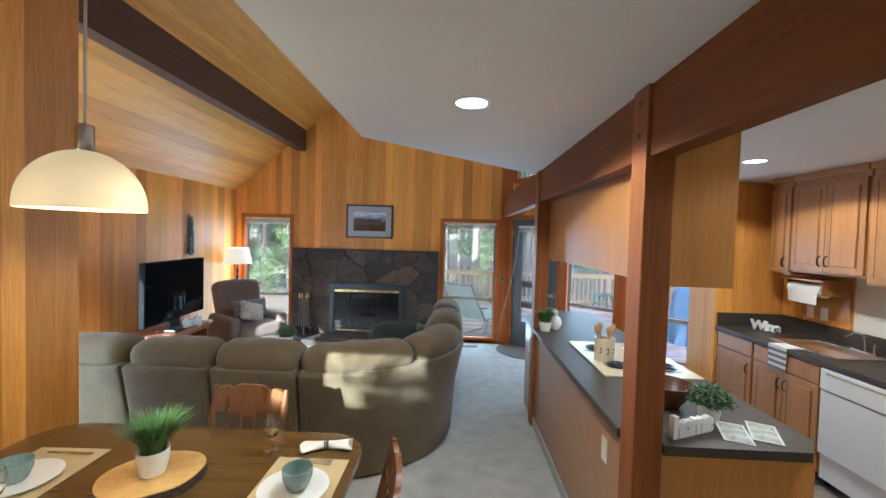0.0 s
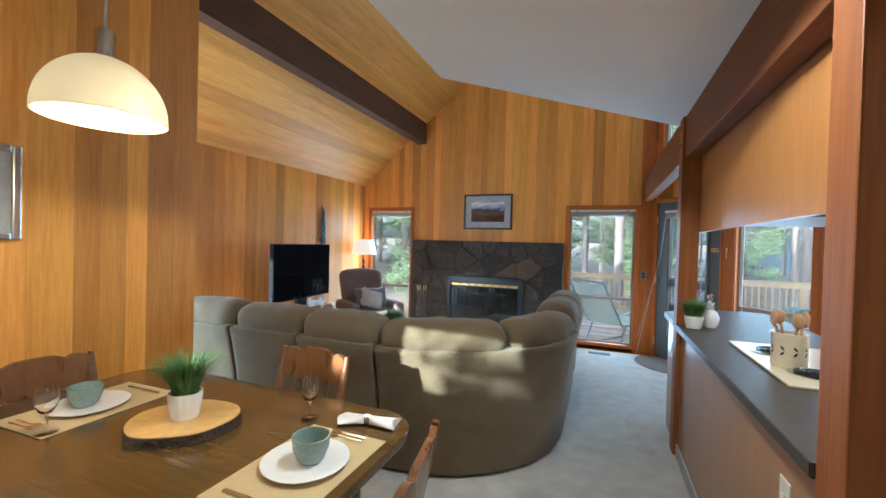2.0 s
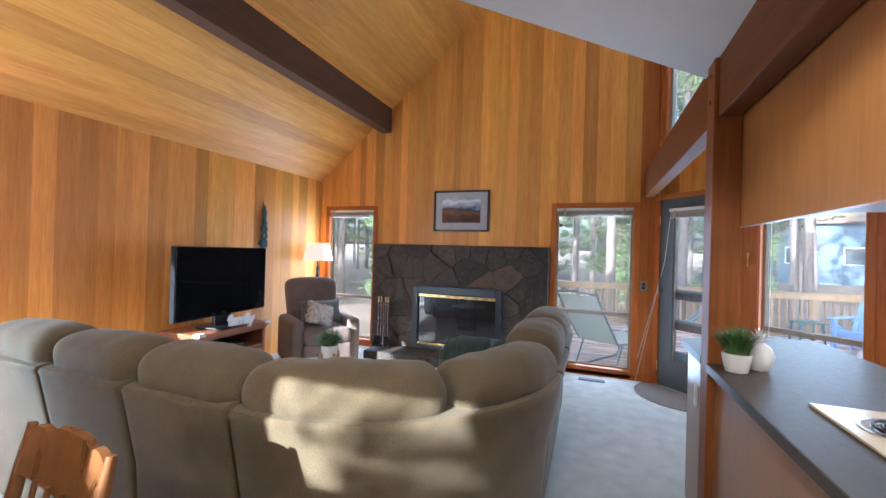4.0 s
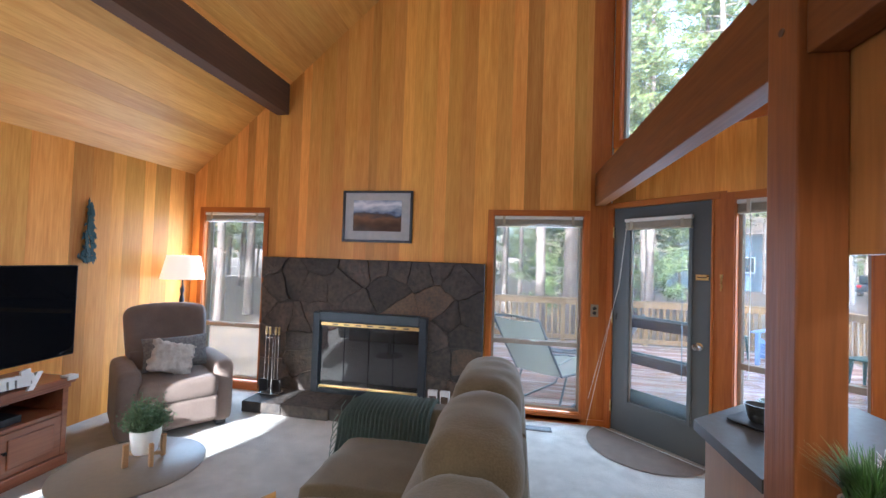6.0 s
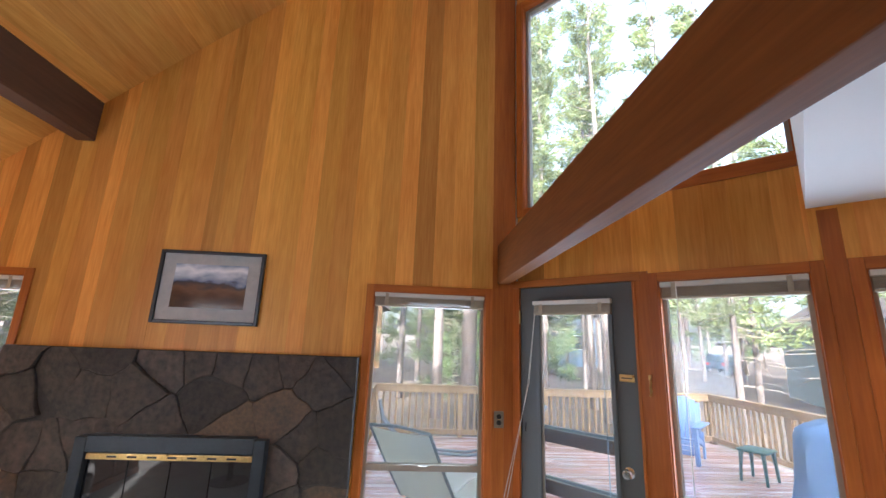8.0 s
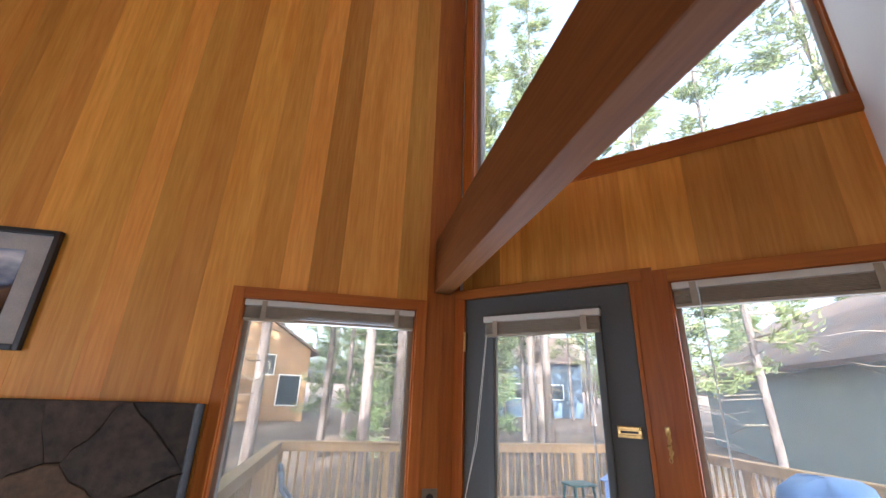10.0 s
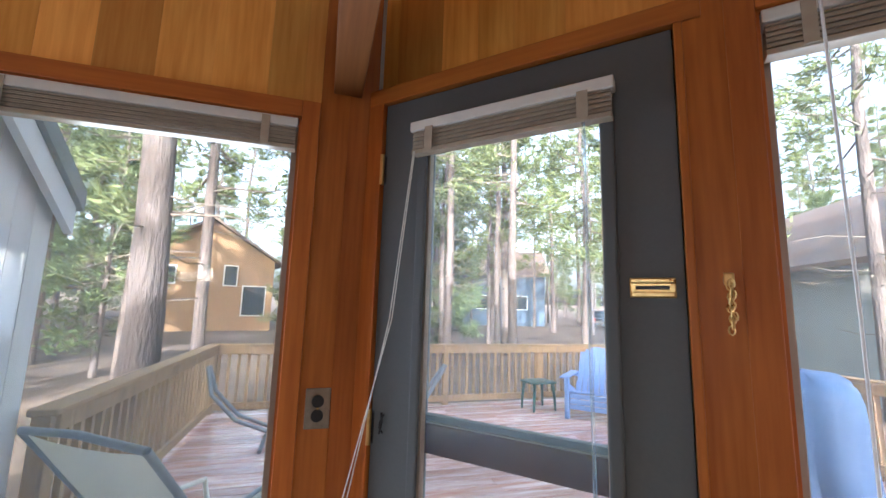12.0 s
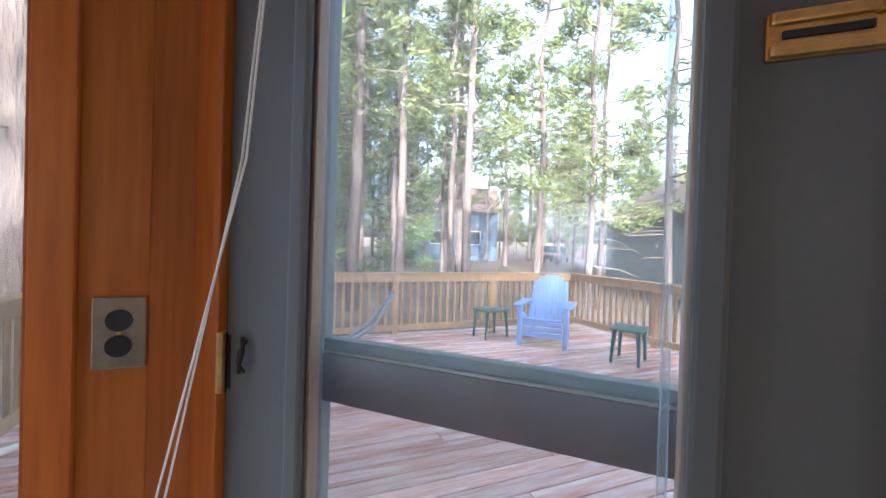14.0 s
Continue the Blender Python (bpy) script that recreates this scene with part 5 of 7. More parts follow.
def dining_chair():
    c = thing("dining_chair", "dark maple spindle-back dining chair at the table", "chair", group="chairs round the dining table")
    part("seat", rounded_slab(-0.22, 0.22, -0.22, 0.21, 0.42, 0.455, 0.09, 5, 0.010), CHAIRWOOD, c, "", 40)
    for x, y in ((-0.17, -0.17), (0.17, -0.17), (-0.16, 0.16), (0.16, 0.16)):
        part("leg", lathe([(0, 0), (0.014, 0), (0.018, 0.10), (0.013, 0.14), (0.022, 0.28), (0.014, 0.36), (0.018, 0.43), (0, 0.43)], 12,
                          Matrix.Translation((x * 1.15, y * 1.15, 0)) @ Matrix.Rotation(-x * 0.18, 4, "Y") @ Matrix.Rotation(y * 0.18, 4, "X")), CHAIRWOOD, c, "", 45)
    for x in (-0.17, 0.17):
        part("stretcher", tube([(x * 1.1, -0.18, 0.17), (x * 1.1, 0, 0.175), (x * 1.1, 0.18, 0.17)], 0.011, 10, None, [0.008, 0.013, 0.008]), CHAIRWOOD, c, "", 45)
    part("stretcher", tube([(-0.185, 0, 0.175), (0, 0, 0.178), (0.185, 0, 0.175)], 0.011, 10, None, [0.008, 0.013, 0.008]), CHAIRWOOD, c, "", 45)
    for x in (-0.19, 0.19):
        part("back_post", tube([(x, 0.19, 0.44), (x * 1.04, 0.215, 0.60), (x * 1.08, 0.255, 0.78), (x * 1.08, 0.272, 0.87)], 0.016, 12, None, [0.014, 0.020, 0.017, 0.012]), CHAIRWOOD, c, "", 45)
    for k in range(4):
        x = -0.105 + 0.07 * k
        part("spindle", tube([(x, 0.195, 0.44), (x * 1.02, 0.222, 0.60), (x * 1.03, 0.245, 0.74)], 0.009, 8, None, [0.006, 0.011, 0.007]), CHAIRWOOD, c, "", 45)
    bm = bmesh.new()
    n, prev = 18, None
    for i in range(n + 1):
        f = i / n
        x = -0.20 + 0.40 * f
        up = 0.855 + 0.028 * math.sin(math.pi * f) ** 0.5 - 0.018 * math.exp(-((abs(f - 0.5) - 0.27) / 0.05) ** 2)
        lo = 0.725 + 0.014 * math.cos(2 * math.pi * f)
        y = 0.245 + 0.018 * (1 - (2 * f - 1) ** 2)
        cur = [bm.verts.new(v) for v in ((x, y - 0.011, lo), (x, y + 0.011, lo), (x, y + 0.034, up), (x, y + 0.012, up))]
        if prev:
            for k in range(4):
                bm.faces.new((prev[k], prev[(k + 1) % 4], cur[(k + 1) % 4], cur[k]))
        prev = cur
        if i in (0, n):
            bm.faces.new(cur if i else cur[::-1])
    part("crest_rail", bm, CHAIRWOOD, c, "", 40)
    return c


ch = dining_chair()
ch.matrix_basis = pose(-1.13, 1.88, 0, 0, 0, -4)
copy_thing(ch, pose(-0.47, 1.42, 0, 0, 0, -80))
copy_thing(ch, pose(-1.79, 1.46, 0, 0, 0, 90))
copy_thing(ch, pose(-1.25, 0.80, 0, 0, 0, 178))


def place_setting(cx, cy, turn, glass_xy, seed):
    m = pose(cx, cy, TZ + 0.001, 0, 0, turn)
    tagged(part("placemat", bevelled(-0.155, 0.155, -0.235, 0.235, 0, 0.003, 0.001), PLACEMAT, None, "", None, m), "woven straw-coloured placemat on the dining table", "placemat", "place settings")
    pl = part("dinner_plate", lathe([(0, 0), (0.085, 0.0), (0.128, 0.012), (0.132, 0.017), (0.127, 0.018), (0.09, 0.008), (0, 0.007)], 40), WHITECER, None, "", 40, m @ Matrix.Translation((0.0, 0.01, 0.0035)))
    tagged(pl, "plain white dinner plate on a placemat", "plate", "place settings")
    bo = part("bowl", lathe([(0, 0), (0.034, 0), (0.042, 0.008), (0.056, 0.045), (0.058, 0.078), (0.054, 0.078), (0.050, 0.045), (0.038, 0.012), (0, 0.008)], 36), CELADON, None, "", 50, m @ Matrix.Translation((0.01, 0.02, 0.012)))
    tagged(bo, "celadon green glazed bowl set on a plate", "bowl", "place settings")
    g = thing("wine_glass", "clear stemmed wine glass beside the plate", "glass", pose(glass_xy[0], glass_xy[1], TZ + 0.0045), "place settings")
    part("glass_body", lathe([(0, 0), (0.032, 0), (0.033, 0.002), (0.006, 0.008), (0.0045, 0.04), (0.005, 0.062), (0.022, 0.078), (0.034, 0.105), (0.034, 0.135), (0.029, 0.165),
                              (0.0278, 0.165), (0.0325, 0.135), (0.0325, 0.105), (0.020, 0.080), (0, 0.068)], 28), CLEAR, g, "", 60)
    for k, (dx, kind) in enumerate(((0.0, "spoon"), (0.022, "spoon"), (0.0, "knife"))):
        s = -1 if kind == "knife" else 1
        mm = m @ Matrix.Translation((0.0 if kind == "knife" else 0.0, s * (0.19 + dx), 0.0045)) @ Matrix.Rotation(radians(0), 4, "Z")
        c = thing(kind, "steel table %s on the placemat" % kind, kind, mm, "place settings")
        part("handle", tube([(0.085, 0, 0.003), (0.03, 0, 0.004), (-0.015, 0, 0.005)], 0.003, 6, None, [0.0045, 0.003, 0.002]), SILVER, c)
        if kind == "spoon":
            part("spoon_bowl", lathe([(0, 0), (0.008, 0.001), (0.013, 0.006), (0.012, 0.0065), (0, 0.002)], 16, Matrix.Translation((-0.035, 0, 0.001)) @ Matrix.Diagonal((1.6, 1, 1, 1))), SILVER, c, "", 50)
        else:
            part("knife_blade", bevelled(-0.11, -0.015, -0.007, 0.007, 0.0015, 0.004, 0.001), SILVER, c)


place_setting(-0.595, 1.475, 0, (-0.80, 1.745), 1)
place_setting(-1.66, 1.47, 182, (-1.535, 1.27), 2)
nap = thing("napkin", "white linen napkin gathered in a silver ring", "napkin", pose(-0.57, 1.80, TZ + 0.001, 0, 0, 12))
for s in (-1, 1):
    bm = bmesh.new()
    prev = None
    for i in range(9):                                    # a fold that fans out of the ring
        f = i / 8
        x, w, h = s * (0.004 + 0.105 * f), 0.015 + 0.036 * f ** 0.8, 0.017 - 0.006 * f
        cur = []
        for k in range(16):
            a = 2 * math.pi * k / 16
            ripple = 1 + 0.22 * f * math.sin(3 * a + s + 2 * f)
            cur.append(bm.verts.new((x + 0.010 * f * math.cos(2 * a), w * math.cos(a), 0.001 + h + h * math.sin(a) * (ripple if math.sin(a) > 0 else 0.9))))
        if prev:
            for k in range(16):
                bm.faces.new((prev[k], prev[(k + 1) % 16], cur[(k + 1) % 16], cur[k]))
        else:
            bm.faces.new(cur[::-1])
        prev = cur
    bm.faces.new(prev)
    part("cloth_wing", bm, LINEN, nap, "", 70)
for k in (-1, 0, 1):
    bm = bmesh.new()
    tube([(k * 0.007, 0.019 * math.cos(a * math.pi / 8), 0.020 + 0.019 * math.sin(a * math.pi / 8)) for a in range(17)], 0.003, 6, bm)
    part("napkin_ring", bm, SILVER, nap, "polished silver ring")
nap2 = copy_thing(nap, pose(-1.50, 0.99, TZ + 0.001, 0, 0, 170))
log = thing("log_slice", "oval slice of golden log with bark rim on the table", "log slice", pose(-1.165, 1.50, TZ + 0.001, 0, 0, 35))
rl = random.Random(8)
outline = [(0.185 * math.cos(a) * (1 + 0.025 * math.sin(3 * a + 1)), 0.165 * math.sin(a) * (1 + 0.03 * math.sin(5 * a))) for a in [2 * math.pi * k / 48 for k in range(48)]]
bm = prism(outline, 0.0, 0.034)
for v in bm.verts:
    v.co.x *= 1 + rl.uniform(-0.012, 0.012)
part("bark_rim", bm, BARK, log)
part("cut_face", prism([(x * 0.975, y * 0.975) for x, y in outline], 0.0342, 0.037), LOG, log)
grass_pot("potted_grass", "artificial green grass in a white pot on the log slice", pose(-1.16, 1.50, TZ + 0.0385), 0.055, 0.095, 0.175, 0.12, 620, 5)

# pendant lamp over the table
OPAL = glow("lit_opal_shade", (1.0, 0.72, 0.36), 0.105)
pend = thing("pendant_lamp", "domed opal glass pendant lamp over the dining table, lit", "pendant lamp", pose(-1.1975, 1.251, 0))
prof_o = [(0.02, 1.981)] + [(0.164 * math.sin(a), 1.802 + 0.178 * math.cos(a)) for a in [0.14 + (math.pi / 2 - 0.14) * k / 14 for k in range(15)]] + [(0.165, 1.792), (0.160, 1.790)]
inner = [(r - 0.006 if r > 0.05 else r, z - 0.006) for r, z in prof_o[-3::-1]]
sh = part("shade", lathe(prof_o + inner, 48), OPAL, pend, "lit cream opal glass dome", 60)
sh.visible_shadow = False
part("cap", lathe([(0, 2.062), (0.024, 2.062), (0.026, 2.057), (0.026, 1.985), (0.034, 1.982), (0.034, 1.976), (0, 1.976)], 28), CHROME, pend, "", 40)
part("cord", tube([(0, 0, 2.06), (0.004, 0, 2.7), (0, 0, roof(-1.2) + 0.01)], 0.0045, 8), CORD, pend)
part("bulb", lathe([(0, 1.80), (0.02, 1.81), (0.03, 1.83), (0.026, 1.87), (0.016, 1.90), (0.014, 1.96), (0, 1.96)], 20), glow("lit_bulb", (1.0, 0.9, 0.72), 3), pend).visible_shadow = False
pf = thing("picture_frame", "silver-framed picture on the boarded dining wall", "picture", Matrix.Translation((XD + 0.004, 1.27, 1.62)) @ Matrix.Rotation(math.pi / 2, 4, "Z"))
for x0, x1, z0, z1 in ((-0.235, -0.20, -0.22, 0.22), (0.20, 0.235, -0.22, 0.22), (-0.20, 0.20, 0.185, 0.22), (-0.20, 0.20, -0.22, -0.185)):
    part("moulding", bevelled(x0, x1, -0.025, 0, z0, z1, 0.008), CHROME, pf)
part("mount", bevelled(-0.205, 0.205, -0.010, -0.003, -0.19, 0.19, 0.001), GREYMAT, pf)
# the third light is an unseen addition for the near kitchen
for x, y in ((0.055, 1.872), (2.2, 3.05), (2.1, 1.4)):
    cn = thing("recessed_light", "round recessed ceiling light, lit", "ceiling light", pose(x, y, CEIL))
    part("trim_ring", lathe([(0.088, 0.0), (0.090, -0.004), (0.075, -0.006), (0.070, 0.0)], 36), WHITECER, cn, "", 50)
    part("diffuser", lathe([(0, -0.003), (0.069, -0.003), (0.069, 0.0), (0, 0.0)], 36), glow("lit_diffuser", (1.0, 0.90, 0.74), 2.2), cn)

# ---- kitchen ----
OAK = mat("honey_maple_cabinet", (0.46, 0.212, 0.056), 0.35, dark=(0.34, 0.145, 0.036), scale=1.6, stretch=UP, fine=8, bump=0.04, rand=0.08, coat=0.2)
PENPANEL = mat("peninsula_panel", (0.38, 0.205, 0.098), 0.33, dark=(0.30, 0.155, 0.07), scale=1.6, stretch=UP, fine=8, bump=0.03, coat=0.2)
GOLDPANEL = mat("golden_fir_panel", (0.60, 0.28, 0.050), 0.38, dark=(0.46, 0.195, 0.030), scale=1.6, stretch=UP, fine=8, bump=0.03, coat=0.15)
LAMINATE = mat("dark_laminate", (0.074, 0.058, 0.043), 0.40, spec=0.25, dark=(0.052, 0.042, 0.032), scale=40, fine=150, bump=0.03)
APPL = mat("white_enamel", (0.80, 0.80, 0.79), 0.22, dark=(0.77, 0.77, 0.76), scale=5, fine=40, bump=0.01, coat=0.3)
ALMOND = mat("almond_enamel", (0.70, 0.60, 0.42), 0.22, dark=(0.66, 0.565, 0.39), scale=5, fine=40, bump=0.01, coat=0.3)
BRONZE = mat("dark_bronze_pull", (0.05, 0.032, 0.022), 0.4, metal=0.8, dark=(0.03, 0.02, 0.014), scale=20, fine=80, bump=0.02)
WOODBOWL = mat("turned_walnut", (0.13, 0.052, 0.022), 0.35, dark=(0.075, 0.028, 0.012), scale=4, fine=12, bump=0.04)

pen = thing("peninsula_cabinet", "long kitchen peninsula with wood-panelled back", "cabinet")
part("back_panel", bevelled(0.772, 0.79, 1.66, 3.69, 0.08, 0.88, 0.002), PENPANEL, pen)
part("back_panel", bevelled(0.772, 0.79, 3.80, 4.235, 0.0, 0.88, 0.002), PENPANEL, pen)
part("end_panel", bevelled(0.79, 1.50, 1.655, 1.675, 0.0, 0.88, 0.002), GOLDPANEL, pen, "golden fir end panel")
part("end_panel", bevelled(0.79, 1.20, 4.215, 4.235, 0.0, 0.88, 0.002), PENPANEL, pen)
part("carcass", bevelled(0.79, 1.46, 1.675, 4.21, 0.0, 0.878, 0.002), OAK, pen)
part("skirting", bevelled(0.757, 0.771, 1.745, 3.675, 0.0, 0.085, 0.003), mat("grey_vinyl_skirting", (0.42, 0.40, 0.38), 0.5, dark=(0.36, 0.34, 0.33), scale=8, fine=50, bump=0.02), pen, "grey vinyl skirting")
ctop = thing("peninsula_worktop", "dark laminate worktop along the peninsula", "worktop")
part("slab", prism([(0.862, 1.605), (1.44, 1.60), (1.53, 1.70), (1.53, 4.60), (1.14, 4.60), (0.74, 4.26), (0.74, 3.815), (0.862, 3.815), (0.862, 3.675), (0.735, 3.675), (0.735, 1.745), (0.862, 1.745)], 0.88, 0.92), LAMINATE, ctop)
part("edge_band", bevelled(0.731, 0.7345, 1.747, 3.673, 0.882, 0.919, 0.001), LAMINATE, ctop)
for y, x in ((1.98, 0.7665), (4.02, 0.7665)):
    o = thing("wall_outlet", "ivory light switch plate on the peninsula panel", "socket", pose(x, y, 0.70 if y < 3 else 0.66))
    part("cover_plate", bevelled(0, 0.006, -0.035, 0.035, -0.058, 0.058, 0.003), BLIND_RAIL, o)
    part("switch", bevelled(-0.004, 0.001, -0.008, 0.008, -0.014, 0.014, 0.002), WHITECER, o)
hang = thing("hanging_cabinet", "wood-panelled wall cabinet hung above the peninsula", "cabinet")
part("back_panel", bevelled(0.858, 0.872, 1.70, 3.78, 1.56, 2.13, 0.002), OAK, hang)
part("end_panel", bevelled(0.858, 1.115, 1.625, 1.645, 1.56, CEIL, 0.002), GOLDPANEL, hang, "golden fir end panel")
part("carcass", bevelled(0.872, 1.11, 1.645, 3.66, 1.60, CEIL - 0.002, 0.002), OAK, hang)
part("valance", bevelled(0.8725, 0.89, 1.745, 3.66, 1.56, 1.60, 0.002), OAK, hang)
hood = part("range_hood", bevelled(0.90, 1.30, 2.42, 3.16, 1.575, 1.599, 0.004), FRAME_TAN, hang, "tan range hood under the cabinet")
for k in range(3):
    y0 = 1.68 + k * 0.66
    d = part("cabinet_door", bevelled(1.11, 1.13, y0, y0 + 0.64, 1.61, 2.30, 0.004), OAK, hang)
cook = thing("cooktop", "almond enamel electric cooktop with coil burners", "cooktop", pose(1.215, 2.80, 0.9205))
part("pan", bevelled(-0.295, 0.295, -0.395, 0.395, 0, 0.010, 0.004), ALMOND, cook)
for x, y, r in ((-0.14, -0.20, 0.075), (0.14, -0.20, 0.095), (-0.14, 0.19, 0.095), (0.14, 0.19, 0.075)):
    b_ = part("burner", lathe([(r * 1.15, 0.010), (r * 1.2, 0.014), (r * 1.1, 0.015), (r * 0.9, 0.011), (r * 0.2, 0.0108)], 28, Matrix.Translation((x, y, 0))), CHROME, cook, "", 50)
    part("coil", tube([(x + rr * math.cos(a), y + rr * math.sin(a), 0.019) for a, rr in [(k * 0.35, r * (0.2 + 0.75 * k / 70)) for k in range(71)]], 0.0042, 5), BLACK, b_)
for k in range(4):
    part("dial", lathe([(0, 0.010), (0.018, 0.010), (0.015, 0.03), (0, 0.03)], 16, Matrix.Translation((0.235, -0.03 + 0.045 * k, 0))), BLACK, cook, "", 40)
crock = thing("utensil_crock", "cream crock with leaf pattern holding wooden spoons", "crock", pose(1.03, 2.72, 0.9305))
part("jar", lathe([(0, 0), (0.062, 0), (0.065, 0.005), (0.065, 0.145), (0.068, 0.15), (0.060, 0.15), (0.058, 0.02), (0, 0.015)], 32), ALMOND, crock, "", 50)
for k in range(5):
    a = radians(150 + k * 40)
    for s in (-1, 1):
        mm = Matrix.Rotation(a, 4, "Z") @ Matrix.Translation((0.0655, 0, 0.075 + 0.012 * s)) @ Matrix.Rotation(radians(40 * s), 4, "X")
        part("painted_leaf", lathe([(0, -0.013), (0.0045, -0.003), (0.004, 0.004), (0, 0.013)], 8, mm @ Matrix.Diagonal((0.15, 1, 1, 1))), STEEL_D, crock)
for k in range(4):
    a = radians(20 + 85 * k)
    t_ = part("wooden_spoon", tube([(0.02 * math.cos(a), 0.02 * math.sin(a), 0.02), (0.055 * math.cos(a), 0.055 * math.sin(a), 0.18)], 0.006, 8), OAKLEG, crock)
    part("spoon_head", lathe([(0, -0.035), (0.02, -0.015), (0.026, 0.012), (0.018, 0.034), (0, 0.04)], 16, Matrix.Translation((0.064 * math.cos(a), 0.064 * math.sin(a), 0.205)) @ Matrix.Rotation(a, 4, "Z") @ Matrix.Diagonal((0.35, 1, 1, 1))), OAKLEG, t_, "", 60)
grass_pot("potted_grass", "artificial grass in a white pot on the peninsula", pose(0.82, 3.565, 0.9215), 0.054, 0.080, 0.140, 0.095, 560, 15)
pa = thing("pineapple_ornament", "white ceramic pineapple ornament on the peninsula", "ornament", pose(0.925, 3.645, 0.9215))
bm = lathe([(0, 0), (0.035, 0), (0.052, 0.03), (0.056, 0.065), (0.045, 0.10), (0.022, 0.122), (0, 0.125)], 20)
for v in bm.verts:
    r_ = math.hypot(v.co.x, v.co.y)
    if r_ > 0.02:
        k = 1 + 0.05 * (1 if (round(math.degrees(math.atan2(v.co.y, v.co.x)) / 18) + round(v.co.z / 0.03)) % 2 else -1)
        v.co.x, v.co.y = v.co.x * k, v.co.y * k
part("fruit", bm, WHITECER, pa, "", 30)
for ring, n_, l_, tlt in ((0, 7, 0.045, 1.0), (1, 6, 0.06, 0.55), (2, 4, 0.07, 0.2)):
    for k in range(n_):
        mm = Matrix.Translation((0, 0, 0.118)) @ Matrix.Rotation(2 * math.pi * (k + ring * 0.4) / n_, 4, "Z") @ Matrix.Rotation(tlt, 4, "Y")
        part("crown_leaf", lathe([(0, 0), (0.010, l_ * 0.35), (0.006, l_ * 0.75), (0, l_)], 6, mm @ Matrix.Diagonal((0.4, 1, 1, 1))), WHITECER, pa, "", 60)
tray = thing("serving_tray", "small pale tray on the end of the peninsula", "tray", pose(1.00, 4.27, 0.9215, 0, 0, 38))
part("dish", rounded_slab(-0.105, 0.105, -0.09, 0.09, 0, 0.010, 0.04, 5, 0.003), WHITECER, tray, "", 40)
part("rim", rounded_slab(-0.115, 0.115, -0.10, 0.10, 0.004, 0.012, 0.045, 5, 0.003), STEEL_D, tray, "dark glazed rim", 40)
for k, (x, y, mm) in enumerate(((0.965, 4.26, STONE), (1.045, 4.315, CELADON))):
    cup = thing("cup", "dark speckled stoneware cup on a tray" if k == 0 else "teal glazed cup on a tray", "cup", pose(x, y, 0.934))
    part("cup_body", lathe([(0, 0), (0.026, 0), (0.032, 0.01), (0.042, 0.05), (0.044, 0.065), (0.040, 0.065), (0.036, 0.02), (0, 0.012)], 28), mat("stoneware_glaze", (0.10, 0.095, 0.085), 0.3, dark=(0.02, 0.022, 0.02), scale=18, fine=60, bump=0.05, coat=0.4) if k == 0 else CELADON, cup, "", 50)
gg = thing("green_glass_jar", "clear green glass jar on the peninsula", "jar", pose(0.90, 3.95, 0.9215))
part("jar_body", lathe([(0, 0), (0.035, 0), (0.04, 0.01), (0.04, 0.08), (0.034, 0.095), (0.031, 0.095), (0.036, 0.08), (0.036, 0.012), (0, 0.008)], 24), glass_mat("green_glass", (0.25, 0.75, 0.5), 0.02, False), gg, "", 50)
bowl = thing("wooden_bowl", "dark turned wooden bowl on the worktop", "bowl", pose(1.08, 2.02, 0.9215))
part("bowl_body", lathe([(0, 0), (0.06, 0), (0.065, 0.01), (0.11, 0.07), (0.125, 0.115), (0.118, 0.115), (0.10, 0.07), (0.055, 0.018), (0, 0.014)], 40), WOODBOWL, bowl, "", 50)
grass_pot("potted_plant", "small grey-green plant in a white pot on the worktop", pose(1.20, 1.875, 0.9215), 0.052, 0.07, 0.125, 0.075, 230, 23, LEAF2, bushy=True)
lettering("home", 0.115, 0.022, WHITECER, Matrix.Translation((1.03, 1.715, 0.928)) @ Matrix.Rotation(radians(24), 4, "Z") @ Matrix.Rotation(radians(90), 4, "X"), "white cut-out word sign standing on the worktop", bold=0.007)
PRINT = mat("printed_page", (0.52, 0.50, 0.44), 0.4, dark=(0.16, 0.17, 0.12), scale=22, fine=60, bump=0.0)
for k, (x, y, a) in enumerate(((1.23, 1.745, -22), (1.36, 1.75, -28))):
    mz = thing("brochure", "printed leaflet lying on the worktop", "leaflet", pose(x, y, 0.9215 + 0.002 * k, 0, 0, a), "leaflets on the worktop")
    part("page", bevelled(-0.055, 0.055, -0.10, 0.10, 0, 0.0015, 0.0003), box_w, mz)
    for j in range(3):
        part("photo", bevelled(-0.046, 0.046, -0.09 + j * 0.062, -0.036 + j * 0.062, 0.0016, 0.0019, 0.0001), PRINT, mz)

# wall run: base cabinets, dishwasher, worktop, sink, upper cabinets
KY1 = 4.10


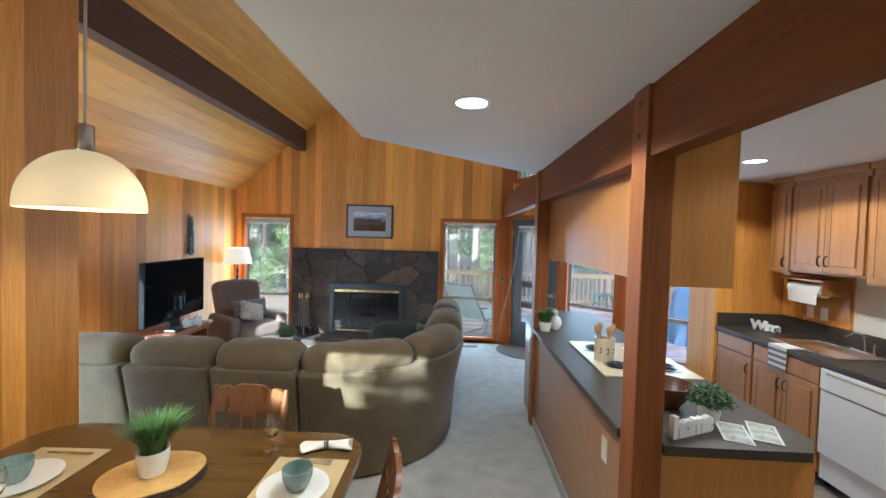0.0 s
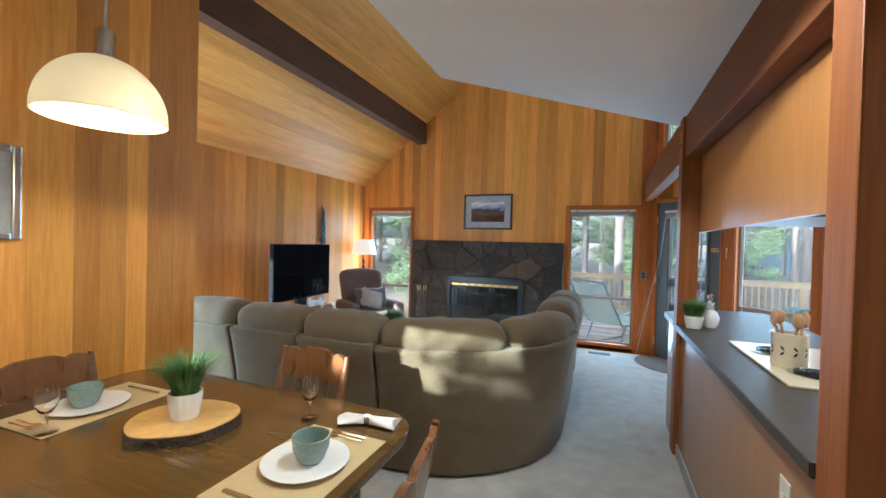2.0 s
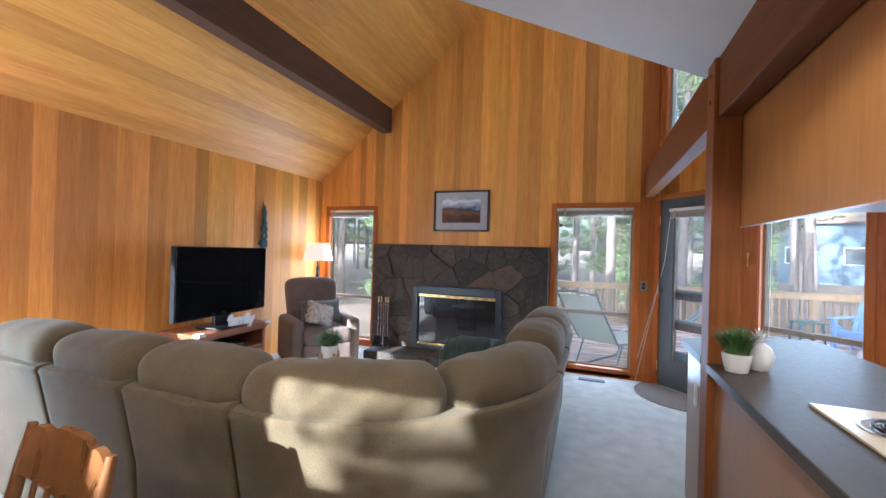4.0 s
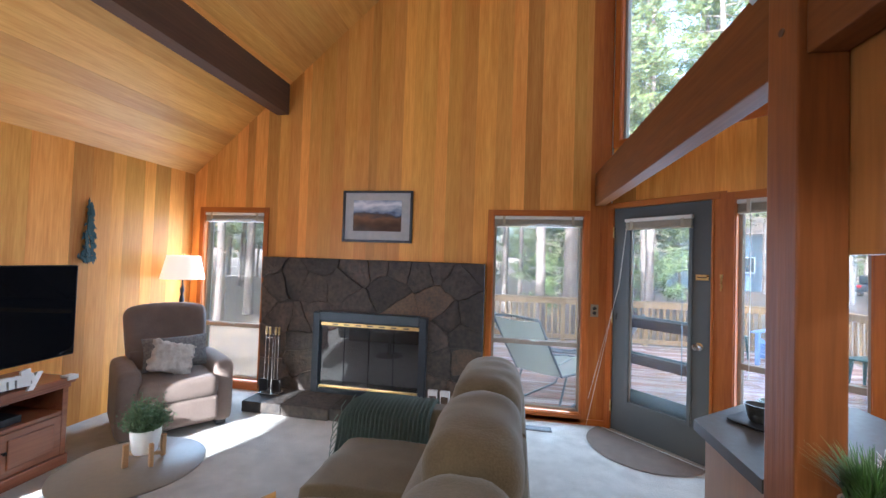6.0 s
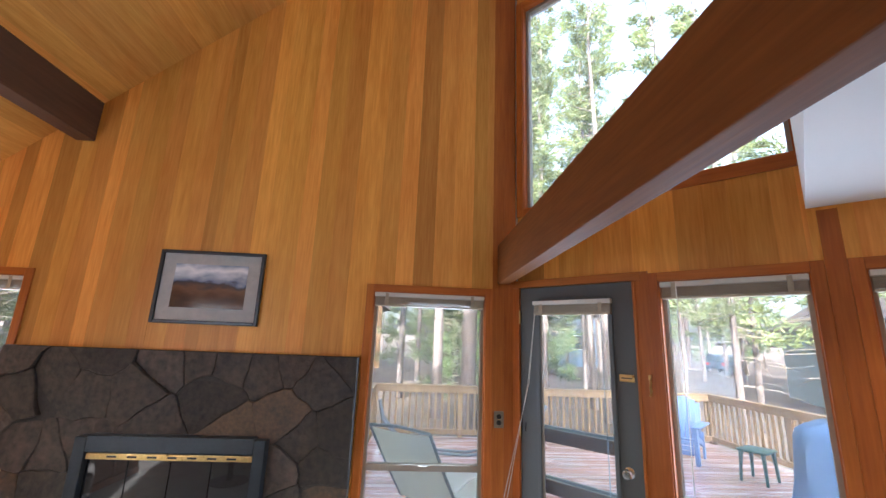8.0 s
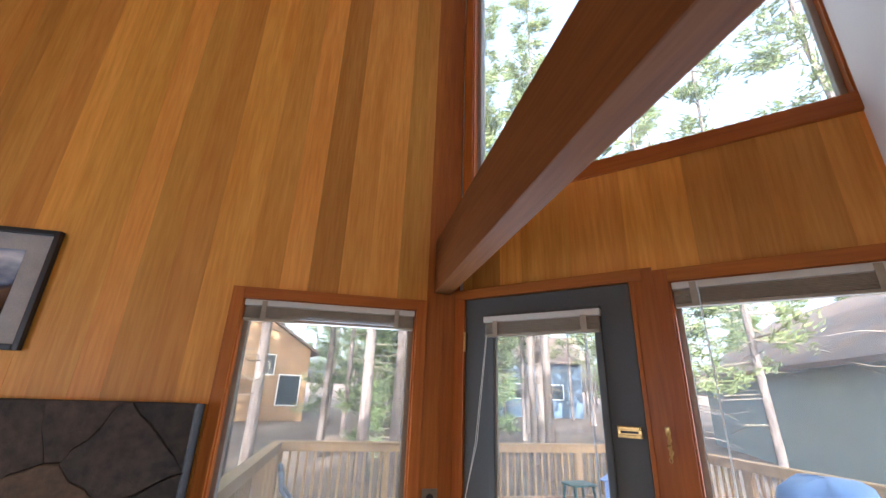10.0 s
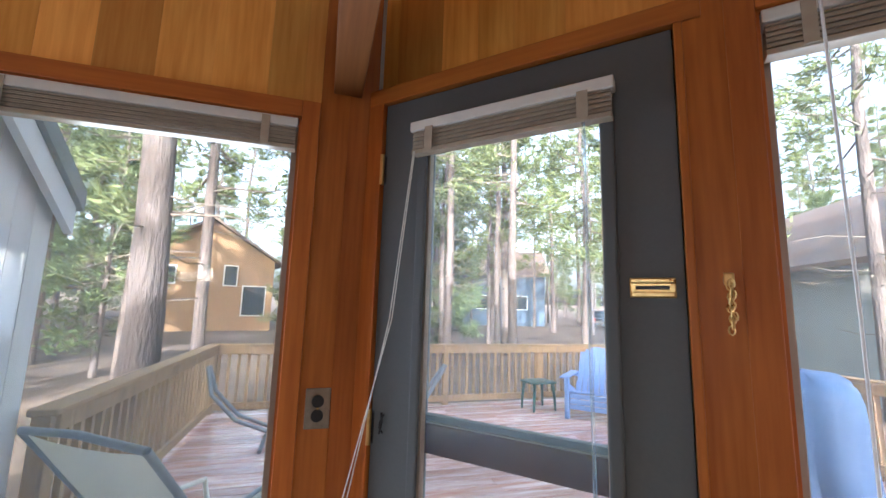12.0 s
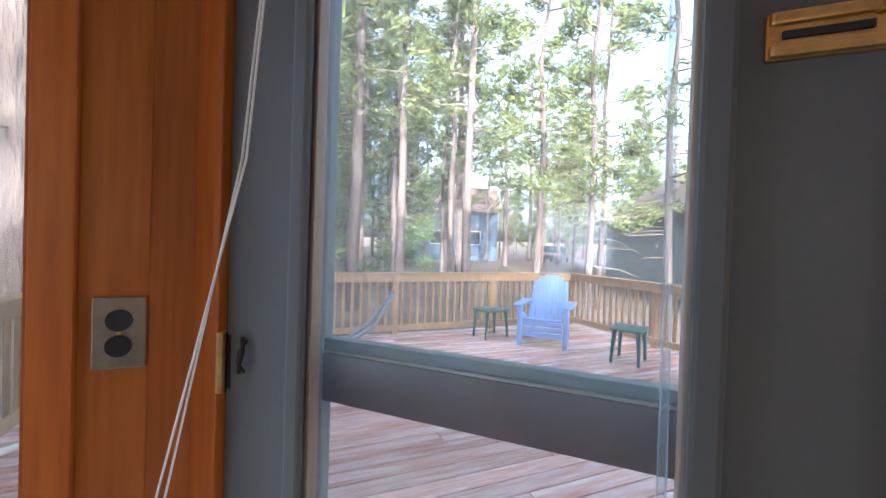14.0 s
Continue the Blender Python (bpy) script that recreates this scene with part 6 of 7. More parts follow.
def panel_door(parent, x, y0, y1, z0, z1, handle=None, drawer=False):
    d = part("drawer" if drawer else "cabinet_door", bevelled(x - 0.02, x, y0, y1, z0, z1, 0.004), OAK, parent)
    if not drawer:
        part("raised_panel", bevelled(x - 0.026, x - 0.018, y0 + 0.055, y1 - 0.055, z0 + 0.055, z1 - 0.055, 0.006), OAK, d)
        # raised dark strips beside the panel stand in for shaded grooves
        for a0, a1, b0, b1 in ((y0 + 0.045, y0 + 0.05, z0 + 0.045, z1 - 0.045), (y1 - 0.05, y1 - 0.045, z0 + 0.045, z1 - 0.045)):
            part("groove_shade", bevelled(x - 0.0215, x - 0.0195, a0, a1, b0, b1, 0.0005), WOODBOWL, d)
    if handle:
        hy, hz = handle
        part("handle", tube([(x - 0.02, hy, hz - 0.042), (x - 0.042, hy, hz - 0.03), (x - 0.047, hy, hz), (x - 0.042, hy, hz + 0.03), (x - 0.02, hy, hz + 0.042)], 0.005, 8), BRONZE, d, "dark bronze pull")
    return d


FX = 2.68
for y0, y1, two in ((3.60, 4.08, False), (2.94, 3.59, True)):
    u_ = thing("base_cabinet", "honey maple base cabinet with raised-panel doors", "cabinet", group="kitchen base cabinets")
    part("body", bevelled(FX, XE - 0.004, y0, y1, 0.10, 0.878, 0.002), OAK, u_)
    part("toe_kick", bevelled(FX + 0.06, XE - 0.004, y0, y1, 0.0, 0.10, 0.002), BLACK, u_)
    panel_door(u_, FX, y0 + 0.01, y1 - 0.01, 0.735, 0.868, None, True)
    if two:
        ym = (y0 + y1) / 2
        panel_door(u_, FX, y0 + 0.01, ym - 0.002, 0.11, 0.725, (ym - 0.03, 0.62))
        panel_door(u_, FX, ym + 0.002, y1 - 0.01, 0.11, 0.725, (ym + 0.03, 0.62))
    else:
        panel_door(u_, FX, y0 + 0.01, y1 - 0.01, 0.11, 0.725, (y0 + 0.05, 0.62))
dw = thing("dishwasher", "white dishwasher built in beside the sink cabinet", "dishwasher")
part("body", bevelled(FX + 0.01, XE - 0.004, 2.325, 2.93, 0.10, 0.876, 0.004), APPL, dw)
part("door_panel", bevelled(FX - 0.028, FX + 0.009, 2.33, 2.925, 0.26, 0.715, 0.006), APPL, dw)
part("control_panel", bevelled(FX - 0.034, FX + 0.009, 2.33, 2.925, 0.722, 0.872, 0.006), APPL, dw)
part("vent_strip", bevelled(FX - 0.036, FX - 0.0335, 2.45, 2.88, 0.835, 0.848, 0.001), BLIND, dw)
part("kick_plate", bevelled(FX - 0.005, FX + 0.009, 2.33, 2.925, 0.075, 0.252, 0.003), APPL, dw)
u_ = thing("base_cabinet", "honey maple base cabinet beside the dishwasher", "cabinet", group="kitchen base cabinets")
part("body", bevelled(FX, XE - 0.004, 0.4, 2.32, 0.10, 0.878, 0.002), OAK, u_)
wt = thing("kitchen_worktop", "dark laminate worktop with matching splashback", "worktop")
SX0, SX1, SY0, SY1 = 2.80, 3.18, 2.98, 3.56
for x0, x1, y0, y1 in ((FX - 0.03, XE - 0.02, 0.4, SY0), (FX - 0.03, XE - 0.02, SY1, KY1 - 0.003), (FX - 0.03, SX0, SY0, SY1), (SX1, XE - 0.02, SY0, SY1)):
    part("slab", bevelled(x0, x1, y0, y1, 0.88, 0.92, 0.003), LAMINATE, wt)
part("splashback", bevelled(XE - 0.04, XE - 0.018, 0.4, KY1 - 0.003, 0.92, 1.05, 0.003), LAMINATE, wt)
part("splashback", bevelled(FX - 0.02, XE - 0.04, KY1 - 0.022, KY1 - 0.003, 0.92, 1.05, 0.003), LAMINATE, wt)
sink = thing("kitchen_sink", "stainless steel sink set in the worktop", "sink")
bm = bmesh.new()
for x0, x1, y0, y1, z0, z1 in ((SX0, SX1, SY0, SY0 + 0.006, 0.76, 0.921), (SX0, SX1, SY1 - 0.006, SY1, 0.76, 0.921), (SX0, SX0 + 0.006, SY0 + 0.006, SY1 - 0.006, 0.76, 0.921), (SX1 - 0.006, SX1, SY0 + 0.006, SY1 - 0.006, 0.76, 0.921), (SX0, SX1, SY0, SY1, 0.752, 0.759)):
    box(bm, x0, x1, y0, y1, z0, z1)
part("basin", bm, CHROME, sink)
for x0, x1, y0, y1 in ((SX0 - 0.02, SX1 + 0.02, SY0 - 0.02, SY0 + 0.004), (SX0 - 0.02, SX1 + 0.02, SY1 - 0.004, SY1 + 0.02), (SX0 - 0.02, SX0 + 0.004, SY0 + 0.004, SY1 - 0.004), (SX1 - 0.004, SX1 + 0.02, SY0 + 0.004, SY1 - 0.004)):
    part("rim", bevelled(x0, x1, y0, y1, 0.9205, 0.926, 0.002), CHROME, sink)
tap = thing("kitchen_tap", "chrome kitchen tap behind the sink", "tap", pose(3.225, 3.20, 0.9205))
part("base", bevelled(-0.02, 0.02, -0.10, 0.10, 0, 0.012, 0.005), CHROME, tap)
part("spout", tube([(0, 0, 0.01), (0, 0, 0.09), (-0.03, 0, 0.14), (-0.09, 0, 0.15), (-0.16, 0, 0.12)], 0.011, 10), CHROME, tap, "", 50)
part("lever", tube([(0, -0.07, 0.01), (0, -0.07, 0.05), (-0.02, -0.09, 0.075)], 0.009, 8), CHROME, tap, "", 50)
towel = thing("tea_towel", "white tea towel with grey stripes hung over the worktop edge", "towel")
for k in range(8):
    z1 = 0.922 - k * 0.024
    bm = bmesh.new()
    box(bm, FX - 0.036 - 0.003, FX - 0.032 - 0.003, 3.22, 3.40, z1 - 0.0242, z1)
    part("stripe", bm, mat("grey_stripe", (0.20, 0.20, 0.21), 0.9, dark=(0.16, 0.16, 0.17), scale=30, fine=200, bump=0.3) if k % 2 else LINEN, towel)
part("fold", bevelled(FX - 0.038, FX + 0.10, 3.22, 3.40, 0.9205, 0.925, 0.001), LINEN, towel)
lettering("Wine", 0.115, 0.016, WHITECER, Matrix.Translation((2.99, 3.90, 0.926)) @ Matrix.Rotation(radians(-58), 4, "Z") @ Matrix.Rotation(radians(86), 4, "X"), "white cut-out word sign behind the sink", bold=0.005)
UX = 3.0
for y0, y1, two, zb in ((3.66, 3.885, False, 1.50), (3.00, 3.65, True, 1.53), (2.35, 2.985, True, 1.48), (1.7, 2.34, True, 1.48)):
    u_ = thing("wall_cabinet", "honey maple wall cabinet with raised-panel doors", "cabinet", group="kitchen wall cabinets")
    part("body", bevelled(UX, XE - 0.02, y0, y1, zb - 0.02, 2.31, 0.002), OAK, u_)
    if two:
        ym = (y0 + y1) / 2
        panel_door(u_, UX, y0 + 0.008, ym - 0.002, zb, 2.26, (ym - 0.03, zb + 0.09))
        panel_door(u_, UX, ym + 0.002, y1 - 0.008, zb, 2.26, (ym + 0.03, zb + 0.09))
    else:
        panel_door(u_, UX, y0 + 0.008, y1 - 0.008, zb, 2.26, (y0 + 0.05, zb + 0.09))
    part("cornice", bevelled(UX - 0.03, XE - 0.02, y0, y1, 2.31, CEIL - 0.001, 0.004), OAK, u_)
ph = thing("paper_towel_holder", "wooden wall shelf holding a white kitchen roll", "kitchen roll holder")
part("shelf", bevelled(3.05, XE - 0.018, 3.40, 3.86, 1.435, 1.455, 0.003), OAK, ph)
part("backboard", bevelled(XE - 0.035, XE - 0.018, 3.40, 3.86, 1.10, 1.435, 0.003), OAK, ph)
part("roll", tube([(3.13, 3.45, 1.36), (3.13, 3.78, 1.36)], 0.058, 28), LINEN, ph, "white kitchen roll", 40)
part("loose_sheet", prism([(3.07, 3.47), (3.072, 3.47), (3.072, 3.76), (3.07, 3.76)], lambda x, y: 1.20 + 0.28 * abs(y - 3.60), 1.36), LINEN, ph)
for y in (3.44, 3.79):
    part("bracket", bevelled(3.08, XE - 0.02, y - 0.008, y + 0.008, 1.32, 1.435, 0.003), OAK, ph)
for y in (3.62, 3.76):
    o = thing("wall_outlet", "small socket plate under the kitchen shelf", "socket", pose(XE - 0.036, y, 1.14))
    part("cover_plate", bevelled(-0.006, 0, -0.035, 0.035, -0.057, 0.057, 0.003), BLIND_RAIL, o)
hook = thing("wall_hook", "small dark metal ornament on the boarded kitchen wall", "ornament", pose(2.74, 4.105, 1.83))
part("mount", bevelled(-0.02, 0.02, -0.03, 0, -0.06, 0.06, 0.006), STEEL_D, hook)
part("arm", tube([(0, -0.02, 0.03), (-0.02, -0.06, 0.05), (0.02, -0.07, 0.02)], 0.012, 8), STEEL_D, hook)
bm_t = bmesh.new()
box(bm_t, 0.004, 0.301, 0.004, 0.301, 0, 0.011)
bmesh.ops.bevel(bm_t, geom=[e for e in bm_t.edges if e.verts[0].co.z > 0.01 and e.verts[1].co.z > 0.01], offset=0.003, segments=1, affect="EDGES")
tile_me = bpy.data.meshes.new("tile")
bm_t.to_mesh(tile_me)
bm_t.free()
tile_me.materials.append(VINYL)
for i in range(6):
    for j in range(16):
        xx, yy = 1.50 + i * 0.305, 0.2 + j * 0.305
        if yy < 4.2 and xx < 2.74:
            piece("tile", tile_me, kf, (xx, yy, -0.0118))

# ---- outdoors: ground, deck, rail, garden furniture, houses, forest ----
# litter tones spread wide, so the dark patches also paint dappled shade
GROUND = mat("dappled_pine_litter", (0.24, 0.16, 0.105), 0.95, dark=(0.065, 0.05, 0.04), scale=0.9, fine=14, bump=0.6, depth=0.05)
# deck red streaked with a much paler tone along the boards
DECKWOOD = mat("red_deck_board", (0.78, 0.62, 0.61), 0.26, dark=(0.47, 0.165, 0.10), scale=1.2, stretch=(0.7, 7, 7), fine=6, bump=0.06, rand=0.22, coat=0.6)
RAILWOOD = mat("weathered_rail_wood", (0.46, 0.30, 0.15), 0.8, dark=(0.27, 0.17, 0.085), scale=1.4, stretch=(5, 5, 1), fine=8, bump=0.15, rand=0.14)
TUBE = mat("grey_metal_tube", (0.28, 0.30, 0.33), 0.4, metal=0.5, dark=(0.22, 0.24, 0.27), scale=9, fine=60, bump=0.02)
SLING = mat("pale_mesh_sling", (0.86, 0.83, 0.74), 0.8, dark=(0.78, 0.75, 0.67), scale=20, fine=300, bump=0.2)
BLUEPL = mat("light_blue_plastic", (0.24, 0.37, 0.70), 0.45, dark=(0.21, 0.33, 0.64), scale=5, fine=40, bump=0.02)
GREENPL = mat("dark_green_plastic", (0.025, 0.095, 0.085), 0.4, dark=(0.02, 0.075, 0.068), scale=5, fine=40, bump=0.02)
TARP = mat("blue_cover_cloth", (0.12, 0.215, 0.42), 0.55, dark=(0.09, 0.165, 0.34), scale=3, fine=40, bump=0.25)

GZ, DZ = -0.62, -0.15
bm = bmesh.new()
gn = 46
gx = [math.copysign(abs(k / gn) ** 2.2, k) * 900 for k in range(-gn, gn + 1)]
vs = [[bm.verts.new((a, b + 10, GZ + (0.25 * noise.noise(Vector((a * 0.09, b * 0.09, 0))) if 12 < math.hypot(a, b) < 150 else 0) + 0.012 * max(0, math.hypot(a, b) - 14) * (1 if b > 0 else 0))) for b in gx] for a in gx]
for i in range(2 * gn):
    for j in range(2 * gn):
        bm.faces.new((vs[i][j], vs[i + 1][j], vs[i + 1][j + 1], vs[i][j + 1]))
tagged(part("ground", bm, GROUND, None, "", 60), "forest floor of dry brown pine litter with painted dapples of shade", "ground", "", "structure")

deck = thing("deck", "red-brown timber deck of narrow boards with pale streaks", "deck", kind="structure")
DX0, DX1, DY1 = -0.70, 6.15, 11.62
for x0, x1 in ((-0.62, 6.05),):
    part("deck_frame", prism([(-0.66, 6.72), (0.95, 6.72), (3.0, 4.75), (6.1, 4.75), (6.1, 11.58), (-0.66, 11.58)], DZ - 0.3, DZ - 0.04), STORMBROWN, deck)
y = 4.8
rd = random.Random(6)
while y < DY1 - 0.02:
    y1 = y + 0.139
    xs0 = DX0 if y > 6.75 else max(1.0, (7.52 + 0.16 - y1) * 1.0)
    xm = rd.uniform(1.6, 4.4) if xs0 < 1.5 else None
    for a, b in (((xs0, xm), (xm, DX1)) if xm else ((xs0, DX1),)):
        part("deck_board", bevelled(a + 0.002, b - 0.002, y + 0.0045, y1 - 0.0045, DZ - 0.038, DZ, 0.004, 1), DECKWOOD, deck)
    y = y1

rail = thing("deck_rail", "weathered timber deck railing with square balusters", "railing", kind="structure")
bal = bmesh.new()
box(bal, -0.018, 0.018, -0.018, 0.018, -0.055, 0.66)
bal_me = bpy.data.meshes.new("baluster")
bal.to_mesh(bal_me), bal.free()
bal_me.materials.append(RAILWOOD)
for (xa, ya), (xb, yb) in (((-0.62, 8.02), (-0.62, 11.52)), ((-0.62, 11.52), (6.05, 11.52)), ((6.05, 11.52), (6.05, 6.2))):
    L_ = math.hypot(xb - xa, yb - ya)
    m = Matrix.Translation((xa, ya, 0)) @ Matrix.Rotation(math.atan2(yb - ya, xb - xa), 4, "Z")
    part("cap_rail", bevelled(-0.07, L_ + 0.07, -0.07, 0.07, 0.745, 0.783, 0.006, 1, m), RAILWOOD, rail)
    part("upper_rail", bevelled(0, L_, -0.019, 0.019, 0.645, 0.745, 0.004, 1, m @ Matrix.Translation((0, -0.037, 0))), RAILWOOD, rail)
    part("lower_rail", bevelled(0, L_, -0.019, 0.019, -0.09, 0.0, 0.004, 1, m @ Matrix.Translation((0, -0.037, 0))), RAILWOOD, rail)
    n_ = max(2, round(L_ / 1.7))
    for k in range(n_ + 1):
        part("rail_post", bevelled(-0.045, 0.045, -0.045, 0.045, DZ - 0.2, 0.745, 0.004, 1, m @ Matrix.Translation((L_ * k / n_, 0.012, 0))), RAILWOOD, rail)
    for k in range(int(L_ / 0.125)):
        p = m @ Vector((0.07 + k * 0.125, 0.002, 0))
        piece("baluster", bal_me, rail, p)

# chimney chase beside the deck
ch_ = thing("chimney_chase", "grey boarded chimney chase with sloped cap", "chimney", kind="structure")
for k in range(9):
    y0 = 6.68 + k * 0.148
    part("siding_board", prism([(-0.77, y0 + 0.002), (-0.75, y0 + 0.002), (-0.75, y0 + 0.146), (-0.77, y0 + 0.146)], -0.8, lambda x, y: 2.95 - 0.78 * (y - 6.68)), SIDING, ch_)
part("chase_core", prism([(-2.5, 6.68), (-0.772, 6.68), (-0.772, 8.01), (-2.5, 8.01)], -0.8, lambda x, y: 2.94 - 0.78 * (y - 6.68)), SIDING, ch_)
part("cap", prism([(-2.7, 6.60), (-0.63, 6.60), (-0.63, 8.06), (-2.7, 8.06)], lambda x, y: 2.96 - 0.78 * (y - 6.68), lambda x, y: 3.08 - 0.78 * (y - 6.68)), STORMGREY, ch_)
part("fascia", prism([(-0.70, 6.62), (-0.66, 6.62), (-0.66, 8.04), (-0.70, 8.04)], lambda x, y: 2.80 - 0.78 * (y - 6.68), lambda x, y: 2.955 - 0.78 * (y - 6.68)), SIDING, ch_)

# sling lounger
lm = Matrix.Translation((0.32, 7.32, DZ)) @ Matrix.Rotation(math.atan2(0.84, 0.54), 4, "Z")
lo = thing("sun_lounger", "pale mesh sling lounger with grey tube frame on the deck", "lounger", lm)
for s in (-0.29, 0.29):
    part("side_rail", tube([(-0.52, s, 1.07), (-0.25, s, 0.71), (0, s, 0.40), (0.45, s, 0.36), (0.95, s, 0.40), (1.30, s, 0.34)], 0.014, 8), TUBE, lo, "", 50)
    part("leg", tube([(-0.25, s, 0.0), (-0.05, s, 0.06), (0.12, s, 0.38)], 0.013, 8), TUBE, lo, "", 50)
    part("leg", tube([(0.92, s, 0.39), (1.08, s, 0.10), (0.98, s, 0.0)], 0.013, 8), TUBE, lo, "", 50)
    part("runner", tube([(-0.28, s, 0.012), (0.30, s, 0.012), (1.0, s, 0.012)], 0.012, 8), TUBE, lo, "", 50)
    part("armrest", tube([(-0.12, s * 1.08, 0.56), (0.10, s * 1.15, 0.60), (0.34, s * 1.15, 0.58), (0.38, s * 1.1, 0.38)], 0.014, 8), SLING, lo, "", 50)
part("head_bar", tube([(-0.52, -0.29, 1.07), (-0.53, 0, 1.09), (-0.52, 0.29, 1.07)], 0.014, 8), TUBE, lo, "", 50)
part("foot_bar", tube([(1.30, -0.29, 0.34), (1.31, 0, 0.34), (1.30, 0.29, 0.34)], 0.014, 8), TUBE, lo, "", 50)
for pts in (((-0.51, 1.055), (-0.25, 0.70), (-0.01, 0.40)), ((0.01, 0.395), (0.45, 0.35), (0.95, 0.39), (1.29, 0.335))):
    bm = bmesh.new()
    rows = [[bm.verts.new((x, s * 0.28, z - 0.015 * (1 - s * s))) for s in (-1, -0.5, 0, 0.5, 1)] for x, z in pts]
    for a, b in zip(rows, rows[1:]):
        for i in range(4):
            bm.faces.new((a[i], a[i + 1], b[i + 1], b[i]))
    bmesh.ops.solidify(bm, geom=bm.faces[:], thickness=0.006)
    part("sling", bm, SLING, lo, "", 50)
ham = thing("hammock_stand", "curved grey metal hammock stand on the deck", "hammock stand", pose(0.15, 10.35, DZ))
for s in (-0.10, 0.10):
    part("arc", tube([(-0.55, s * 0.4, 0.80), (-0.48, s, 0.52), (-0.22, s, 0.24), (0.25, s, 0.05), (0.9, s, 0.02), (1.5, s, 0.12), (1.95, s, 0.42), (2.2, s * 0.4, 0.78)], 0.022, 10), TUBE, ham, "", 50)
for x in (0.1, 1.4):
    part("foot", tube([(x, -0.5, 0.022), (x, 0, 0.03), (x, 0.5, 0.022)], 0.022, 10), TUBE, ham, "", 50)


def adirondack():
    c = thing("adirondack_chair", "light blue plastic adirondack chair on the deck", "chair")
    for k in range(7):
        x = -0.255 + k * 0.085
        top = 0.98 - 0.9 * (x ** 2) * 1.6
        b = Matrix.Translation((x, 0.20, 0.27)) @ Matrix.Rotation(radians(-22), 4, "X") @ Matrix.Rotation(-x * 0.22, 4, "Y")
        part("back_slat", bevelled(-0.037, 0.037, -0.01, 0.01, 0, top - 0.24, 0.008, 2, b), BLUEPL, c, "", 40)
    for k in range(6):
        y = -0.30 + k * 0.09
        part("seat_slat", bevelled(-0.27, 0.27, y - 0.039, y + 0.039, 0.365 - k * 0.018, 0.385 - k * 0.018, 0.006), BLUEPL, c, "", 40)
    for k in range(3):
        part("apron_slat", bevelled(-0.27, 0.27, -0.352, -0.337, 0.14 + k * 0.075, 0.205 + k * 0.075, 0.005), BLUEPL, c, "", 40)
    for s in (-1, 1):
        part("front_leg", bevelled(s * 0.31 - 0.03, s * 0.31 + 0.03, -0.37, -0.28, 0, 0.56, 0.010), BLUEPL, c, "", 40)
        part("back_leg", bevelled(s * 0.285 - 0.018, s * 0.285 + 0.018, -0.45, 0.10, -0.04, 0.05, 0.008, 2, Matrix.Translation((0, 0.12, 0.27)) @ Matrix.Rotation(radians(-20), 4, "X")), BLUEPL, c, "", 40)
        part("rear_foot", bevelled(s * 0.285 - 0.018, s * 0.285 + 0.018, 0.27, 0.34, 0, 0.42, 0.008), BLUEPL, c, "", 40)
        part("armrest", bevelled(s * 0.335 - 0.065, s * 0.335 + 0.065, -0.42, 0.34, 0.56, 0.585, 0.014), BLUEPL, c, "", 40)
    part("back_brace", bevelled(-0.33, 0.33, 0.30, 0.335, 0.50, 0.56, 0.006), BLUEPL, c, "", 40)
    return c


ad = adirondack()
ad.matrix_basis = pose(4.68, 10.45, DZ, 0, 0, -46)


def side_table(m, label):
    t = thing("side_table", label, "table", m, "plastic side tables on the deck")
    part("tabletop", rounded_slab(-0.23, 0.23, -0.19, 0.19, 0.40, 0.425, 0.05, 4, 0.006), GREENPL, t, "", 40)
    for x in (-0.18, 0.18):
        for y in (-0.14, 0.14):
            part("leg", tube([(x * 0.95, y * 0.95, 0.40), (x * 1.05, y * 1.05, 0.2), (x * 1.12, y * 1.12, 0.0)], 0.02, 6, None, [0.03, 0.022, 0.018]), GREENPL, t)
    return t


side_table(pose(4.08, 11.0, DZ, 0, 0, 8), "dark green plastic side table near the deck rail")
side_table(pose(5.10, 9.35, DZ, 0, 0, 30), "dark green plastic side table beside the covered grill")
gr = thing("covered_grill", "barbecue grill under a draped blue cover", "grill", pose(4.74, 7.74, DZ, 0, 0, 32))
bm = bmesh.new()
prev = None
cols = 40
for z, a, b, wob in ((0.0, 0.67, 0.41, 0.07), (0.25, 0.64, 0.385, 0.04), (0.5, 0.61, 0.365, 0.03), (0.75, 0.585, 0.345, 0.018), (0.92, 0.56, 0.33, 0.008), (1.0, 0.52, 0.305, 0.008), (1.05, 0.44, 0.24, 0.006), (1.09, 0.05, 0.03, 0)):
    cur = []
    for k in range(cols):
        t = 2 * math.pi * k / cols
        c_, s_ = math.cos(t), math.sin(t)
        q_ = (abs(c_) ** 6 + abs(s_) ** 6) ** (-1 / 6)
        w_ = 1 + wob * math.sin(9 * t + 2 * z) * 1.2 + wob * 0.6 * math.sin(17 * t)
        cur.append(bm.verts.new((a * c_ * q_ * w_ + 0.03 * noise.noise((c_ * 4, s_ * 4, z * 5)), b * s_ * q_ * w_ + 0.03 * noise.noise((c_ * 4 + 9, s_ * 4, z * 5)), z + (0.018 * noise.noise((c_ * 3, s_ * 3 + 5, z * 3)) if z > 0.8 else 0.01 * math.sin(5 * t)))))
    if prev:
        for k in range(cols):
            bm.faces.new((prev[k], prev[(k + 1) % cols], cur[(k + 1) % cols], cur[k]))
    prev = cur
bm.faces.new(prev)
part("cover", bm, TARP, gr, "", 50)


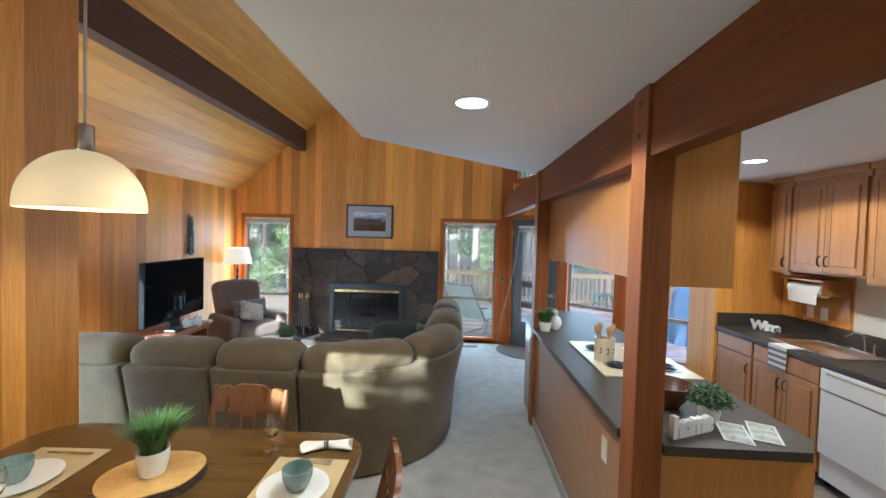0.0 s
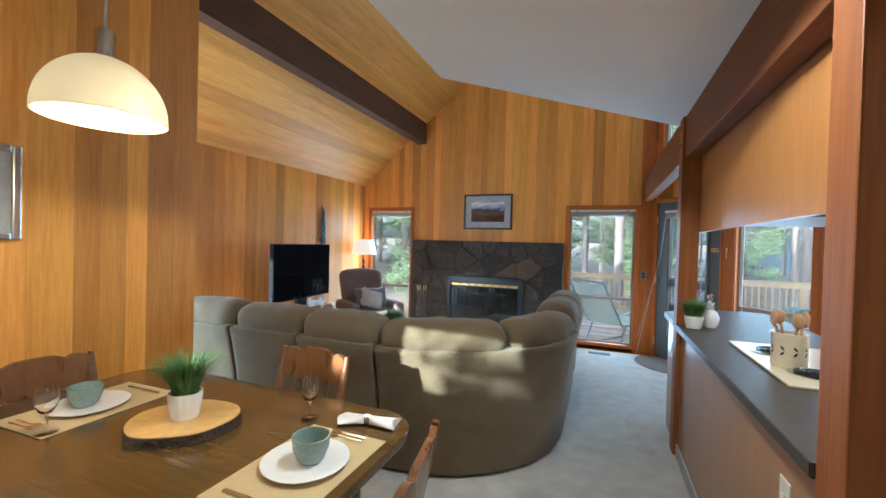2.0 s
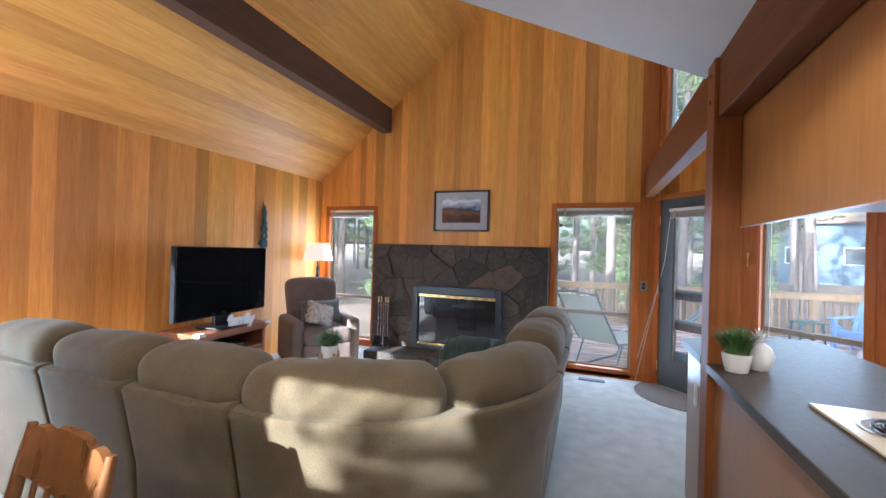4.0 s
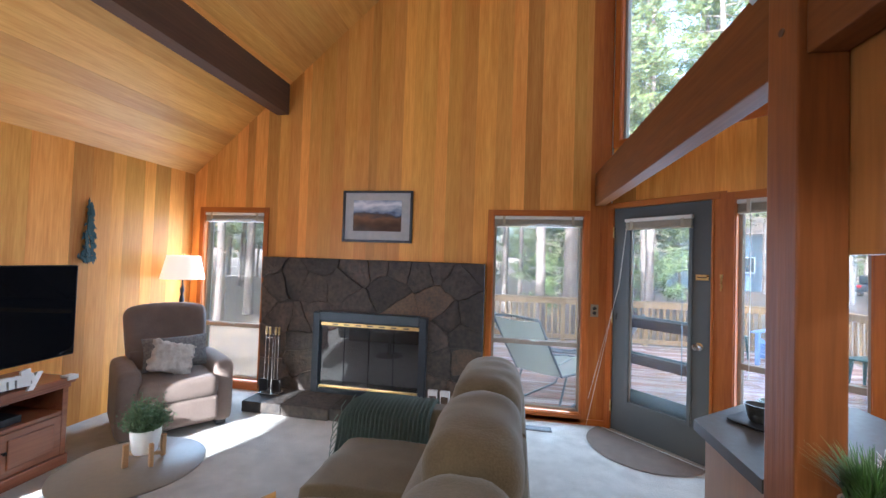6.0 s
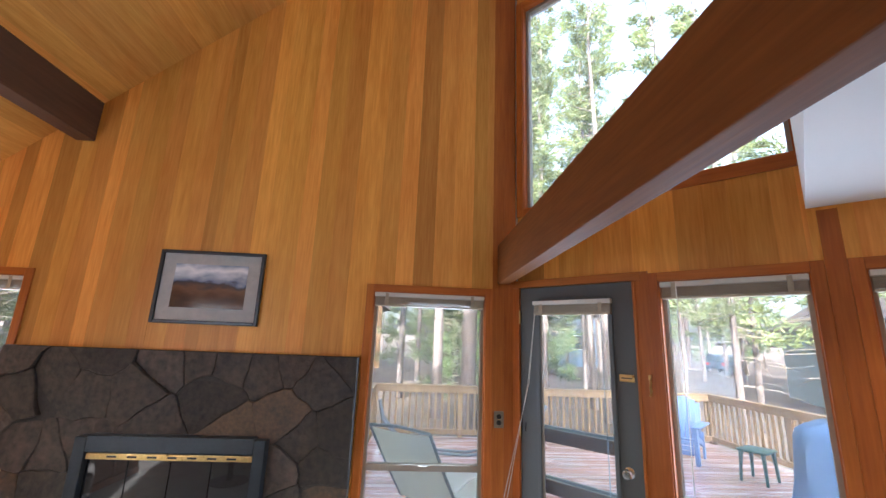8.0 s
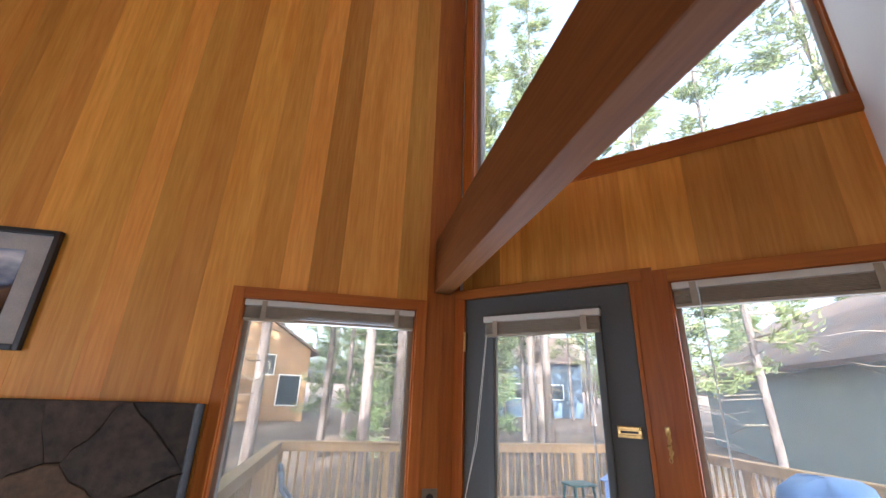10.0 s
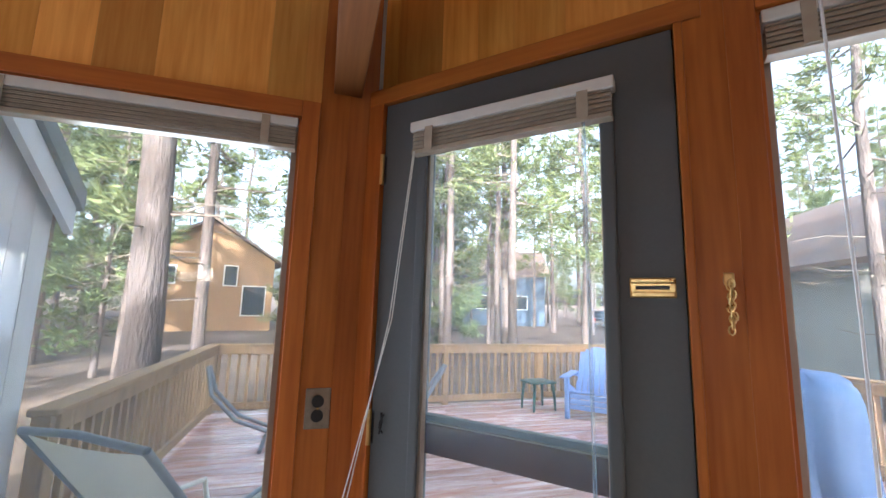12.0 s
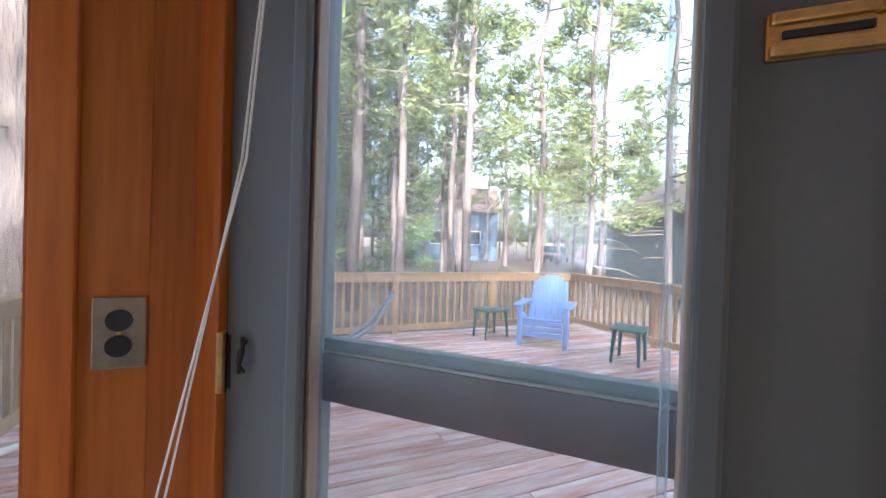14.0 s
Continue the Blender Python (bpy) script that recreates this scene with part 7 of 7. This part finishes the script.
# ---- houses ----
# dark mottling in the tan stands in for the shade of trees
TANSIDE = mat("mottled_tan_siding", (0.40, 0.235, 0.11), 0.85, dark=(0.22, 0.125, 0.058), scale=1.0, fine=9, bump=0.2)
PALESIDE = mat("pale_grey_siding", (0.36, 0.40, 0.39), 0.85, dark=(0.30, 0.335, 0.33), scale=1.0, fine=9, bump=0.15)
BLUESIDE = mat("blue_grey_siding", (0.085, 0.12, 0.165), 0.85, dark=(0.065, 0.09, 0.125), scale=1.0, fine=9, bump=0.15)
SHINGLE = mat("needle_strewn_shingle", (0.26, 0.155, 0.095), 0.95, dark=(0.10, 0.095, 0.095), scale=1.2, fine=16, bump=0.5)
DARKGLASS = mat("dark_window_glass", (0.03, 0.04, 0.05), 0.08, dark=(0.02, 0.028, 0.035), scale=2, fine=9, bump=0)


def house(label, m, w, d, h, ridge, side, windows, doors=(), along_x=True):
    hs = thing("house", label, "house", m)
    part("wall", prism([(-w / 2, -d / 2), (w / 2, -d / 2), (w / 2, d / 2), (-w / 2, d / 2)], -1.5, h), side, hs)
    gab = bmesh.new()
    o = 0.5
    if along_x:
        prof_ = [(-d / 2 - o, h - o * (ridge - h) / (d / 2)), (0, ridge), (d / 2 + o, h - o * (ridge - h) / (d / 2))]
        ends = (-w / 2 - o, w / 2 + o)
        pt = lambda e, a, z: (e, a, z)
    else:
        prof_ = [(-w / 2 - o, h - o * (ridge - h) / (w / 2)), (0, ridge), (w / 2 + o, h - o * (ridge - h) / (w / 2))]
        ends = (-d / 2 - o, d / 2 + o)
        pt = lambda e, a, z: (a, e, z)
    for k in range(2):
        (a0, z0), (a1, z1) = prof_[k], prof_[k + 1]
        f = [gab.verts.new(pt(e, a, z)) for e, a, z in ((ends[0], a0, z0), (ends[1], a0, z0), (ends[1], a1, z1), (ends[0], a1, z1))]
        g_ = [gab.verts.new(pt(e, a, z + 0.16)) for e, a, z in ((ends[0], a0, z0), (ends[1], a0, z0), (ends[1], a1, z1), (ends[0], a1, z1))]
        gab.faces.new(f), gab.faces.new(g_)
        for i in range(4):
            gab.faces.new((f[i], f[(i + 1) % 4], g_[(i + 1) % 4], g_[i]))
    part("roof", gab, SHINGLE, hs)
    for e in ((-w / 2, w / 2) if along_x else (-d / 2, d / 2)):
        gb = bmesh.new()
        half = d / 2 if along_x else w / 2
        t_ = 0.06 if e < 0 else -0.06
        fa = [gb.verts.new(pt(e, a, z)) for a, z in ((-half, h), (half, h), (0, ridge - 0.02))]
        fb = [gb.verts.new(pt(e + t_, a, z)) for a, z in ((-half, h), (half, h), (0, ridge - 0.02))]
        gb.faces.new(fa), gb.faces.new(fb)
        for i in range(3):
            gb.faces.new((fa[i], fa[(i + 1) % 3], fb[(i + 1) % 3], fb[i]))
        part("gable", gb, side, hs)
    for face, a, z, ww_, hh_ in windows:
        wn_ = bevelled(a - ww_ / 2, a + ww_ / 2, -0.05, 0.04, z, z + hh_, 0.02, 1)
        mm = Matrix.Translation((0, -d / 2, 0)) if face == "s" else Matrix.Translation((-w / 2, 0, 0)) @ Matrix.Rotation(-math.pi / 2, 4, "Z")
        bmesh.ops.transform(wn_, matrix=mm, verts=wn_.verts)
        o_ = part("window", wn_, WHITECER, hs)
        pn = bevelled(a - ww_ / 2 + 0.07, a + ww_ / 2 - 0.07, -0.065, -0.051, z + 0.07, z + hh_ - 0.07, 0.004, 1)
        bmesh.ops.transform(pn, matrix=mm, verts=pn.verts)
        part("pane", pn, DARKGLASS, o_)
    return hs


house("tan-boarded two-storey house among the trees", pose(-7.2, 36, 0, 0, 0, 18), 7.4, 8, 3.9, 6.2, TANSIDE, [("s", 1.2, 2.2, 0.8, 1.3), ("s", 2.6, 0.4, 1.4, 1.9), ("s", -2.2, 2.2, 1.2, 1.1)], along_x=False)
house("pale grey house with a needle-strewn roof", pose(20.1, 15.5, 0, 0, 0, -26), 8.4, 15, 3.0, 5.8, PALESIDE, [], along_x=False)
house("far blue-grey house between tree trunks", pose(19, 46, 0.4, 0, 0, -20), 9, 8, 4.4, 7.0, BLUESIDE, [("s", -1.5, 0.8, 1.6, 1.4), ("s", 2.0, 0.8, 1.6, 1.4)])
CARP = mat("dark_car_paint", (0.03, 0.045, 0.06), 0.25, metal=0.3, dark=(0.025, 0.036, 0.05), scale=3, fine=20, bump=0, coat=0.6)
car = thing("parked_car", "dark sport utility vehicle parked among the trees", "car", pose(27.5, 38.5, -0.25, 0, 0, 35))
part("car_body", bevelled(-2.2, 2.2, -0.9, 0.9, 0.35, 0.95, 0.16, 3), CARP, car, "", 40)
part("cabin", bevelled(-1.9, 0.95, -0.78, 0.78, 0.92, 1.62, 0.2, 3), DARKGLASS, car, "dark glazed cabin", 40)
for x in (-1.35, 1.35):
    for y in (-0.82, 0.82):
        w_ = part("wheel", tube([(x, y - 0.1, 0.34), (x, y + 0.1, 0.34)], 0.34, 20), BLACK, car, "", 40)
for y in (-0.6, 0.6):
    part("tail_lamp", bevelled(-2.22, -2.17, y - 0.12, y + 0.12, 0.70, 0.86, 0.02), mat("red_lens", (0.5, 0.02, 0.02), 0.2, dark=(0.4, 0.015, 0.015), bump=0), car)

# ---- forest ----
PINEBARK = mat("pine_bark", (0.185, 0.142, 0.118), 0.95, dark=(0.075, 0.058, 0.05), scale=2.2, stretch=(3, 3, 0.7), fine=9, bump=1.0, rand=0.25, depth=0.05)
TWIG = mat("dry_twig", (0.21, 0.165, 0.125), 0.95, dark=(0.12, 0.09, 0.065), scale=6, fine=30, bump=0.2)


def needles(name, base, dark):
    m = mat(name, base, 0.6, dark=dark, scale=0.7, fine=5, bump=0, island=0.35, spec=0.25)
    N, L = m.node_tree.nodes, m.node_tree.links
    b, out = N["Principled BSDF"], N["Material Output"]
    tl, mx = N.new("ShaderNodeBsdfTranslucent"), N.new("ShaderNodeMixShader")
    L.new(b.inputs["Base Color"].links[0].from_socket, tl.inputs[0])
    mx.inputs[0].default_value = 0.4
    L.new(b.outputs[0], mx.inputs[1]), L.new(tl.outputs[0], mx.inputs[2]), L.new(mx.outputs[0], out.inputs[0])
    return m


NEEDLE = needles("pine_needles", (0.30, 0.33, 0.13), (0.09, 0.125, 0.045))
NEEDLE2 = needles("fir_needles", (0.24, 0.29, 0.12), (0.075, 0.115, 0.04))


def spray(bm, c, d, size, rr_):
    """A tuft of flat needle blades about c, pointing along d."""
    for k in range(12):
        a = (d + Vector((rr_.gauss(0, 0.55), rr_.gauss(0, 0.55), rr_.gauss(0, 0.45)))).normalized()
        s = a.cross(Vector((rr_.gauss(0, 1), rr_.gauss(0, 1), rr_.gauss(0, 1)))).normalized() * size * 0.10
        p = c + Vector((rr_.gauss(0, 0.36), rr_.gauss(0, 0.36), rr_.gauss(0, 0.28))) * size
        e = p + a * size * rr_.uniform(0.5, 1.0)
        bm.faces.new([bm.verts.new(v) for v in (p - s, e, p + s)])


def pine(label, height, radius, bare, reach, branches, tufts, seed, foliage, size=0.34, dead=10):
    rr_ = random.Random(seed)
    t = thing("pine_tree", label, "tree", group="forest trees")
    tr = bmesh.new()
    bend = [Vector((rr_.gauss(0, 0.05), rr_.gauss(0, 0.05), 0)) for _ in range(9)]
    pts = [Vector((0, 0, -1.2 + (height + 1.2) * k / 8)) + bend[k] * (k / 8) * 3 for k in range(9)]
    tube(pts, radius, 14, tr, [radius * (1.22 if k == 0 else 1 - 0.11 * k) for k in range(9)])
    part("trunk", tr, PINEBARK, t, "", 60)
    wood, crown = bmesh.new(), bmesh.new()
    at = lambda z: pts[min(8, max(0, round((z + 1.2) / (height + 1.2) * 8)))]
    for k in range(branches):
        f = (k + rr_.random()) / branches
        z = bare + (height - bare) * f
        a = rr_.uniform(0, 2 * math.pi)
        l = reach * (1 - 0.75 * f) * rr_.uniform(0.6, 1.1)
        p0 = Vector((at(z).x, at(z).y, z))
        d = Vector((math.cos(a), math.sin(a), rr_.uniform(-0.28, 0.18)))
        p1 = p0 + d * l * 0.55 + Vector((0, 0, -0.05 * l))
        p2 = p0 + d * l + Vector((0, 0, 0.05 * l))
        tube([p0, p1, p2], 0.02, 4, wood, [0.032, 0.02, 0.006])
        for j in range(tufts):
            g = 0.25 + 0.75 * rr_.random() ** 0.7
            c = (p0.lerp(p1, g * 2) if g < 0.5 else p1.lerp(p2, g * 2 - 1)) + Vector((rr_.gauss(0, 0.16), rr_.gauss(0, 0.16), rr_.gauss(0, 0.12))) * l * 0.6
            spray(crown, c, Vector((d.x, d.y, 0.35)), size, rr_)
    for k in range(dead):                                   # bare twigs low on the trunk
        z = rr_.uniform(1.5, bare + 1.5)
        a = rr_.uniform(0, 2 * math.pi)
        p0 = Vector((at(z).x, at(z).y, z))
        d = Vector((math.cos(a), math.sin(a), rr_.uniform(-0.3, 0.1)))
        l = rr_.uniform(0.5, 1.6)
        q = p0 + d * l * 0.6
        tube([p0, q, q + Vector((d.x + rr_.gauss(0, 0.4), d.y + rr_.gauss(0, 0.4), rr_.gauss(-0.2, 0.4))) * l * 0.4], 0.012, 4, wood, [0.016, 0.01, 0.004])
    part("branches", wood, TWIG, t)
    part("crown", crown, foliage, t)
    return t


kinds = [pine("tall red-barked pine with a high needle crown", 19, 0.21, 5.0, 2.6, 60, 10, 101, NEEDLE),
         pine("slim pine with sparse green branches", 16, 0.12, 3.0, 1.9, 56, 9, 102, NEEDLE, 0.30, 16),
         pine("straight pine with a long bare trunk", 21, 0.17, 6.0, 2.4, 56, 10, 103, NEEDLE, 0.34, 18),
         pine("young green fir branching low to the ground", 8, 0.07, 0.5, 1.7, 64, 12, 104, NEEDLE2, 0.28, 0),
         pine("dense green fir with drooping branches", 12, 0.11, 1.2, 2.2, 70, 12, 105, NEEDLE2, 0.32, 4)]
rt = random.Random(77)
spots = []


def free(x, y, gap):
    if any((x - a) ** 2 + (y - b) ** 2 < gap * gap for a, b in spots):
        return False
    if -5 < x < 7.6 and -3 < y < 13:
        return False
    if 10.5 < x < 28 and 6.5 < y < 27:
        return False
    if -14 < x < -1 and 30.5 < y < 41:
        return False
    if 12 < y < 32 and -0.36 < (x - 0.8) / (y - 5.2) < -0.12:      # open ground before the tan house
        return False
    if x > -60 and -30 < y < -1 and abs(x + 0.44 * (-y) + 0.5) < 9:
        return False
    return True


placed = [(kinds[0], -1.72, 12.0, 1.28, 40), (kinds[1], -1.75, 15.0, 1.2, 10), (kinds[0], 3.0, 16.5, 0.9, 200), (kinds[2], 4.6, 17.5, 0.9, 300), (kinds[2], 6.6, 18.2, 0.8, 77),
          (kinds[1], 8.6, 16.0, 1.0, 120), (kinds[0], 8.0, 20.5, 0.95, 20), (kinds[1], 10.5, 13.0, 1.0, 250), (kinds[2], 11.8, 10.6, 0.9, 150), (kinds[0], 1.6, 14.6, 1.1, 260),
          (kinds[4], -4.6, 17.5, 0.8, 0), (kinds[3], 6.0, 21.5, 1.0, 0), (kinds[4], 2.4, 23.0, 1.0, 90)]
first = set()
for k, x, y, s, a in placed:
    m = pose(x, y, GZ + 0.05, 0, 0, a) @ Matrix.Scale(s, 4)
    spots.append((x, y))
    if k not in first:
        first.add(k)
        k.matrix_basis = m
    else:
        o = copy_thing(k, pose(x, y, GZ + 0.05, 0, 0, a))
        o.scale = (s, s, s)
for count, r0, r1, gap in ((115, 12.5, 36, 1.6), (100, 34, 60, 2.2), (55, 56, 90, 3.0)):
    made = 0
    for _ in range(4000):
        a = radians(rt.uniform(8, 192))
        r = rt.uniform(r0, r1)
        x, y = r * math.cos(a), 3 + r * math.sin(a)
        if made >= count or not free(x, y, gap):
            continue
        spots.append((x, y))
        made += 1
        k = rt.choices(kinds, (3, 6, 5, 2, 3))[0]
        if k not in first:
            first.add(k)
        s = rt.uniform(0.8, 1.2)
        o = copy_thing(k, pose(x, y, GZ + 0.012 * max(0, math.hypot(x, y - 10) - 14), 0, 0, rt.uniform(0, 360)))
        o.scale = (s, s, s)
# unseen trees, added to dapple the sun patches and shade the pale house
for x, y, k, s in ((-3.15, -4.0, kinds[1], 0.8), (-3.9, -6.2, kinds[1], 1.0), (-13.4, -16.0, kinds[2], 0.9), (-13.5, -23, kinds[0], 1.0), (-10.6, -8.0, kinds[4], 0.55), (10.6, 1.6, kinds[4], 0.9), (11.6, 4.2, kinds[0], 0.9), (9.2, -3.0, kinds[4], 1.0), (12.4, -1.4, kinds[1], 1.0), (10.0, -7.0, kinds[0], 1.0), (7.6, -5.5, kinds[4], 1.0)):
    o = copy_thing(k, pose(x, y, GZ, 0, 0, 30 * x))
    o.scale = (s, s, s)
